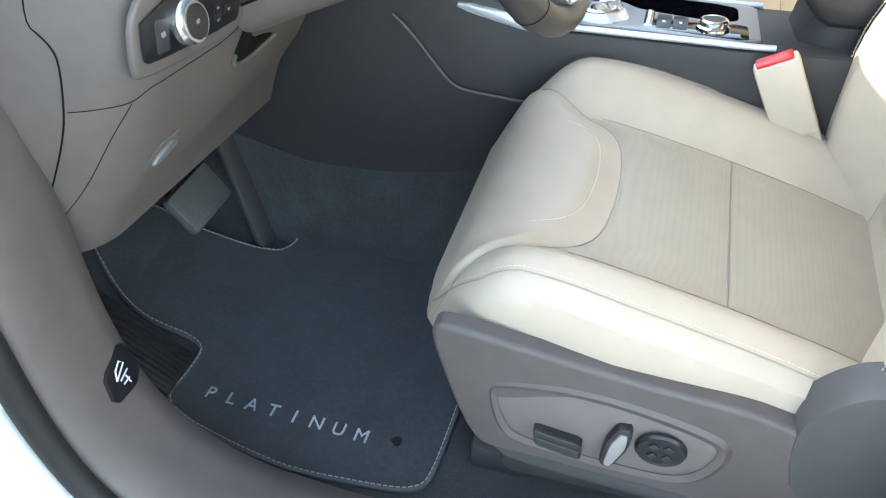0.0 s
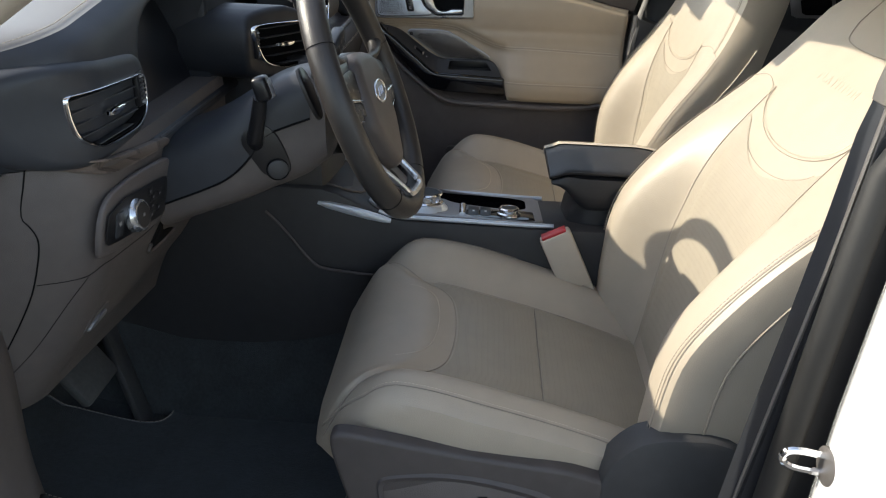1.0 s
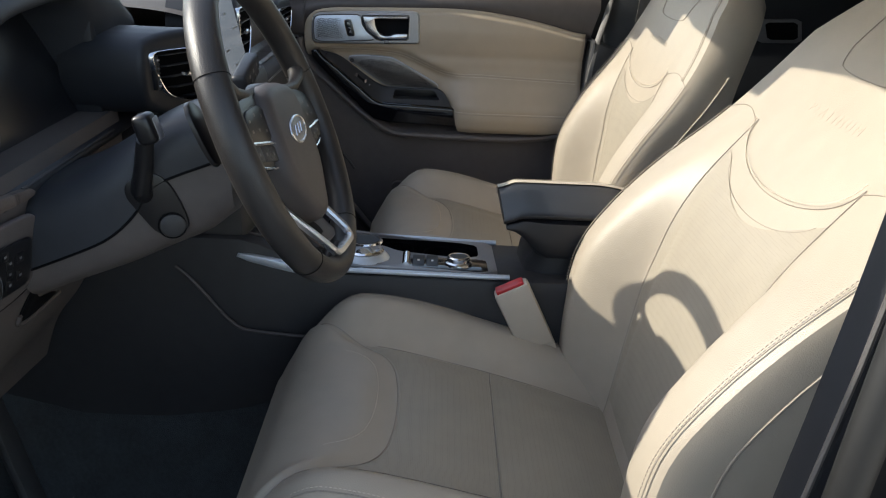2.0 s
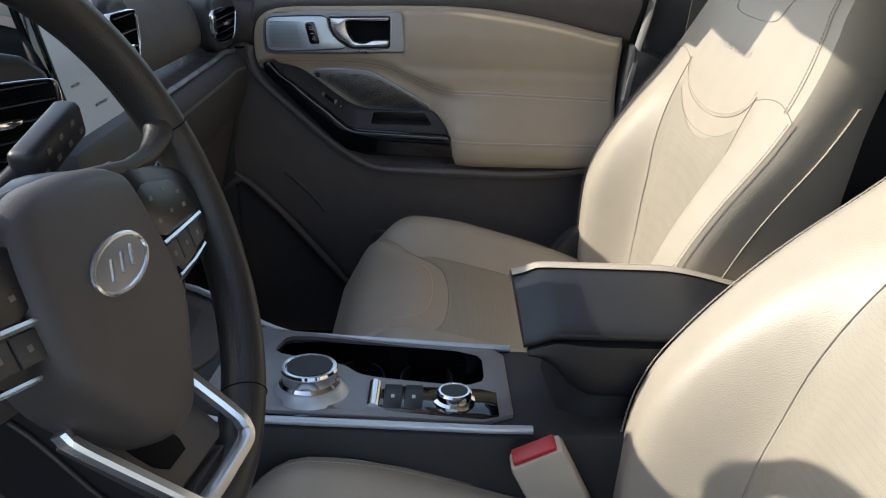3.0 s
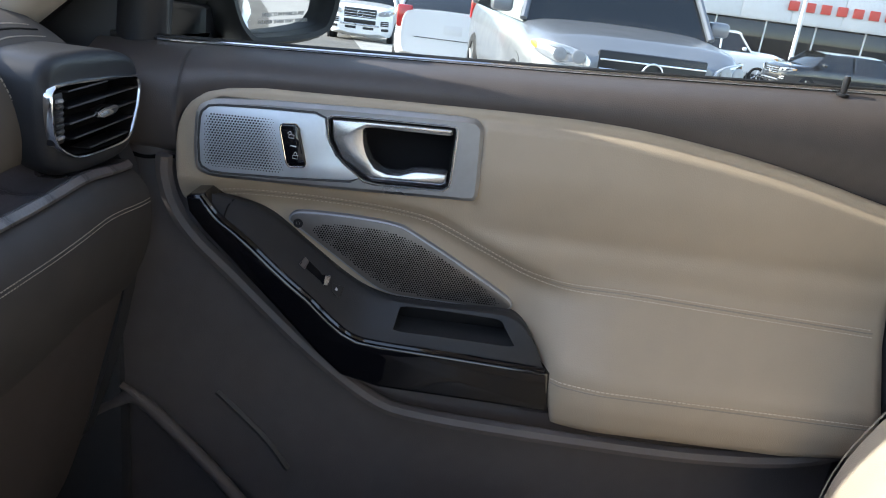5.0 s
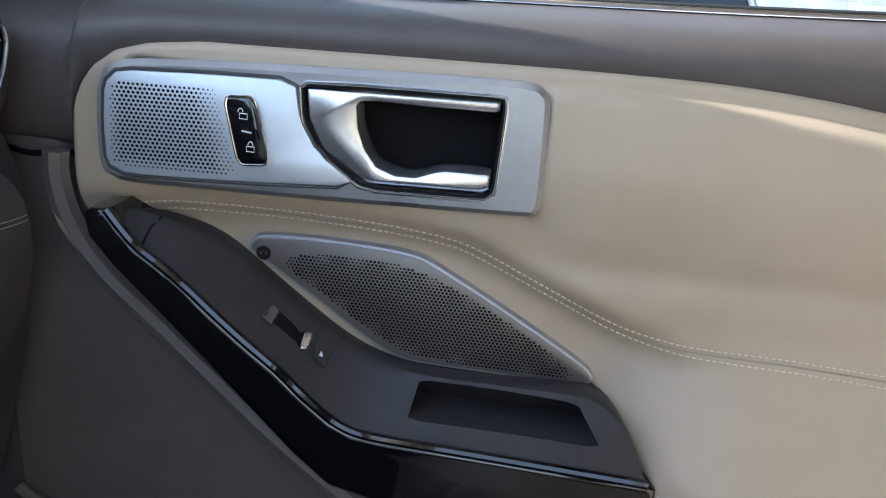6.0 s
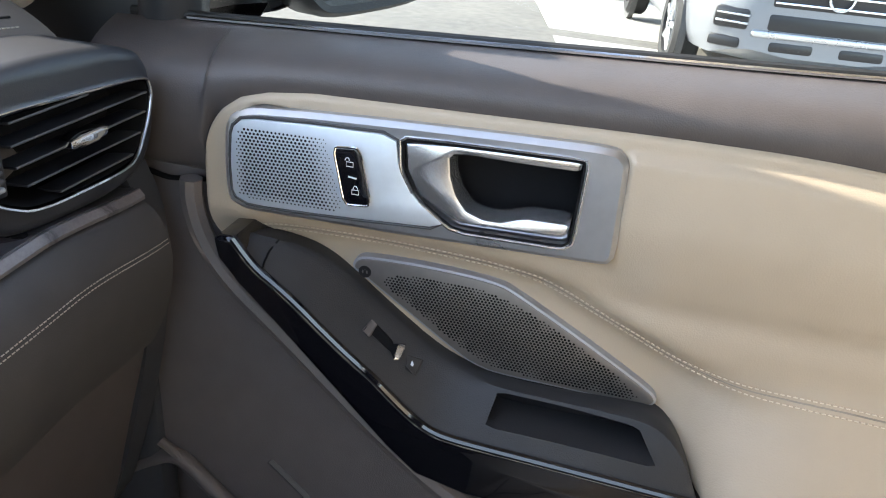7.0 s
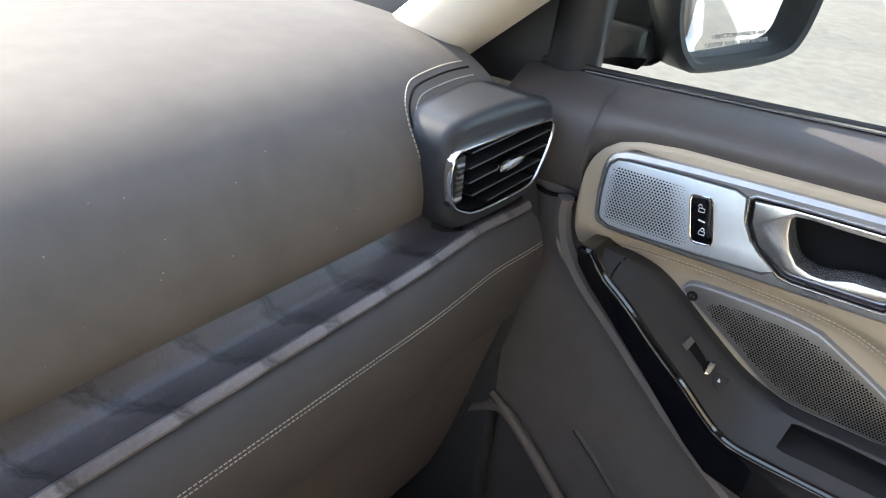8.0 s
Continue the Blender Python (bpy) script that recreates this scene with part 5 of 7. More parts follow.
def driver_dash():
    hood_z = [(-0.79, 1.215), (-0.72, 1.252), (-0.66, 1.274), (-0.60, 1.284), (-0.50, 1.302), (-0.40, 1.322), (-0.30, 1.328), (-0.20, 1.325), (-0.14, 1.312), (-0.09, 1.285), (-0.07, 1.262)]
    # dash top with its rolled, stitched front edge and the dark face below it
    rows, edge, tops = [], [], []
    xs = [-0.755 + 0.685 * k / 60 for k in range(61)]
    for x in xs:
        t = soft_table(x, hood_z, 0.015)
        o = left_bend(x) * 0.8 + 0.10 * smooth(-0.16, -0.07, x) * 0
        open_ = smooth(-0.505, -0.425, x) * (1 - smooth(-0.275, -0.165, x))
        low = lerp(1.12, t - 0.046, open_)
        back = lerp(0.262, 0.375, open_)
        q = chaikin([(0.90, 1.23), (0.62, t - 0.022), (0.40 + o * 0.4, t), (0.315 + o, t + 0.001), (0.288 + o, t - 0.004)], 2, False)
        tops.append([(x, y, z) for y, z in q])
        p = [(0.288 + o, t - 0.004), (0.272 + o, t - 0.014), (0.263 + o, t - 0.030), (lerp(0.262, 0.275, open_) + o, lerp(t - 0.06, t - 0.041, open_)), (back + o, low), (0.40 + o, low - 0.01)]
        p = chaikin(p, 2, False)
        rows.append([(x, y, z) for y, z in p])
        edge.append((x, 0.300 + o, t + 0.0005))
    part("dash_top", loft(tops), DASH_GLARE, dash, "dark padded dash top with a stitched edge", angle=60)
    part("dash_face", loft(rows), SLATE, dash, "dark slate face above the vent", angle=60)
    part("hood_stitch", stitches(edge, 0.0040, 0.0018, 0.0007), THREAD_GREY, dash)
    # dark face with the vent
    hous = [(-0.715, 1.140), (-0.738, 1.185), (-0.732, 1.232), (-0.690, 1.250), (-0.55, 1.240), (-0.495, 1.228), (-0.482, 1.19), (-0.486, 1.15), (-0.52, 1.124), (-0.62, 1.118), (-0.68, 1.124)]
    dv = [(-0.675, 1.2085), (-0.668, 1.2140), (-0.545, 1.2065), (-0.517, 1.2050), (-0.504, 1.1970), (-0.507, 1.160), (-0.519, 1.1480), (-0.548, 1.1400), (-0.630, 1.1420), (-0.648, 1.1470), (-0.668, 1.1620), (-0.6735, 1.184)]
    vh = vent_housing(hous, 0.2565, 0.046, 0.018, dv, "dark vent housing", lambda a: left_bend(a) * 0.5)
    vent(dv, 0.2552, vh, lambda a: left_bend(a) * 0.5)
    # recessed instrument screen
    cl = part("instrument_screen", box((0.30, 0.012, 0.17), (-0.340, 0.330, 1.200), 0.01, Matrix.Rotation(radians(-14), 3, "X")), SCREEN_OFF, dash, "dark digital instrument panel, off")
    for a, b, c in ((0.0, 0.0, 0.010), (0.016, 0.002, 0.010), (0.034, 0.0, 0.012), (0.004, 0.026, 0.008), (0.028, 0.028, 0.012), (0.02, -0.022, 0.009)):
        part("screen_mark", box((c, 0.001, 0.007), (-0.43 + a, 0.3210 + 0.25 * b, 1.190 + b), 0, Matrix.Rotation(radians(-14), 3, "X")), SILVER_DARK, cl)
    part("cluster_tray", loft(along([-0.52 + 0.02 * k for k in range(23)], chaikin([(0.40, 1.128), (0.30, 1.118), (0.258, 1.110), (0.250, 1.100), (0.256, 1.090), (0.33, 1.075)], 2, False))), VENT_DARK, dash, "dark shelf below the instruments")
    part("tray_edge", tube([(x, 0.2535, 1.106) for x in (-0.48, -0.35, -0.22)], 0.0022, 6), CHARCOAL, dash)
    part("side_cheek", box((0.02, 0.13, 0.19), (-0.493, 0.335, 1.195), 0.008), VENT_DARK, dash)
    part("side_cheek", box((0.02, 0.13, 0.19), (-0.200, 0.335, 1.195), 0.008), VENT_DARK, dash)
    # thin wood blade under the vent
    wood = [(-0.718, 1.152), (-0.700, 1.1385), (-0.675, 1.124), (-0.645, 1.1110), (-0.6184, 1.1065), (-0.5355, 1.0975), (-0.4560, 1.0905), (-0.4640, 1.1045), (-0.5017, 1.1095), (-0.5759, 1.1195), (-0.640, 1.1290), (-0.675, 1.1375), (-0.70, 1.147)]
    part("wood_trim", prism(chaikin(wood, 2), lambda a, b, h: (a, 0.2570 + left_bend(a) - h, b), 0.0085, 0.003), WOOD_WARM, dash, "grey burnished wood trim strip")
    # knee panel
    xs = [-0.745 + 0.565 * k / 56 for k in range(57)]
    rows = []
    for x in xs:
        foot = 0.764 - 0.125 * (x + 0.70)
        rows.append([(x, 0.34, 1.128)] + [KN(x, lerp(1.128, foot, k / 44), 0.0) for k in range(45)] + [(x, 0.47, foot - 0.006), (x, 0.62, foot + 0.03)])
    part("knee_panel", loft(rows), TRIM_PLASTIC, dash, "dark brown knee panel", angle=60)
    # frame round the light switches with its stitched end
    frame_out = chaikin([(-0.662, 1.082), (-0.668, 1.015), (-0.655, 1.001), (-0.50, 0.980), (-0.470, 0.990), (-0.462, 1.045), (-0.470, 1.078), (-0.52, 1.084), (-0.60, 1.090)], 2)
    part("switch_frame", prism(frame_out, lambda a, b, h: KF(a, b, h - 0.004), 0.0064, 0.004, steps=3), TRIM_PLASTIC, dash)
    part("frame_stitch", stitches([KN(-0.460, 1.074 - 0.0085 * k, 0.003) for k in range(5)], 0.0032, 0.0016, 0.0006), THREAD_GREY, dash)
    so = chaikin([(-0.655, 1.074), (-0.658, 1.026), (-0.649, 1.0175), (-0.503, 0.9960), (-0.4905, 1.0015), (-0.4875, 1.049), (-0.4985, 1.0575)], 1)
    sp = part("switch_panel", prism(so, lambda a, b, h: KF(a, b, 0.0055 + h), 0.0020, 0.0008), SATIN_BLACK, dash, "black light switch panel")
    kc = (-0.592, 1.0365)
    ky = KF(*kc, 0.0075)
    part("light_knob", lathe([(0.0, 0), (0.0225, 0), (0.0225, 0.007), (0.0205, 0.0095), (0.0200, 0.014), (0.0170, 0.0145), (0.0, 0.0140)], ky, (0, -1, 0.12)), SATIN_CHROME, sp, "chrome rimmed light knob")
    part("knob_face", lathe([(0.0, 0), (0.0172, 0), (0.0172, 0.0012), (0.0, 0.0012)], (ky[0], ky[1] - 0.0138, ky[2] + 0.0016), (0, -1, 0.12)), SATIN_BLACK, sp)
    part("knob_mark", box((0.005, 0.0008, 0.004), (ky[0], ky[1] - 0.0154, ky[2] + 0.0018), 0), SILVER_DARK, sp)
    part("hatch_button", prism(chaikin([(-0.6385, 1.0575), (-0.6385, 1.0225), (-0.6190, 1.0195), (-0.6190, 1.0545)], 1, cut=0.1), lambda a, b, h: KF(a, b, 0.006 + h), 0.003, 0.001), SLATE, sp)
    part("button_mark", box((0.006, 0.0006, 0.005), KF(-0.629, 1.040, 0.0094), 0), SILVER_DARK, sp)
    for x, z in ((-0.5345, 1.040), (-0.5345, 1.0265), (-0.5345, 1.013), (-0.5145, 1.038), (-0.5145, 1.017), (-0.545, 1.052)):
        part("dimmer_button", prism([(x - 0.007, z + 0.007), (x - 0.007, z - 0.005), (x + 0.007, z - 0.007), (x + 0.007, z + 0.005)], lambda a, b, h: KF(a, b, 0.0062 + h), 0.0022, 0.0008), SATIN_BLACK, sp)
        part("button_mark", box((0.004, 0.0006, 0.0026), KF(x, z, 0.0086), 0), SILVER_DARK, sp)
    # joints of the lower panel, open pull recess, release lever
    for line in ([(-0.690, 0.979), (-0.672, 0.9765), (-0.652, 0.975), (-0.641, 0.9805), (-0.625, 0.9845), (-0.55, 0.9735), (-0.483, 0.9635), (-0.432, 0.968)], [(-0.652, 0.974), (-0.662, 0.949), (-0.668, 0.925), (-0.676, 0.88), (-0.690, 0.82), (-0.70, 0.785)]):
        part("panel_gap", tube([KN(x, z, 0.0002) for x, z in chaikin(line, 2, False)], 0.0005, 5), HOLE, dash)
    rec = chaikin([(-0.4300, 0.9690), (-0.4480, 0.9330), (-0.4460, 0.9130), (-0.4130, 0.9000), (-0.3150, 0.8930), (-0.3600, 0.9130), (-0.4060, 0.9270)], 2)
    part("pull_recess", prism(rec, KN, 0.0022, 0.001), HOLE, dash, "dark open recess in the knee panel")
    part("recess_lip", tube([KN(x, z, 0.002) for x, z in chaikin([(-0.449, 0.925), (-0.446, 0.909), (-0.413, 0.896), (-0.36, 0.892), (-0.315, 0.890)], 2, False)], 0.0035, 6), TRIM_PLASTIC, dash)
    lat = part("release_recess", prism(chaikin([(-0.624, 0.856), (-0.612, 0.886), (-0.565, 0.892), (-0.545, 0.868), (-0.560, 0.850)], 2), KN, 0.0012, 0.0006), TRIM_PLASTIC, dash)
    part("bonnet_latch", prism(chaikin([(-0.6115, 0.862), (-0.603, 0.8765), (-0.570, 0.881), (-0.556, 0.864), (-0.590, 0.858)], 1), KN, 0.006, 0.003), SILVER_DARK, lat, "grey release lever on the knee panel")
    # closing panel between the dash end and the door opening
    line = [(1.21, -0.02), (1.13, 0.0), (1.075, 0.018), (1.058, 0.006), (1.042, 0.0), (1.02, 0.0), (0.985, 0.0), (0.955, 0.0), (0.90, 0.005), (0.856, 0.01), (0.80, 0.02)]
    part("end_gap", tube([(-0.692 - 0.4 * d, soft_table(z, KNEE, 0.012) + left_bend(-0.692) - 0.0015 + d, z) for z, d in chaikin(line, 2, False)], 0.0010, 6), HOLE, dash)
    part("end_cap", loft(along([-0.765, -0.742], chaikin([(0.62, 1.22), (0.50, 1.22), (0.47, 1.10), (0.46, 0.95), (0.47, 0.80), (0.62, 0.78)], 2, False)), closed=True, cap=True), SLATE, dash, "dark dash end panel")


driver_dash()


def centre_stack():
    # display
    d = part("display", box((0.138, 0.018, 0.228), (-0.018, 0.1380, 1.196), 0.006, Matrix.Rotation(radians(-12), 3, "X")), GLOSS_BLACK, dash, "upright centre display, switched on")
    part("display_page", box((0.122, 0.001, 0.180), (-0.018, 0.1300, 1.2080), 0, Matrix.Rotation(radians(-12), 3, "X")), SCREEN, d, "pale lit display page")
    for k, w in enumerate((0.022, 0.014, 0.030, 0.016, 0.026, 0.018)):
        part("display_line", box((w, 0.0012, 0.0026), (-0.066 + w / 2 + 0.034 * (k % 3), 0.1303 - 0.0055 * (k - 2), 1.222 - 0.026 * (k - 2)), 0, Matrix.Rotation(radians(-12), 3, "X")), GREY_METAL, d)
    for k in range(5):
        part("display_icon", box((0.010, 0.0012, 0.008), (-0.068 + 0.025 * k, 0.1015, 1.1060), 0, Matrix.Rotation(radians(-12), 3, "X")), WHITE_PRINT, d)
    # middle vents either side of the display
    for x, yv, hb_out, vo in (
            (-0.148, 0.195, [(-0.215, 1.13), (-0.225, 1.20), (-0.205, 1.24), (-0.085, 1.24), (-0.085, 1.12), (-0.16, 1.118)],
             [(-0.205, 1.211), (-0.195, 1.216), (-0.100, 1.2125), (-0.0925, 1.205), (-0.0935, 1.150), (-0.110, 1.139), (-0.150, 1.1365), (-0.186, 1.150), (-0.202, 1.188)]),
            (0.105, 0.137, [(0.057, 1.135), (0.057, 1.265), (0.153, 1.265), (0.153, 1.135)],
             [(0.064, 1.242), (0.070, 1.247), (0.136, 1.244), (0.146, 1.240), (0.148, 1.205), (0.142, 1.185), (0.125, 1.158), (0.085, 1.155), (0.066, 1.162)])):
        # the driver's middle vent turns towards the seat
        def turn_in(a, x=x):
            return -0.62 * max(0.0, a + 0.205) if x < 0 else 0.0

        hb = vent_housing(hb_out, yv + 0.003, 0.12, 0.012, vo, bend=turn_in, mat=VENT_DARK)
        vent(vo, yv, hb, turn_in)
    # sloping control face, narrower towards its foot
    side = chaikin([(0.20, 1.12), (0.105, 1.115), (0.085, 1.09), (0.055, 1.00), (0.045, 0.975), (0.06, 0.962), (0.20, 0.95)], 2, False)

    def half(z):
        return soft_table(z, ((0.94, 0.080), (0.965, 0.086), (0.985, 0.097), (1.05, 0.111), (1.12, 0.121)), 0.01)

    rows = [[(u * half(z), y, z) for y, z in side] for u in (-1, -0.5, 0, 0.5, 1)]
    cs = part("control_face", loft(rows), GLOSS_BLACK, dash, "gloss dark control face")
    for sx in (-1, 1):
        part("control_trim", tube([(sx * (half(z) + 0.0012), y - 0.001, z) for y, z in side if 0.963 < z < 1.119], 0.0014, 8), SILVER_DARK, cs, "thin satin trim")
        part("control_bezel", loft([[(sx * (half(z) + 0.001 + w), y + 0.004 + 0.3 * w, z) for y, z in side if 1.02 < z < 1.1195] for w in (0.0, 0.004, 0.007, 0.012)]), SLATE, cs)
    strip = Matrix.Rotation(radians(-28), 3, "X")
    part("control_strip", box((0.200, 0.004, 0.006), (-0.010, 0.0985, 1.1035), 0.0015, strip), SATIN_CHROME, cs, "bright strip over the controls")
    ax = (0.02, -0.97, 0.20)
    at = Vector((0.0645, 0.082, 1.0755))
    vd = part("volume_dial", lathe([(0.0, 0), (0.0195, 0), (0.0200, 0.002), (0.0200, 0.007), (0.0180, 0.0085), (0.0165, 0.0095), (0.0165, 0.0125), (0.0175, 0.0140), (0.0178, 0.0158), (0.0168, 0.0170), (0.0152, 0.0168), (0.0146, 0.0155), (0.0, 0.0155)], at, ax, 40), CHROME, cs, "chrome volume dial")
    part("dial_groove", lathe([(0.0167, 0.0090), (0.0169, 0.0095), (0.0169, 0.0128), (0.0167, 0.0130)], at, ax, 40), SATIN_BLACK, vd)
    part("dial_face", lathe([(0.0, 0.0153), (0.0146, 0.0153), (0.0146, 0.0161), (0.0, 0.0163)], at, ax, 32), SATIN_BLACK, vd, "dark dial face with a pale mark")
    part("dial_mark", box((0.0075, 0.0006, 0.0022), at + Vector(ax) * 0.0166, 0, Matrix.Rotation(radians(-12), 3, "X")), WHITE_PRINT, vd)
    tilt = Matrix.Rotation(radians(-18), 3, "X")
    for x, w, lab in ((0.026, 0.042, "chrome skip key"), (-0.030, 0.042, "chrome skip key")):
        kb = part("skip_key", box((w, 0.012, 0.0125), (x, 0.0760, 1.0690), 0.003, tilt), SATIN_CHROME, cs, lab)
        for d in (0.0, 0.0045):
            part("key_mark", prism([(x + 0.004 + d, 1.0668), (x + 0.004 + d, 1.0716), (x + 0.0082 + d, 1.0692)], lambda a, c, h: (a, 0.0712 - (1.069 - c) * 0.3 - h, c), 0.0008, 0), SATIN_BLACK, kb)
    hz = part("hazard_key", box((0.092, 0.014, 0.0135), (0.024, 0.0565, 1.0215), 0.003, Matrix.Rotation(radians(-16), 3, "X")), SATIN_CHROME, cs, "bright bar with the red hazard mark")
    part("hazard_mark", prism([(0.050, 1.0185), (0.0565, 1.0185), (0.0532, 1.0240)], lambda a, c, h: (a, 0.0508 - (1.0215 - c) * 0.29 - h, c), 0.0008, 0), RED, hz)
    for k in range(6):
        x = -0.072 + 0.0285 * k
        for z, y in ((1.046, 0.0712), (0.998, 0.0552)):
            cb = part("climate_key", box((0.026, 0.006, 0.015), (x, y, z), 0.0015, tilt), SATIN_BLACK, cs)
            part("key_mark", box((0.007, 0.0008, 0.0012), (x, y - 0.0035, z + 0.002), 0, tilt), WHITE_PRINT, cb)
    part("key_lamp", box((0.0030, 0.0012, 0.0030), (0.030, 0.0492, 0.9935), 0, tilt), AMBER, cs)
    part("stack_body", box((0.246, 0.25, 0.30), (0, 0.225, 1.0), 0.02), CHARCOAL, dash)


centre_stack()

# ---------------------------------------------------------------- steering wheel
C = Vector((-0.384, -0.0225, 1.167))
TILT = radians(22)
WN = Vector((0, -math.cos(TILT), math.sin(TILT)))
TURN = radians(-10)
WU = Vector((1, 0, 0)) * math.cos(TURN) + WN.cross(Vector((1, 0, 0))) * math.sin(TURN)
WV = WN.cross(WU)


def W(a, b, h=0.0):
    return tuple(C + WU * a + WV * b + WN * h)


wheel = thing("steering_wheel", tuple(C), "dark leather steering wheel with silver lower spoke", "steering wheel")


def steering_wheel():
    rows = []
    for k in range(72):
        t = 2 * math.pi * k / 72
        ring = []
        for j in range(14):
            p = 2 * math.pi * j / 14
            r = 0.184 + 0.0155 * math.cos(p)
            ring.append(W(r * math.cos(t), r * math.sin(t), 0.0185 * math.sin(p)))
        rows.append(ring)
    rows.append(rows[0])
    bm = loft(rows, True)
    bmesh.ops.remove_doubles(bm, verts=bm.verts[:], dist=1e-6)
    part("rim", bm, WHEEL_LEATHER, wheel, "dark leather rim")
    for t in (0.35, -0.95, math.pi - 0.35, math.pi + 0.95):
        ring = [W((0.184 + 0.0158 * math.cos(p)) * math.cos(t), (0.184 + 0.0158 * math.cos(p)) * math.sin(t), 0.0188 * math.sin(p)) for p in [2 * math.pi * j / 20 for j in range(20)]]
        part("rim_seam", tube(ring, 0.0005, 5, closed=True), HOLE, wheel)
    hub = chaikin([(-0.076, 0.030), (-0.060, 0.048), (0.0, 0.054), (0.056, 0.048), (0.068, 0.030), (0.076, -0.032), (0.070, -0.060), (0.040, -0.094), (0.018, -0.122), (-0.026, -0.122), (-0.052, -0.094), (-0.080, -0.060), (-0.084, -0.032)], 2)
    part("airbag_cover", prism(hub, lambda a, b, h: W(a, b, h - 0.028), 0.044, 0.016, steps=4), BROWN, wheel, "dark brown airbag cover")

    def oval(ra, rb, n):
        c, d = math.cos(0.12), math.sin(0.12)
        return [(ra * math.cos(t) * c - rb * math.sin(t) * d - 0.001, ra * math.cos(t) * d + rb * math.sin(t) * c - 0.010) for t in [2 * math.pi * k / n for k in range(n)]]

    part("badge_rim", tube([W(a, b, 0.0172) for a, b in oval(0.0345, 0.0152, 40)], 0.0020, 8, closed=True), SATIN_CHROME, wheel, "satin chrome oval badge rim")
    bd = part("badge", prism(oval(0.0335, 0.0144, 32), lambda a, b, h: W(a, b, h + 0.0155), 0.0018, 0.0005), SILVER_DARK, wheel, "plain silver oval badge")
    for a in (-0.014, 0.0, 0.013):
        part("badge_bar", tube([W(a - 0.004, -0.016 + 0.12 * a, 0.0176), W(a + 0.003, -0.004 + 0.12 * a, 0.0176)], 0.0014, 6), SATIN_CHROME, bd)
    for s in (-1, 1):
        sp = chaikin([(s * 0.070, 0.048), (s * 0.110, 0.042), (s * 0.155, 0.034), (s * 0.174, 0.020), (s * 0.175, -0.022), (s * 0.140, -0.034), (s * 0.082, -0.045)], 1)
        so = part("spoke", prism(sp, lambda a, b, h: W(a, b, h - 0.022), 0.026, 0.006), SATIN_BLACK, wheel, "black button spoke")
        pad = [(s * 0.069, 0.022), (s * 0.086, 0.030), (s * 0.136, 0.025), (s * 0.152, -0.001), (s * 0.152, -0.007), (s * 0.078, -0.013)]
        kp = part("key_pad", prism(chaikin(pad, 1, cut=0.15), lambda a, b, h: W(a, b, h + 0.003), 0.0035, 0.0012), SATIN_BLACK, so, "black key pad")
        for a, b in ((0.088, 0.017), (0.111, 0.020), (0.133, 0.014), (0.088, 0.000), (0.111, 0.003), (0.134, 0.003)):
            part("key_mark", prism([(s * a - 0.0025, b - 0.0016), (s * a + 0.0025, b - 0.0016), (s * a + 0.0025, b + 0.0016), (s * a - 0.0025, b + 0.0016)], lambda a, b, h: W(a, b, h + 0.0063), 0.0006, 0.0001), GREY_METAL, kp)
        for c in range(3):
            q = [(s * (0.080 + 0.0235 * c), -0.0185 + 0.0025 * c), (s * (0.1015 + 0.0235 * c), -0.0165 + 0.0025 * c), (s * (0.1015 + 0.0225 * c), -0.0335 + 0.0025 * c), (s * (0.081 + 0.0225 * c), -0.0355 + 0.0025 * c)]
            part("button", prism(q, lambda a, b, h: W(a, b, h + 0.001), 0.0045, 0.0012), CHARCOAL, so)
            part("key_mark", prism([(s * (0.089 + 0.0235 * c), -0.028 + 0.0025 * c), (s * (0.093 + 0.0235 * c), -0.028 + 0.0025 * c), (s * (0.093 + 0.0235 * c), -0.0245 + 0.0025 * c), (s * (0.089 + 0.0235 * c), -0.0245 + 0.0025 * c)], lambda a, b, h: W(a, b, h + 0.0053), 0.0005, 0.0001), GREY_METAL, so)
        part("spoke_strip", tube([W(s * 0.078, -0.0155, 0.0065), W(s * 0.110, -0.0125, 0.0075), W(s * 0.153, -0.0085, 0.0065)], 0.0022, 6), SATIN_CHROME, so, "bright strip between the buttons")
        part("spoke_edge", tube([W(s * 0.090, -0.0425, 0.002), W(s * 0.120, -0.0385, 0.003), W(s * 0.150, -0.0325, 0.002)], 0.0018, 6), SATIN_CHROME, so)
        part("thumb_rest", tube([W(s * 0.030, 0.047, -0.008), W(s * 0.090, 0.043, -0.001), W(s * 0.125, 0.046, 0.0), W(s * 0.152, 0.056, 0.0), W(s * 0.172, 0.072, 0.0)], lambda t: 0.005 + 0.009 * t * t, 12), WHEEL_LEATHER, wheel, "grey-brown thumb rest over the spoke")
    loop = [(-0.067, -0.080, -0.020), (-0.066, -0.088, -0.018), (-0.038, -0.152, 0.011), (-0.032, -0.162, 0.014), (-0.022, -0.166, 0.015), (0.052, -0.166, 0.015), (0.062, -0.162, 0.014), (0.065, -0.150, 0.011), (0.056, -0.088, -0.018), (0.054, -0.080, -0.020)]
    loop = chaikin(loop, 2, False, 0.18)
    bar = []
    for k, (a, b, h) in enumerate(loop):
        p, q = loop[max(0, k - 1)], loop[min(len(loop) - 1, k + 1)]
        e = Vector((q[0] - p[0], q[1] - p[1])).normalized()
        nx, ny = -e.y, e.x
        bar.append([W(a + nx * w, b + ny * w, h + z) for w, z in ((-0.0050, -0.004), (-0.0050, 0.002), (-0.0030, 0.0045), (0.0025, 0.0035), (0.0045, 0.0), (0.0045, -0.005))])
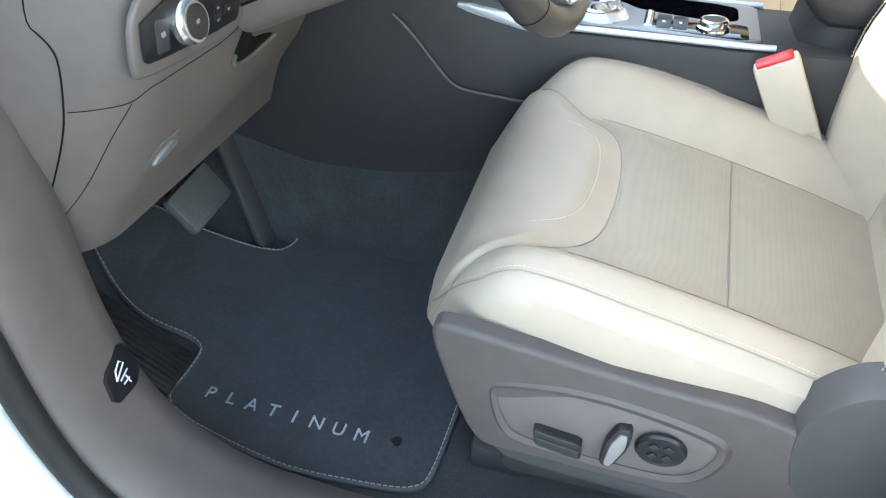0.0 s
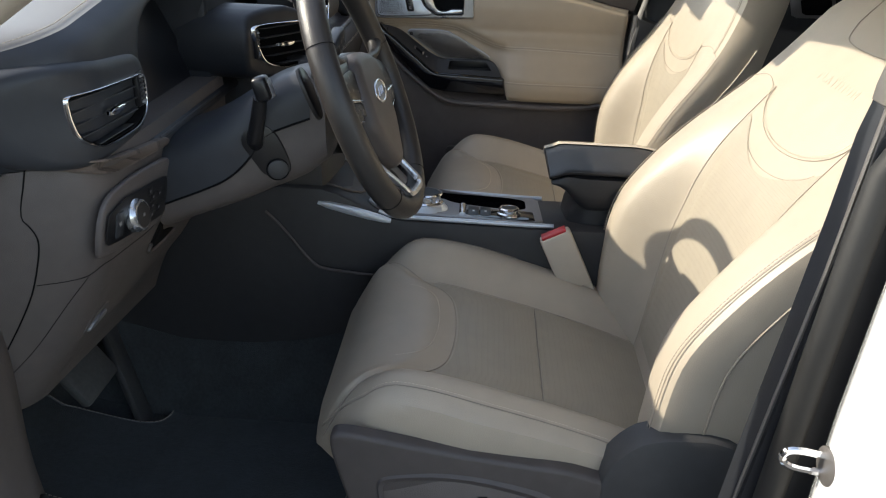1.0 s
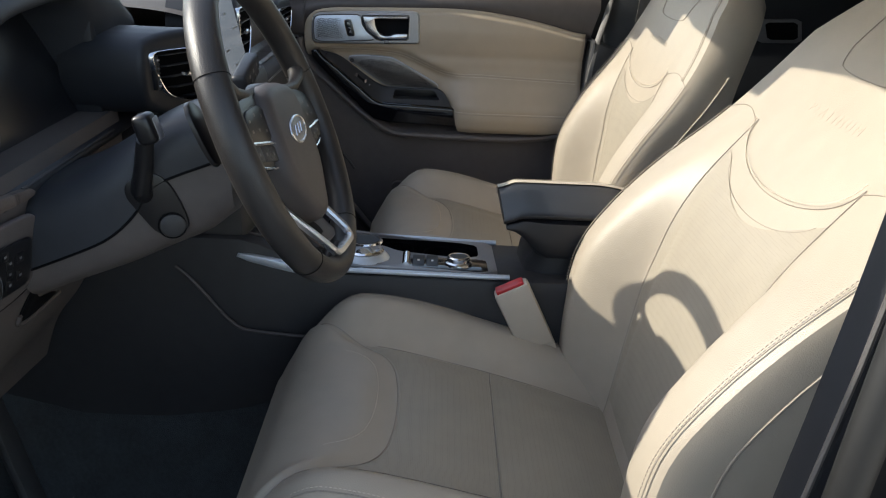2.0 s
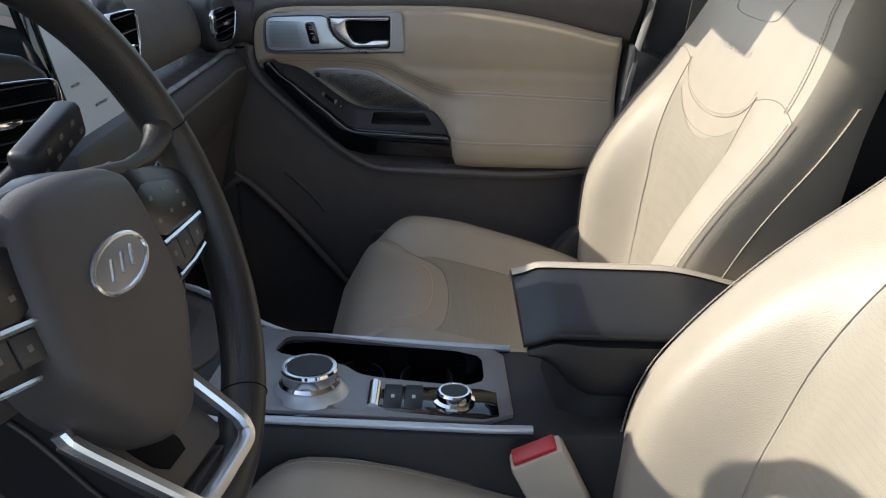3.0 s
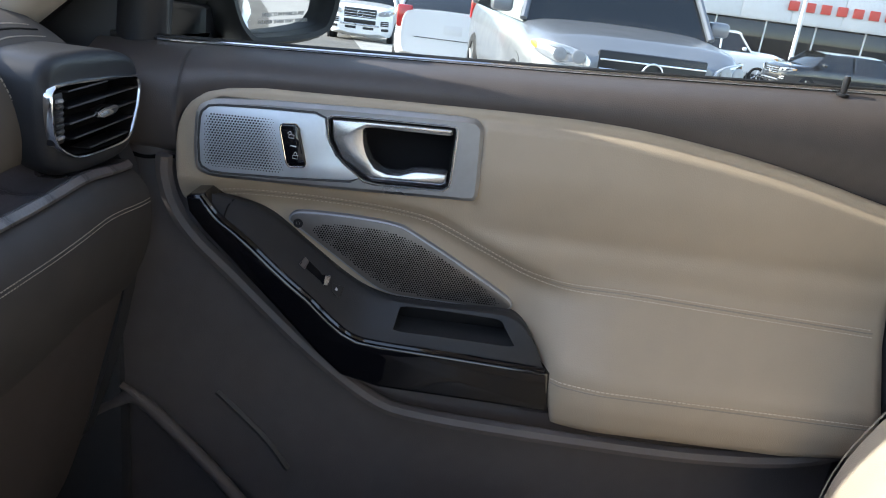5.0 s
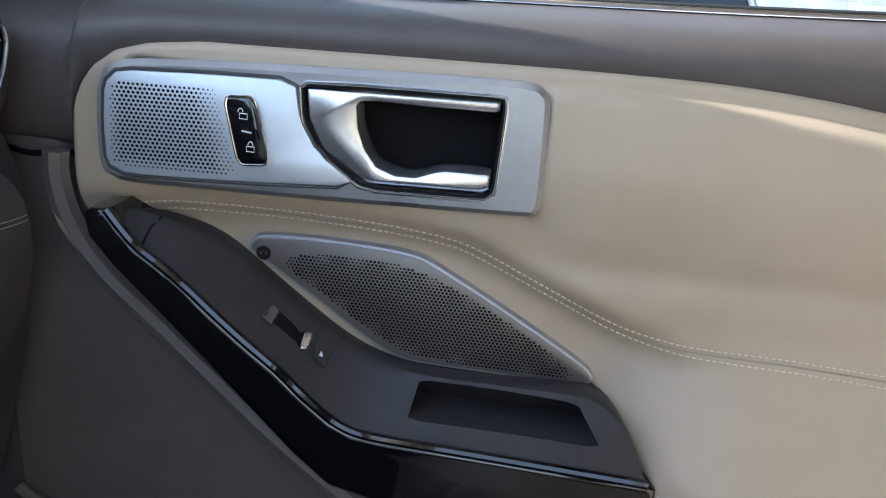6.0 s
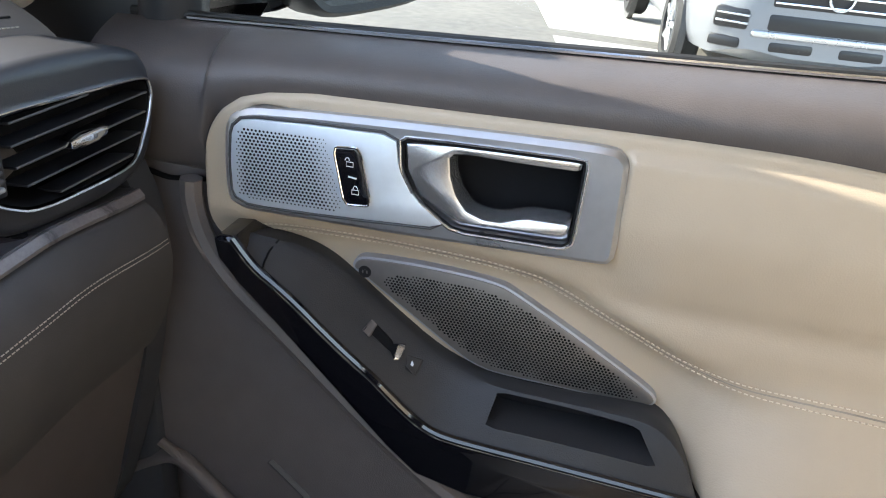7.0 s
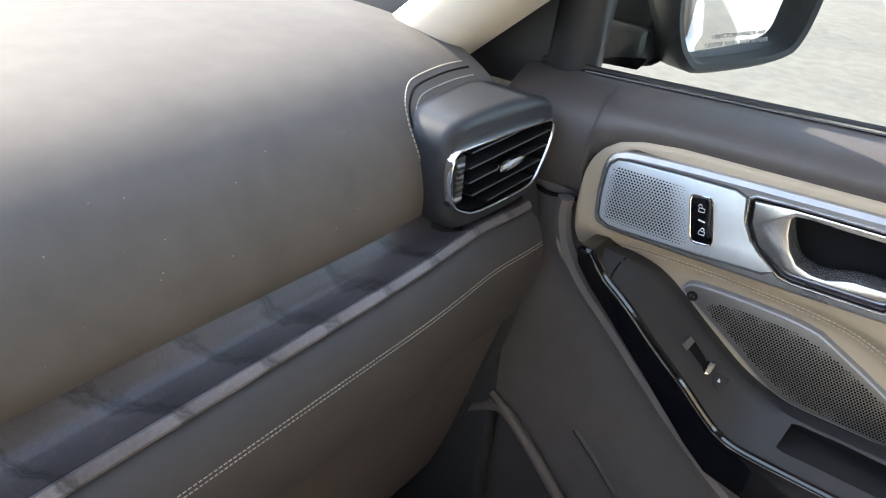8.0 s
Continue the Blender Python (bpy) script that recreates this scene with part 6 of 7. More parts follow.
    part("lower_trim", loft(bar, True, True), SATIN_CHROME, wheel, "satin silver lower spoke trim", angle=30)
    inner = [(-0.060, -0.086), (-0.034, -0.156), (0.058, -0.156), (0.050, -0.086)]
    part("lower_spoke", prism(chaikin(inner, 1, cut=0.1), lambda a, b, h: W(a, b, h - 0.036 + 0.026 * smooth(-0.09, -0.155, b)), 0.010, 0.003), BROWN, wheel, "dark lower spoke")
    part("spoke_hollow", prism(chaikin([(-0.040, -0.092), (-0.024, -0.140), (0.012, -0.140), (0.004, -0.092)], 1, cut=0.15), lambda a, b, h: W(a, b, h - 0.026 + 0.026 * smooth(-0.09, -0.155, b)), 0.0012, 0.0004), HOLE, wheel)
    part("lower_bridge", prism(chaikin([(-0.040, -0.160), (0.066, -0.160), (0.070, -0.178), (-0.050, -0.178)], 1), lambda a, b, h: W(a, b, h - 0.020), 0.022, 0.004), BROWN, wheel)
    # column shroud and stalks
    secs = [(0.030, 0.052, 1.192, 1.070), (0.050, 0.058, 1.196, 1.046), (0.080, 0.064, 1.190, 1.030), (0.115, 0.072, 1.176, 1.016), (0.150, 0.084, 1.152, 1.000), (0.190, 0.090, 1.125, 0.985), (0.230, 0.092, 1.105, 0.970), (0.275, 0.094, 1.09, 0.950)]

    def section(y, grow, t0, t1, n):
        w = soft_table(y, [(q[0], q[1]) for q in secs], 0.01) + grow
        zt = soft_table(y, [(q[0], q[2]) for q in secs], 0.01) + grow
        zb = soft_table(y, [(q[0], q[3]) for q in secs], 0.01) - grow
        ring = []
        for k in range(n):
            a = lerp(t0, t1, k / (n - 1))
            c, d = math.cos(a), math.sin(a)
            ring.append((C.x + w * math.copysign(abs(c) ** 0.55, c), y, (zt + zb) / 2 + (zt - zb) / 2 * math.copysign(abs(d) ** 0.6, d)))
        return ring

    ys = [0.030 + 0.245 * k / 24 for k in range(25)]
    full = [section(y, 0.0, 0, 2 * math.pi * 47 / 48, 48) for y in ys]
    sh = part("column_shroud", loft(full, True, True), TRIM_PLASTIC, wheel, "dark brown steering column shroud", angle=60)
    upper_rows = [section(y, 0.0025, lerp(0.05, -0.12, smooth(0.10, 0.18, y)), math.pi - lerp(0.05, -0.12, smooth(0.10, 0.18, y)), 33) for y in ys[2:]]
    part("column_cover", loft(upper_rows), SLATE, sh, "dark upper column cover", angle=60)
    part("cover_edge", tube([r[-1] for r in upper_rows], 0.0018, 6), HOLE, sh)
    part("back_cover", lathe([(0.0, -0.045), (0.060, -0.043), (0.074, -0.030), (0.078, -0.012), (0.070, -0.004), (0.0, -0.004)], W(0, -0.02, -0.030), -WN, 36), SATIN_BLACK, sh, "black cover behind the wheel")

    def side(y, z, h):
        return (C.x - soft_table(y, [(q[0], q[1]) for q in secs], 0.01) - 0.0005 - h, y, z)

    part("stalk_plate", prism(chaikin([(0.150, 1.110), (0.120, 1.128), (0.098, 1.118), (0.078, 1.066), (0.082, 1.050), (0.112, 1.046), (0.128, 1.070)], 2), side, 0.0035, 0.0015), SATIN_BLACK, sh, "black plate at the stalk")
    part("column_plug", lathe([(0.0, 0), (0.0145, 0), (0.0145, 0.002), (0.0130, 0.003), (0, 0.003)], side(0.097, 1.060, 0.003), (-1, -0.35, -0.1), 28), CHARCOAL, sh, "round plug on the shroud")
    part("plug_ring", tube([Vector(side(0.097, 1.060, 0.0045)) + Vector((-0.35, 1, 0)).normalized() * 0.0158 * math.cos(t) + Vector((0, 0, 1)) * 0.0158 * math.sin(t) for t in [2 * math.pi * k / 28 for k in range(28)]], 0.0010, 5, closed=True), HOLE, sh)
    stk = part("stalk", tube([side(0.128, 1.094, -0.01), side(0.124, 1.108, 0.010), (-0.472, 0.116, 1.140), (-0.482, 0.108, 1.170)], lambda t: 0.0125 - 0.003 * t, 14), SATIN_BLACK, wheel, "black indicator stalk")
    part("stalk_head", box((0.025, 0.022, 0.034), (-0.484, 0.104, 1.184), 0.007, Matrix.Rotation(radians(-16), 3, "X"), segments=3), SATIN_BLACK, stk, "black stalk end")
    part("stalk_strip", box((0.016, 0.006, 0.026), (-0.4800, 0.0945, 1.184), 0.0025, Matrix.Rotation(radians(-16), 3, "X")), SILVER_MID, stk, "silver strip on the stalk end")
    lean = Matrix.Rotation(radians(-13), 3, "Y")
    wst = part("wiper_stalk", tube([(-0.345, 0.075, 1.165), (-0.325, 0.055, 1.188), (-0.300, 0.046, 1.200)], 0.0085, 10), SATIN_BLACK, wheel, "black wiper stalk")
    part("stalk_end", box((0.082, 0.020, 0.030), (-0.283, 0.043, 1.206), 0.006, lean, segments=3), VENT_DARK, wst, "dark stalk end with pale marks")
    for k in range(7):
        part("stalk_mark", box((0.005, 0.0008, 0.004), tuple(Vector((-0.283, 0.0325, 1.206)) + lean @ Vector((-0.030 + 0.0098 * k, 0, 0.006 if k % 2 else -0.005))), 0, lean), GREY_METAL, wst)
    part("shift_paddle", prism(chaikin([(-0.165, 0.055), (-0.120, 0.050), (-0.115, -0.015), (-0.150, -0.02)], 2), lambda a, b, h: W(a, b, h - 0.045), 0.005, 0.002), SATIN_BLACK, wheel)
    part("shift_paddle", prism(chaikin([(0.165, 0.055), (0.120, 0.050), (0.115, -0.015), (0.150, -0.02)], 2), lambda a, b, h: W(a, b, h - 0.045), 0.005, 0.002), SATIN_BLACK, wheel)


steering_wheel()

# ---------------------------------------------------------------- centre console
console = thing("center_console", (-0.02, -0.25, 0.42), "dark center console with silver trim, rotary shifter and cup holders", "center console")


def K(x, y, h=0.0):
    """A place on the console's top, which falls slightly to the passenger."""
    return (x, y, 0.838 - 0.13 * (x + 0.02) + 0.06 * smooth(-0.05, 0.12, y) + h)


def console_body():
    xl = [(-0.62, -0.125), (-0.30, -0.135), (0.0, -0.125), (0.12, -0.135), (0.25, -0.14)]
    xr = [(-0.62, 0.085), (-0.30, 0.085), (0.0, 0.115), (0.12, 0.14), (0.25, 0.15)]
    rows = []
    for k in range(44):
        y = -0.62 + 1.36 * k / 43
        a, b = table(y, xl), table(y, xr)
        rows.append([(a - 0.01, y, 0.42), (a - 0.012, y, 0.70), (a - 0.006, y, K(a, y)[2] - 0.03), K(a, y, -0.008), K(a + 0.006, y, -0.004), K(b - 0.006, y, -0.004), K(b, y, -0.008), (b + 0.006, y, K(b, y)[2] - 0.03), (b + 0.012, y, 0.70), (b + 0.01, y, 0.42)])
    body = part("console_body", loft(rows), CONSOLE_SIDE, console, "charcoal console sides")
    # silver rails along both edges
    rail = [K(table(y, xl) + 0.004, y, 0.0) for y in [-0.343 + 0.338 * k / 24 for k in range(25)]]
    part("side_rail", tube(rail, 0.0048, 10), SILVER, console, "satin silver console rail")
    rail = [K(table(y, xr) - 0.004, y, 0.0) for y in [-0.335 + 0.45 * k / 24 for k in range(25)]]
    part("side_rail", tube(rail, 0.0048, 10), SILVER, console)
    part("carpet_edge", tube([(-0.152, y, z) for y, z in chaikin([(0.21, 0.86), (0.184, 0.836), (0.122, 0.752), (0.095, 0.742), (-0.05, 0.732), (-0.25, 0.72)], 3, False)], 0.003, 6), BROWN, console)
    knee = chaikin([(-0.03, 0.843), (0.03, 0.853), (0.113, 0.874), (0.108, 0.886), (0.03, 0.869), (-0.03, 0.853)], 1)
    part("console_blade", prism(knee, lambda a, b, h: (-0.142 - h + 0.01, a, b), 0.012, 0.003), SILVER, console, "silver blade at the console front")
    top = [(-0.118, -0.325), (0.075, -0.325), (0.085, -0.20), (0.105, 0.02), (-0.112, 0.02)]
    tp = part("console_top", prism(chaikin(top, 1, cut=0.1), lambda a, b, h: K(a, b, h - 0.004), 0.006, 0.002), SILVER_DARK, console, "satin pewter console top")
    cup = chaikin([(-0.034, -0.296), (0.064, -0.296), (0.086, -0.04), (0.018, -0.03), (0.0, -0.12), (-0.030, -0.15)], 2, cut=0.15)
    carve(tp, prism(cup, lambda a, b, h: K(a, b, h - 0.03), 0.06, 0.0005))
    carve(body, prism(offset(cup, -0.001), lambda a, b, h: K(a, b, h - 0.09), 0.12, 0.0005))
    rows = [[K(a, b, 0.0015) for a, b in cup], [K(a, b, -0.07) for a, b in offset(cup, 0.004)], [K(a, b, -0.075) for a, b in offset(cup, 0.02)]]
    bm = loft(rows, True)
    bm.verts.ensure_lookup_table()
    bm.faces.new(bm.verts[-len(cup):])
    part("cup_holder", bm, GLOSS_BLACK, console, "deep black cup holder tray")
    for y in (-0.135, -0.225):
        part("cup_ring", lathe([(0.033, -0.062), (0.035, -0.03), (0.033, -0.03), (0.031, -0.062)], (0.045, y, K(0.045, y)[2]), (0, 0, 1), 28), SATIN_BLACK, console)
    pan = chaikin([(-0.114, -0.308), (-0.046, -0.308), (-0.043, -0.158), (-0.074, -0.150), (-0.104, -0.165)], 1, cut=0.12)
    sp = part("switch_plate", prism(pan, lambda a, b, h: K(a, b, h + 0.001), 0.004, 0.0015), GLOSS_BLACK, console, "gloss black switch plate")
    part("drive_dial", lathe([(0.0, 0), (0.024, 0), (0.024, 0.005), (0.020, 0.007), (0.020, 0.014), (0.018, 0.016), (0.0155, 0.016), (0.015, 0.0145), (0, 0.0145)], K(-0.080, -0.258, 0.004), (0.1, 0, 1)), CHROME, sp, "chrome drive mode dial")
    part("dial_face", lathe([(0, 0), (0.0155, 0), (0.0155, 0.002), (0, 0.002)], K(-0.080 + 0.0015, -0.258, 0.0175), (0.1, 0, 1)), SATIN_BLACK, sp)
    for y in (-0.188, -0.212):
        part("console_button", box((0.050, 0.021, 0.006), K(-0.076, y, 0.005), 0.0015), SATIN_BLACK, sp)
        part("button_mark", box((0.006, 0.004, 0.0006), K(-0.076, y, 0.0085), 0), WHITE_PRINT, sp)
    part("brake_toggle", lathe([(0.0, -0.025), (0.008, -0.024), (0.008, 0.024), (0.0, 0.025)], K(-0.074, -0.166, 0.006), (1, 0, 0), 14), CHROME, sp, "chrome toggle")
    sh = part("shift_base", lathe([(0.047, 0), (0.046, 0.004), (0.040, 0.012), (0.036, 0.016)], K(-0.068, -0.092, 0.002), (0.1, 0, 1), 40), SILVER, console, "silver shifter base")
    part("shift_dial", lathe([(0.0, 0), (0.034, 0), (0.035, 0.005), (0.031, 0.008), (0.031, 0.018), (0.0325, 0.021), (0.031, 0.024), (0.027, 0.024), (0.026, 0.0225), (0, 0.0225)], K(-0.068 + 0.001, -0.092, 0.016), (0.1, 0, 1), 40), CHROME, sh, "chrome rotary gear selector")
    part("dial_face", lathe([(0, 0), (0.0255, 0), (0.0255, 0.002), (0, 0.002)], K(-0.068 + 0.004, -0.092, 0.0385), (0.1, 0, 1), 32), SATIN_BLACK, sh)
    part("front_tray", prism(chaikin([(-0.10, 0.03), (0.10, 0.03), (0.11, 0.16), (-0.10, 0.16)], 2), lambda a, b, h: K(a, b, h - 0.003), 0.004, 0.001), BROWN, console)
    # armrest lid: deep driver side, stitched pale band on the passenger side
    def lid_top(t):
        return 0.960 - 0.034 * smooth(0.50, 1.05, t) - 0.012 * smooth(0.10, 0.0, t)

    rows = []
    for k in range(25):
        t = k / 24
        y = lerp(-0.330, -0.68, t)
        zt = lid_top(t)
        zb = zt - 0.015
        w0, w1 = -0.100, 0.078
        ring = chaikin([(w0 + 0.004, zb), (w0 - 0.001, lerp(zb, zt, 0.5)), (w0 + 0.002, zt - 0.003), (w0 + 0.030, zt - 0.001), ((w0 + w1) / 2, zt), (w1 - 0.02, zt + 0.001), (w1 + 0.004, zt - 0.012), (w1, zb)], 2)
        rows.append([(a, y, b) for a, b in ring])
    lid = part("armrest_lid", loft(rows, True, True), DARK_VINYL, console, "dark slate padded armrest lid")
    band = []
    for k in range(25):
        t = k / 24
        y = lerp(-0.328, -0.68, t)
        zt = lid_top(t) + 0.001
        band.append([(0.052, y, zt + 0.0005), (0.062, y, zt + 0.0018), (0.074, y, zt - 0.002), (0.0835, y, zt - 0.012), (0.0835, y, zt - 0.024)])
    part("lid_band", loft(band), CREAM_PLASTIC, lid, "stitched light edge band")
    part("lid_stitch", stitches([(r[1][0] + 0.005, r[1][1], r[1][2] - 0.0006) for r in band], 0.004, 0.002, 0.0006), THREAD, lid)
    # padded belly below the lid, then the storage box
    rows = []
    for k in range(25):
        t = k / 24
        y = lerp(-0.335, -0.68, t)
        z1 = lid_top(t) - 0.013
        z0 = 0.866 + (z1 - 0.875) * (1 - smooth(-0.02, 0.22, t))
        ring = chaikin([(-0.094, z0), (-0.103, lerp(z0, z1, 0.35)), (-0.1005, lerp(z0, z1, 0.75)), (-0.098, z1), (0.076, z1), (0.080, lerp(z0, z1, 0.5)), (0.070, z0)], 2)
        rows.append([(a, y, b) for a, b in ring])
    part("armrest_belly", loft(rows, True, True), DARK_VINYL, console, "dark padded lower half of the armrest", angle=60)
    rows = []
    for z, i, f in ((0.905, 0.012, -0.400), (0.880, 0.010, -0.392), (0.855, 0.008, -0.376), (0.800, 0.006, -0.368), (0.62, 0.006, -0.362), (0.42, 0.0, -0.36)):
        rows.append([(a, b, z) for a, b in chaikin([(-0.100 + i, f), (0.078 - i, f), (0.078 - i, -0.66), (-0.100 + i, -0.66)], 2, cut=0.12)])
    part("armrest_box", loft(rows, True, True), BLACK_TRIM, console, "dark storage box under the armrest", angle=60)


console_body()

# ---------------------------------------------------------------- belt buckle, pedals, mats
bk = thing("belt_buckle", (-0.15, -0.37, 0.72), "cream seat belt buckle with red button beside the driver seat", "belt buckle")
up = Vector((-0.02, 0.50, 1)).normalized()
rot = up.to_track_quat("Z", "X").to_matrix()
part("buckle_body", box((0.060, 0.030, 0.120), (-0.165, -0.368, 0.800), 0.006, rot), CREAM_PLASTIC, bk, "cream buckle body")
part("release_button", box((0.048, 0.022, 0.006), (-0.1662, -0.3400, 0.8545), 0.002, rot), RED, bk, "red release button")
part("buckle_strap", box((0.050, 0.014, 0.14), (-0.164, -0.428, 0.69), 0.004, rot), CREAM_PLASTIC, bk)

ped = thing("brake_pedal", (-0.37, 0.55, 0.45), "dark rubber brake pedal below the knee panel", "pedal")
part("pad", box((0.120, 0.022, 0.075), (-0.345, 0.505, 0.595), 0.010, Matrix.Rotation(radians(-35), 3, "X")), PEDAL_RUBBER, ped, "ribbed rubber pad")
part("lever", tube([(-0.365, 0.53, 0.58), (-0.36, 0.60, 0.70), (-0.36, 0.62, 0.9)], 0.010, 8), SATIN_BLACK, ped)
gas = thing("accelerator_pedal", (-0.22, 0.46, 0.39), "long black accelerator pedal hinged at the floor", "pedal")
part("pad", box((0.046, 0.018, 0.28), (-0.195, 0.520, 0.510), 0.006, Matrix.Rotation(radians(-22), 3, "X") @ Matrix.Rotation(radians(14), 3, "Y")), CHARCOAL, gas)

def floor_z(y):
    """The floor pan's height along the car."""
    return table(y, [(-1.6, 0.42), (-0.55, 0.38), (0.40, 0.38), (0.62, 0.44), (0.80, 0.64)])


mat_thing = thing("floor_mat", (-0.38, 0.2, 0.385), "dark carpet floor mat with pale stitched edge and word", "floor mat")
m_out = chaikin([(-0.622, 0.440), (-0.600, 0.458), (-0.560, 0.453), (-0.505, 0.453), (-0.490, 0.475), (-0.489, 0.564), (-0.455, 0.640), (-0.420, 0.690), (-0.300, 0.690), (-0.262, 0.640), (-0.257, 0.490), (-0.240, 0.440), (-0.205, 0.425), (-0.140, 0.432), (-0.112, 0.420), (-0.110, 0.328), (-0.122, 0.240), (-0.118, 0.100), (-0.30, 0.018), (-0.484, 0.018), (-0.600, 0.020), (-0.641, 0.026), (-0.657, 0.060), (-0.667, 0.216), (-0.652, 0.314)], 2, cut=0.2)
mb = bmesh.new()
mb.faces.new([mb.verts.new((a, b, 0)) for a, b in m_out])
for y in (0.40, 0.51, 0.62):
    bmesh.ops.bisect_plane(mb, geom=mb.verts[:] + mb.edges[:] + mb.faces[:], plane_co=(0, y, 0), plane_no=(0, 1, 0))
low = bmesh.ops.extrude_face_region(mb, geom=mb.faces[:])
low = {v for v in low["geom"] if isinstance(v, bmesh.types.BMVert)}
for v in mb.verts:
    v.co.z = floor_z(v.co.y) + (0.015 if v in low else 0.004)
mt = part("mat", mb, MAT_CARPET, mat_thing)
part("mat_edge", tube([(a, b, floor_z(b) + 0.013) for a, b in m_out], 0.0036, 6, closed=True), EDGE_TAPE, mat_thing)
part("mat_stitch", stitches([(a, b, floor_z(b) + 0.0175) for a, b in offset(m_out, 0.0015)], 0.006, 0.003, 0.0009), THREAD_GREY, mat_thing)
for k, ch in enumerate("PLATINUM"):
    words(ch, 0.031, Matrix.Translation((-0.574 - 0.0018 * k, 0.402 - 0.0372 * k, 0.3965)) @ Matrix.Rotation(radians(-90), 4, "Z"), SILVER, mat_thing, "letter", 0.001)
part("mat_eyelet", lathe([(0.003, 0), (0.0075, 0), (0.0075, 0.003), (0.003, 0.003)], (-0.581, 0.088, 0.3945), (0, 0, 1), 20), SATIN_BLACK, mat_thing, "dark round eyelet")

# ---------------------------------------------------------------- driver sill
sill = thing("door_sill", (-0.80, 0.0, 0.35), "brown plastic door sill trim with scuff plate", "sill", kind="structure")


def sill_trim():
    path = chaikin([(-0.80, -0.60, 0.415), (-0.80, -0.20, 0.415), (-0.80, 0.14, 0.425), (-0.80, 0.27, 0.445), (-0.80, 0.37, 0.53), (-0.80, 0.405, 0.68), (-0.80, 0.395, 0.88), (-0.80, 0.41, 1.15)], 3, False)
    rows = []
    for i, (x, y, z) in enumerate(path):
        a = Vector(path[max(0, i - 1)])
        b = Vector(path[min(len(path) - 1, i + 1)])
        d = (b - a).normalized()
        n = Vector((0, -d.z, d.y))
        prof = [(-0.050, 0.0), (-0.046, 0.030), (-0.030, 0.042), (0.02, 0.030), (0.07, 0.018), (0.105, 0.004), (0.112, -0.02), (0.115, -0.08)]
        rows.append([(x + u, y + n.y * v, z + n.z * v) for u, v in prof])
    part("sill_trim", loft(rows), TRIM_PLASTIC, sill, "brown plastic sill trim", angle=60)
    rows = []
    for i, (x, y, z) in enumerate(path):
        a = Vector(path[max(0, i - 1)])
        b = Vector(path[min(len(path) - 1, i + 1)])
        d = (b - a).normalized()
        n = Vector((0, -d.z, d.y))
        rows.append((x - 0.058, y + n.y * 0.030, z + n.z * 0.030))
    part("door_seal", tube(rows, 0.016, 10), RUBBER, sill, "black rubber door seal")
    rows = []
    for i, (x, y, z) in enumerate(path):
        a = Vector(path[max(0, i - 1)])
        b = Vector(path[min(len(path) - 1, i + 1)])
        d = (b - a).normalized()
        n = Vector((0, -d.z, d.y))
        prof = [(-0.055, 0.012), (-0.09, 0.020), (-0.13, 0.010), (-0.165, -0.02), (-0.18, -0.07), (-0.18, -0.2)]
        rows.append([(x + u, y + n.y * v, z + n.z * v) for u, v in prof])
    part("painted_sill", loft(rows), WHITE_PAINT, sill, "white painted sill", angle=60)
    part("scuff_plate", box((0.060, 0.42, 0.004), (-0.775, -0.12, 0.4445), 0.0015), SILVER, sill, "silver scuff plate")
    fo = chaikin([(-0.762, 0.660), (-0.705, 0.662), (-0.694, 0.612), (-0.718, 0.600), (-0.770, 0.622)], 1, cut=0.15)

    def on_trim(a, b, h):
        return (a, 0.375 + (0.30 * (a + 0.733) + 0.15 * (b - 0.636)) / 0.94 - h, b)

    fr = part("foot_switch", prism(fo, lambda a, b, h: on_trim(a, b, h - 0.004), 0.008, 0.002), SATIN_BLACK, sill, "black panel with a white car mark")
    for line in ([(-0.748, 0.640), (-0.742, 0.650), (-0.728, 0.652), (-0.722, 0.643), (-0.748, 0.640)], [(-0.742, 0.634), (-0.722, 0.632)], [(-0.740, 0.626), (-0.726, 0.622)], [(-0.730, 0.630), (-0.728, 0.616)]):
        part("switch_mark", tube([on_trim(a, b, 0.0045) for a, b in line], 0.0013, 5), WHITE_PRINT, fr)
    dp = part("dead_pedal", box((0.085, 0.02, 0.30), (-0.565, 0.575, 0.50), 0.006, Matrix.Rotation(radians(-52), 3, "X")), RUBBER, sill, "ribbed black footrest")
    for k in range(9):
        part("rib", box((0.003, 0.006, 0.28), (-0.600 + 0.009 * k, 0.566, 0.509), 0.001, Matrix.Rotation(radians(-52), 3, "X")), SATIN_BLACK, dp)


sill_trim()
# centre post trim, belt pillar and striker at the driver's seat back
part("post_trim", prism(chaikin([(-0.470, 0.44), (-0.500, 0.816), (-0.532, 1.118), (-0.545, 1.286), (-0.592, 1.42), (-0.73, 1.62), (-0.81, 1.62), (-0.68, 1.30), (-0.63, 1.10), (-0.60, 0.44)], 1), lambda a, b, h: (-0.77 - h, a, b), 0.045, 0.010), VENT_DARK, car, "dark centre post trim")
part("post_trim_edge", tube([(-0.812, y + 0.003, z) for y, z in ((-0.470, 0.44), (-0.500, 0.816), (-0.532, 1.118), (-0.545, 1.286))], 0.0025, 6), GREY_METAL, car)
part("post_trim_upper", prism(chaikin([(-0.530, 1.285), (-0.548, 1.275), (-0.575, 1.42), (-0.70, 1.62), (-0.68, 1.62), (-0.555, 1.42)], 1, cut=0.1), lambda a, b, h: (-0.80 - h, a, b), 0.03, 0.006), GREY_METAL, car, "pale grey upper post trim")
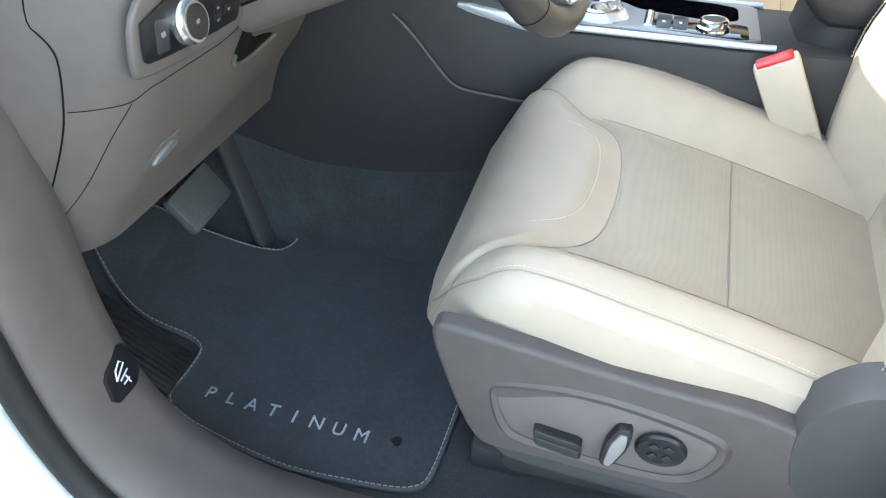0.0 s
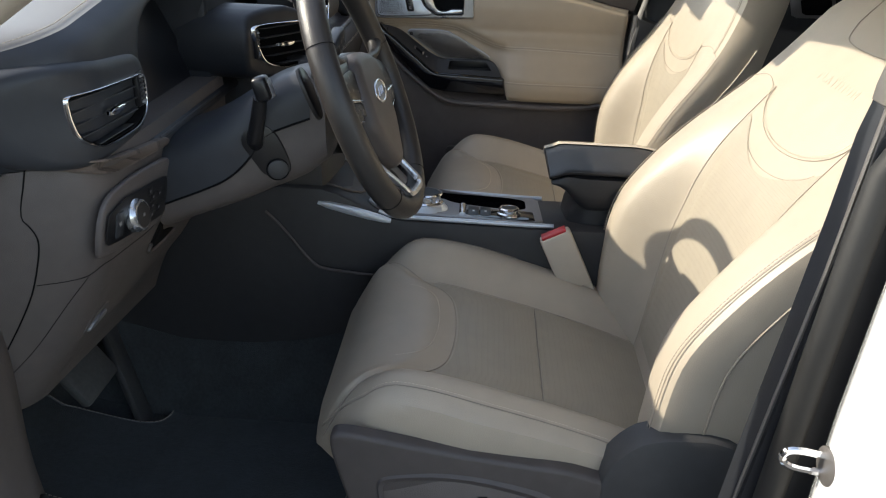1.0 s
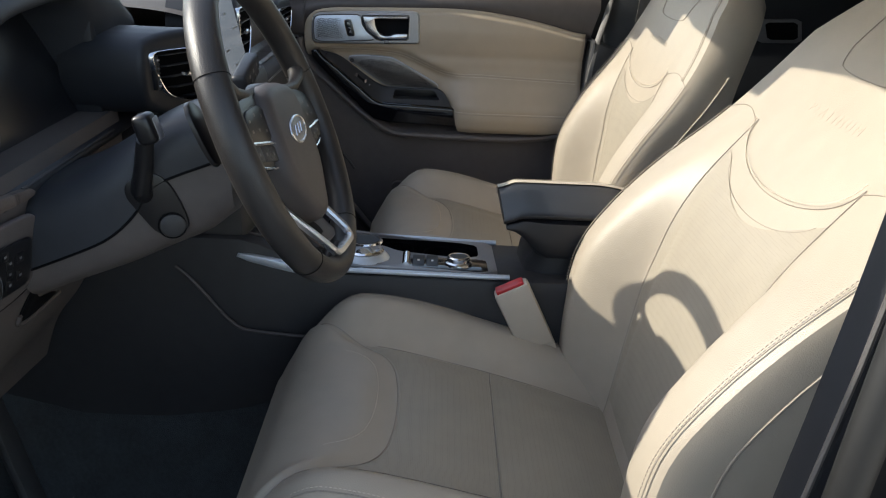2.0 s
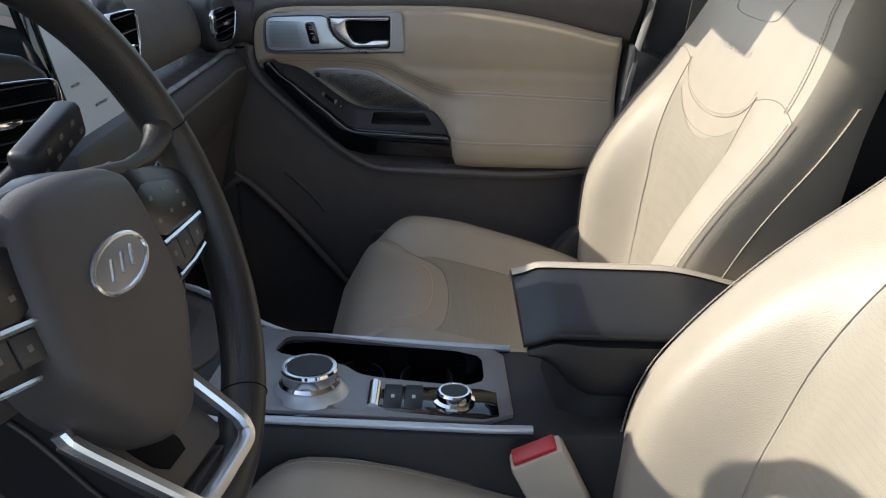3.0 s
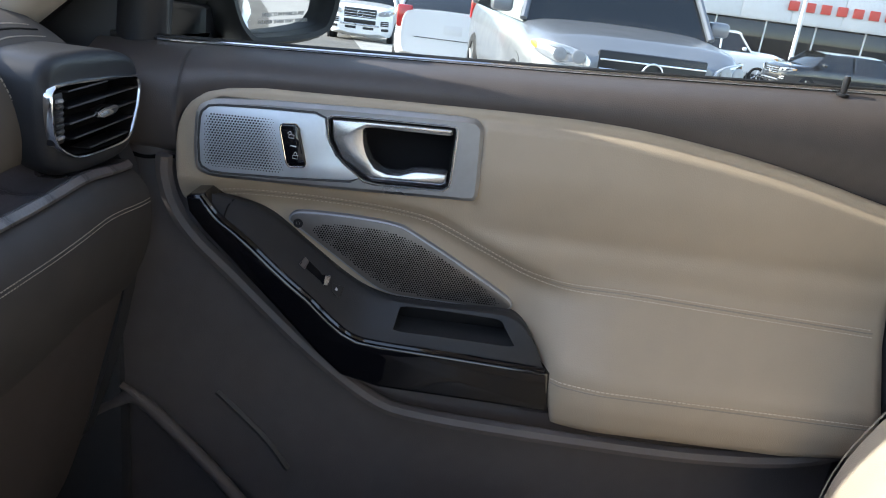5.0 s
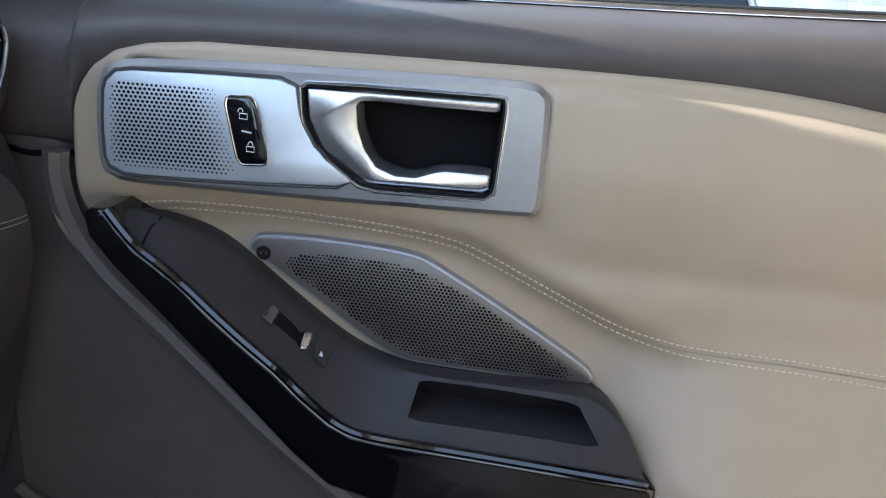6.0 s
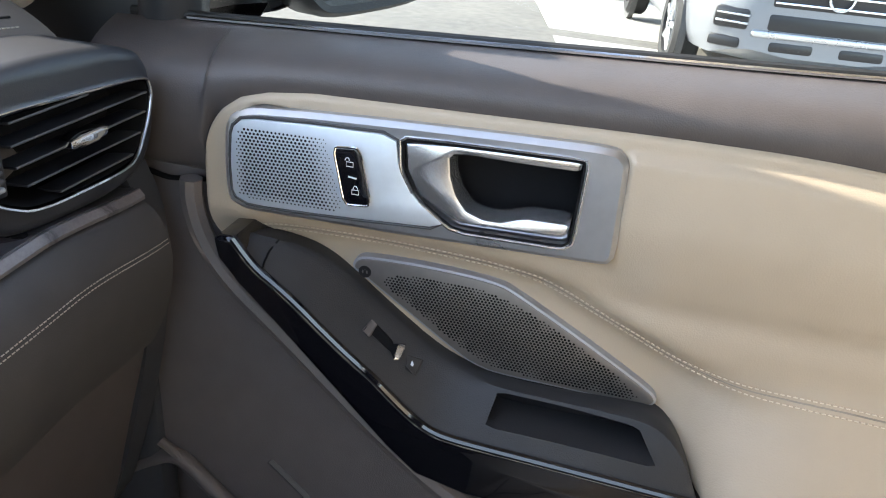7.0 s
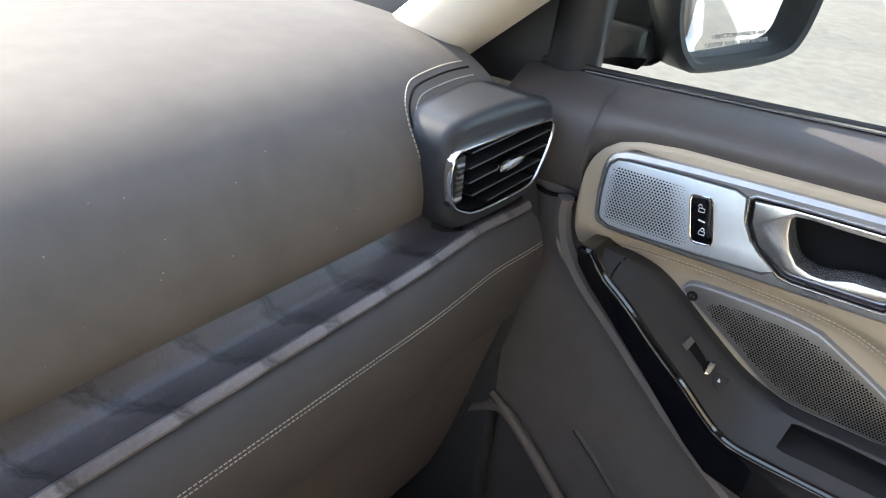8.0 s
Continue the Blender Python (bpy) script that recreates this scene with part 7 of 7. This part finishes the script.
part("post_seal", tube([(-0.838, -0.500, 0.40), (-0.838, -0.520, 0.82), (-0.838, -0.530, 1.02), (-0.828, -0.547, 1.22), (-0.79, -0.655, 1.42), (-0.74, -0.755, 1.60)], 0.015, 10), RUBBER, car, "black rubber door seal")
st = part("striker_plate", lathe([(0.0, 0), (0.019, 0), (0.019, 0.003), (0.016, 0.004), (0.0, 0.004)], (-0.905, -0.534, 0.960), (0, 1, 0), 24), GREY_METAL, car, "round striker base")
part("striker_loop", tube(chaikin([(-0.900, -0.532, 0.968), (-0.897, -0.500, 0.972), (-0.896, -0.492, 0.962), (-0.896, -0.500, 0.950), (-0.900, -0.532, 0.948)], 2, False), 0.0038, 8), CHROME, st)
# the driver's door stands open, hinged at the front post
open_door = thing("driver_door", (-0.93, 0.46, 0.40), "white driver door standing wide open", "car door")
swing = Matrix.Translation((-0.93, 0.46, 0.0)) @ Matrix.Rotation(radians(-70), 4, "Z")
for nm, size, at, mat, lab in (("outer_skin", (0.05, 1.05, 0.85), (-0.04, -0.53, 0.78), WHITE_PAINT, "white outer skin"), ("inner_panel", (0.06, 1.0, 0.72), (0.02, -0.53, 0.78), DOOR_PLASTIC, "brown inner trim"), ("cream_insert", (0.02, 0.70, 0.24), (0.055, -0.58, 1.02), LEATHER_DOOR, "cream vinyl insert")):
    bm = box(size, at, 0.02)
    bmesh.ops.transform(bm, matrix=swing, verts=bm.verts)
    part(nm, bm, mat, open_door, lab)
# passenger belt with guide
belt = thing("seat_belt", (0.80, -0.76, 0.9), "grey seat belt on the passenger side pillar", "seat belt")
rows = []
for x, y0, y1, z in ((0.660, -0.800, -0.755, 1.62), (0.700, -0.785, -0.740, 1.48), (0.730, -0.770, -0.725, 1.36), (0.742, -0.757, -0.715, 1.25), (0.748, -0.747, -0.708, 1.12), (0.755, -0.74, -0.70, 0.90), (0.758, -0.735, -0.695, 0.60)):
    rows.append([(x, y0, z), (x, y1, z), (x + 0.002, y1, z), (x + 0.002, y0, z)])
part("webbing", loft(rows, True, True), WEBBING, belt, "grey belt webbing")
part("belt_tongue", box((0.022, 0.052, 0.050), (0.744, -0.722, 1.112), 0.008), PILLAR_EDGE, belt, "grey belt guide")
part("pillar_step", prism(chaikin([(-0.603, 1.128), (-0.692, 1.094), (-0.700, 0.90), (-0.700, 0.45), (-0.575, 0.45), (-0.594, 1.03)], 1, cut=0.06), lambda y, z, h: (0.80 - h, y, z), 0.084, 0.010), CHARCOAL, car, "charcoal step of the lower pillar trim")
part("pillar_edge", loft([[(x + 0.004, y - 0.012, z), (x - 0.002, y - 0.008, z), (x - 0.001, y, z), (x + 0.010, y + 0.003, z)] for x, y, z in ((0.776, -0.646, 1.228), (0.748, -0.632, 1.18), (0.7205, -0.613, 1.128), (0.714, -0.602, 1.06), (0.713, -0.598, 1.02))]), PILLAR_EDGE, car, "grey front edge of the pillar trim", angle=60)
part("rear_floor_box", box((1.4, 0.9, 0.25), (0, -1.5, 0.60), 0.05), CHARCOAL, car)
part("rear_door_panel", box((0.06, 1.2, 0.80), (0.82, -1.50, 0.855), 0.02), VENT_DARK, car, "dark rear door trim")
part("rear_handle_plate", prism(chaikin([(-1.030, 1.190), (-1.155, 1.196), (-1.170, 1.134), (-1.050, 1.130)], 1, cut=0.12), lambda y, z, h: (0.792 - h, y, z), 0.008, 0.003), SILVER_DARK, car, "grey rear door handle plate")
part("rear_handle_cup", prism(chaikin([(-1.060, 1.183), (-1.145, 1.187), (-1.155, 1.143), (-1.075, 1.140)], 1, cut=0.12), lambda y, z, h: (0.785 - h, y, z), 0.004, 0.001), HOLE, car)
for sx in (-1, 1):
    part("rear_side_glass", loft([[(sx * 0.835, -0.90, 1.24), (sx * 0.74, -0.92, 1.68)], [(sx * 0.835, -2.2, 1.24), (sx * 0.74, -2.2, 1.68)]]), GLASS_DARK, car, "dark tinted rear side glass")
part("rear_glass", loft([[(-0.80, -2.2, 1.14), (-0.74, -2.2, 1.70)], [(0.80, -2.2, 1.14), (0.74, -2.2, 1.70)]]), GLASS_DARK, car, "dark tinted rear glass")
part("rear_door_panel", box((0.06, 1.3, 0.80), (-0.82, -1.45, 0.855), 0.02), VENT_DARK, car)


# ---------------------------------------------------------------- outside
def vehicle(name, label, at, heading, length, width, height, paint, cab=(0.22, 0.34, 0.78, 0.97), bonnet=0.60, bed=False, faces="front"):
    """A parked vehicle; its nose points along heading (degrees from +x)."""
    v = thing(name, (at[0], at[1], at[2]), label, "car")
    m = Matrix.Translation(at) @ Matrix.Rotation(radians(heading), 4, "Z")
    L, w, H = length, width / 2, height

    def P(s, y, z):
        # s from 0 at the nose to 1 at the tail
        return m @ Vector((L / 2 - s * L, y, z))

    zt = [(0.0, 0.50 * H), (0.015, bonnet * H - 0.10), (0.06, bonnet * H), (cab[0], bonnet * H + 0.07), (1.0, bonnet * H + 0.10)]
    if bed:
        zt = [(0.0, 0.50 * H), (0.015, bonnet * H - 0.08), (0.06, bonnet * H), (cab[0], bonnet * H + 0.05), (cab[3], bonnet * H + 0.05), (1.0, bonnet * H + 0.03)]
    rows = []
    for k in range(57):
        s = k / 100 if k < 16 else lerp(0.15, 1.0, (k - 15) / 41)
        ww = w * table(s, [(0, 0.60), (0.01, 0.72), (0.03, 0.85), (0.08, 0.95), (0.14, 0.99), (0.2, 1.0), (0.9, 1.0), (0.98, 0.95), (1.0, 0.88)])
        z = table(s, zt)
        b = table(s, [(0, 0.34), (0.04, 0.26), (0.9, 0.28), (1.0, 0.42)])
        ring = [(-ww * 0.9, b), (-ww * 0.99, b + 0.15), (-ww, (b + z) / 2), (-ww * 0.97, z - 0.10), (-ww * 0.86, z - 0.01), (-ww * 0.4, z + 0.02), (ww * 0.4, z + 0.02), (ww * 0.86, z - 0.01), (ww * 0.97, z - 0.10), (ww, (b + z) / 2), (ww * 0.99, b + 0.15), (ww * 0.9, b)]
        rows.append([P(s, y, zz) for y, zz in chaikin(ring, 1)])
    part("body", loft(rows, True, True), paint, v)
    # greenhouse
    base = bonnet * H + 0.05
    rows = []
    for s, k in ((cab[0], 0.0), (cab[1], 1.0), ((cab[1] + cab[2]) / 2, 1.04), (cab[2], 1.0), (cab[3], 0.0)):
        top = base + (H - base) * k
        wt = w * (0.93 - 0.20 * k)
        rows.append([P(s, y, z) for y, z in ((-w * 0.93, base - 0.03), (-wt, max(base - 0.02, top - 0.05)), (-wt * 0.85, max(base - 0.01, top)), (wt * 0.85, max(base - 0.01, top)), (wt, max(base - 0.02, top - 0.05)), (w * 0.93, base - 0.03))])
    part("greenhouse", loft(rows, True, True), GLASS_DARK, v, "dark tinted windows")
    rf = []
    for s in (cab[1] - 0.02, (cab[1] + cab[2]) / 2, cab[2] + 0.02):
        rf.append([P(s, y * w * 0.68, H + z) for y, z in ((-1.06, -0.06), (-1.0, 0.0), (0, 0.05), (1.0, 0.0), (1.06, -0.06))])
    part("roof", loft(rf), paint, v)
    for s in (-1, 1):
        for sa, sb, k in ((cab[0], cab[1], 0), (cab[2], cab[3], 1)):
            a = P(sa, s * w * 0.93, base) if k == 0 else P(sb, s * w * 0.93, base)
            b = P(cab[1] if k == 0 else cab[2], s * w * 0.74, H)
            part("roof_post", tube([a, b], 0.035, 8), paint, v)
        c = (cab[1] + cab[2]) / 2
        part("roof_post", tube([P(c, s * w * 0.945, base), P(c, s * w * 0.75, H)], 0.04, 8), paint, v)
        part("side_mirror", box((0.16, 0.20, 0.14), tuple(P(cab[0] + 0.06, s * (w + 0.10), base + 0.10)), 0.04, m.to_3x3()), paint, v)
        # lamps
        def nose(a, b, h, s=s):
            q = table(abs(a) / w, [(0.0, 0.0), (0.58, 0.001), (0.72, 0.011), (0.85, 0.031), (0.95, 0.082), (0.99, 0.14), (1.0, 0.2)])
            return tuple(P(q + 0.25 * max(0.0, b - (bonnet * H - 0.14)) / L - h / L, a, b))

        zl = bonnet * H
        lamp = chaikin([(s * w * 0.52, zl - 0.235), (s * w * 0.535, zl - 0.135), (s * w * 0.66, zl - 0.085), (s * w * 0.82, zl - 0.060), (s * w * 0.945, zl - 0.060), (s * w * 0.960, zl - 0.120), (s * w * 0.90, zl - 0.190), (s * w * 0.72, zl - 0.225)], 2)
        hl = part("headlamp", prism(lamp, nose, 0.03, 0.012), LAMP_LENS, v, "clear swept headlamp")
        mark = chaikin([(s * w * 0.925, zl - 0.085), (s * w * 0.958, zl - 0.085), (s * w * 0.960, zl - 0.120), (s * w * 0.925, zl - 0.150)], 1)
        part("indicator", prism(mark, lambda a, b, h: nose(a, b, h + 0.026), 0.008, 0.002), AMBER, hl, "amber indicator")
        for q in (0.64, 0.78):
            part("lamp_bowl", lathe([(0.050, 0), (0.055, 0.010), (0.040, 0.016), (0, 0.006)], nose(s * w * q, zl - 0.150, 0.027), m.to_3x3() @ Vector((1, s * 0.2, 0.1)), 20), SILVER_DARK, hl)
        part("tail_lamp", box((0.10, 0.24, 0.34), tuple(P(0.985, s * w * 0.84, bonnet * H - 0.02)), 0.03, m.to_3x3()), TAIL_RED, v, "red tail lamp")
        for q in (0.19, 0.79):
            r = 0.36 if H > 1.6 else 0.32
            ax = (m.to_3x3() @ Vector((0, s, 0)))
            wl = part("wheel", lathe([(r * 0.62, -0.11), (r * 0.9, -0.115), (r, -0.08), (r, 0.08), (r * 0.9, 0.115), (r * 0.66, 0.11), (r * 0.64, 0.06), (r * 0.64, -0.1)], P(q, s * (w - 0.10), r), ax, 28), TYRE, v, "black tyre")
            part("rim", lathe([(r * 0.65, 0.06), (r * 0.62, 0.085), (r * 0.58, 0.07), (r * 0.2, 0.05), (r * 0.12, 0.075), (0, 0.075)], P(q, s * (w - 0.10), r), ax, 28), ALLOY, wl, "silver alloy rim")
            sp = bmesh.new()
            for j in range(5):
                aa = 2 * math.pi * j / 5
                e = m.to_3x3() @ Vector((math.cos(aa), 0, math.sin(aa)))
                c0 = P(q, s * (w - 0.10), r) + ax * 0.085
                tube([c0 + e * r * 0.1, c0 + e * r * 0.6], 0.028, 6, bm=sp)
            part("spokes", sp, ALLOY, wl)
            part("wheel_arch", lathe([(r * 1.05, 0.02), (r * 1.16, 0.035), (r * 1.16, -0.02)], P(q, s * (w - 0.045), r), ax, 28), CHARCOAL, v)
    gr = part("grille", box((0.05, w * 0.95, 0.26), tuple(P(0.004, 0, bonnet * H - 0.20)), 0.03, m.to_3x3()), SATIN_BLACK, v, "dark front grille")
    for k in range(3):
        part("grille_bar", box((0.02, w * 0.92, 0.018), tuple(P(-0.003, 0, bonnet * H - 0.29 + 0.075 * k)), 0.008, m.to_3x3()), CHROME, gr)
    bc = P(-0.006, 0, bonnet * H - 0.22)
    part("grille_badge", tube([bc + m.to_3x3() @ Vector((0.0, 0.085 * math.cos(a), 0.085 * math.sin(a))) for a in [2 * math.pi * k / 28 for k in range(28)]], 0.009, 8, closed=True), SATIN_CHROME, gr, "plain chrome ring badge")
    part("bumper_intake", box((0.05, w * 0.95, 0.13), tuple(P(0.004, 0, bonnet * H - 0.43)), 0.03, m.to_3x3()), SATIN_BLACK, v, "dark lower intake")
    part("bumper_lip", box((0.07, w * 1.15, 0.05), tuple(P(0.002, 0, bonnet * H - 0.515)), 0.02, m.to_3x3(), segments=3), ALLOY, v, "bright bumper lip")
    for s in (-1, 1):
        turn = m.to_3x3() @ Matrix.Rotation(s * 0.42, 3, "Z")
        part("lower_slot", box((0.05, w * 0.34, 0.085), tuple(P(0.004, s * w * 0.26, bonnet * H - 0.60)), 0.03, m.to_3x3()), SATIN_BLACK, v)
        fg = part("fog_intake", box((0.06, w * 0.26, 0.15), tuple(P(0.014, s * w * 0.72, bonnet * H - 0.43)), 0.03, turn), SATIN_BLACK, v, "dark intake with bright fins")
        for k in range(2):
            part("intake_bar", box((0.04, w * 0.24, 0.016), tuple(P(0.0085, s * w * 0.72, bonnet * H - 0.455 + 0.055 * k)), 0.006, turn), ALLOY, fg)
        part("lower_slot", box((0.05, w * 0.24, 0.08), tuple(P(0.016, s * w * 0.74, bonnet * H - 0.60)), 0.025, turn), SATIN_BLACK, v)
    part("plate", box((0.02, 0.30, 0.15), tuple(P(0.998, 0, 0.85)), 0.005, m.to_3x3()), WHITE_PRINT, v, "blank plate")
    part("rear_window", box((0.03, w * 1.3, 0.01), tuple(P(0.999, 0, 0.7)), 0.004, m.to_3x3()), SATIN_BLACK, v)
    return v


# a paler ground patch between the cars, painted where the sun falls
rows = []
for k in range(15):
    x = 2.2 + 2.0 * k
    y1 = table(x, [(2.2, -0.55), (5.9, 0.13), (7.7, 0.50), (9.8, 0.85), (30, 4.6)])
    rows.append([(x, -14, gz(x) - 0.02), (x, -14, gz(x) + 0.008), (x, y1, gz(x) + 0.008), (x, y1, gz(x) - 0.02)])
part_ob = part("pavement", loft(rows), SUNLIT_PATCH)
tagged(part_ob, "pale ground patch painted as sunlit beside the darker asphalt", "pavement", kind="structure")
vehicle("suv", "silver SUV parked facing the open window", (8.76, -1.28, gz(8.78)), 187.5, 4.8, 1.93, 1.80, SILVER_PAINT, bonnet=0.560)
vehicle("suv", "white SUV parked with its tail towards the window", (14.8, 0.35, gz(14.8)), 4, 4.6, 1.85, 1.68, WHITE_PAINT, bonnet=0.60)
vehicle("suv", "white SUV parked far down the row", (25.0, 3.2, gz(25)), 182, 4.8, 1.95, 1.78, WHITE_PAINT, bonnet=0.62)
vehicle("pickup_truck", "white pickup truck parked across the lot", (34.0, -10.2, gz(34)), 268, 5.8, 2.0, 1.95, WHITE_PAINT, cab=(0.26, 0.36, 0.60, 0.66), bonnet=0.62, bed=True)
vehicle("sedan", "black sedan parked across the lot", (29.0, -13.2, gz(29)), 100, 4.7, 1.85, 1.46, BLACK_PAINT, bonnet=0.64)

isl = prism(chaikin([(1.5, -16.5), (1.7, -14.4), (2.3, -13.5), (2.8, -14.2), (2.9, -16.5)], 2), lambda a, b, h: (a, b, h), 0.14, 0.03)
tagged(part("kerb_island", isl, KERB_RED), "red painted concrete kerb island on the asphalt", "kerb")
bol = thing("bollard", (33.0, -13.2, gz(33)), "yellow painted round lamp pole base", "bollard")
part("base", lathe([(0.33, 0), (0.33, 0.80), (0.30, 0.86), (0.0, 0.88)], (33.0, -13.2, gz(33)), (0, 0, 1), 24), YELLOW, bol)
lp = thing("lamp_pole", (33.0, -13.2, gz(33) + 0.88), "tall white lamp pole on a yellow base", "lamp pole")
part("pole", lathe([(0.09, 0), (0.06, 8), (0, 8)], (33.0, -13.2, gz(33) + 0.88), (0, 0, 1), 14), FACADE, lp)

bld = thing("dealership_building", (75, -42, gz(75)), "white panelled showroom with dark glass front and red sign", "building")


def building():
    z0 = gz(75)
    part("wall", box((10, 70, 6), (81, -46, z0 + 6.4), 0.05), FACADE, bld, "white panelled upper wall")
    part("glass_front", box((9, 68, 3.4), (81, -46, z0 + 1.7), 0.02), GLASS_DARK, bld, "dark glass shop front")
    for k in range(15):
        part("mullion", box((0.15, 0.12, 3.4), (76.45, -79 + 4.7 * k, z0 + 1.7), 0.01), FACADE, bld)
    for k in range(14):
        part("wall_panel", box((0.08, 4.6, 2.9), (75.96, -78.6 + 4.7 * k, z0 + 4.95), 0.02), FACADE, bld)
        part("wall_panel", box((0.08, 4.6, 2.9), (75.96, -78.6 + 4.7 * k, z0 + 7.9), 0.02), FACADE, bld)
    for k in range(7):
        part("sign_letter", box((0.15, 0.95, 0.85), (75.80, -29.2 - 1.5 * k, z0 + 5.0), 0.05), SIGN_RED, bld, "red block sign")


building()
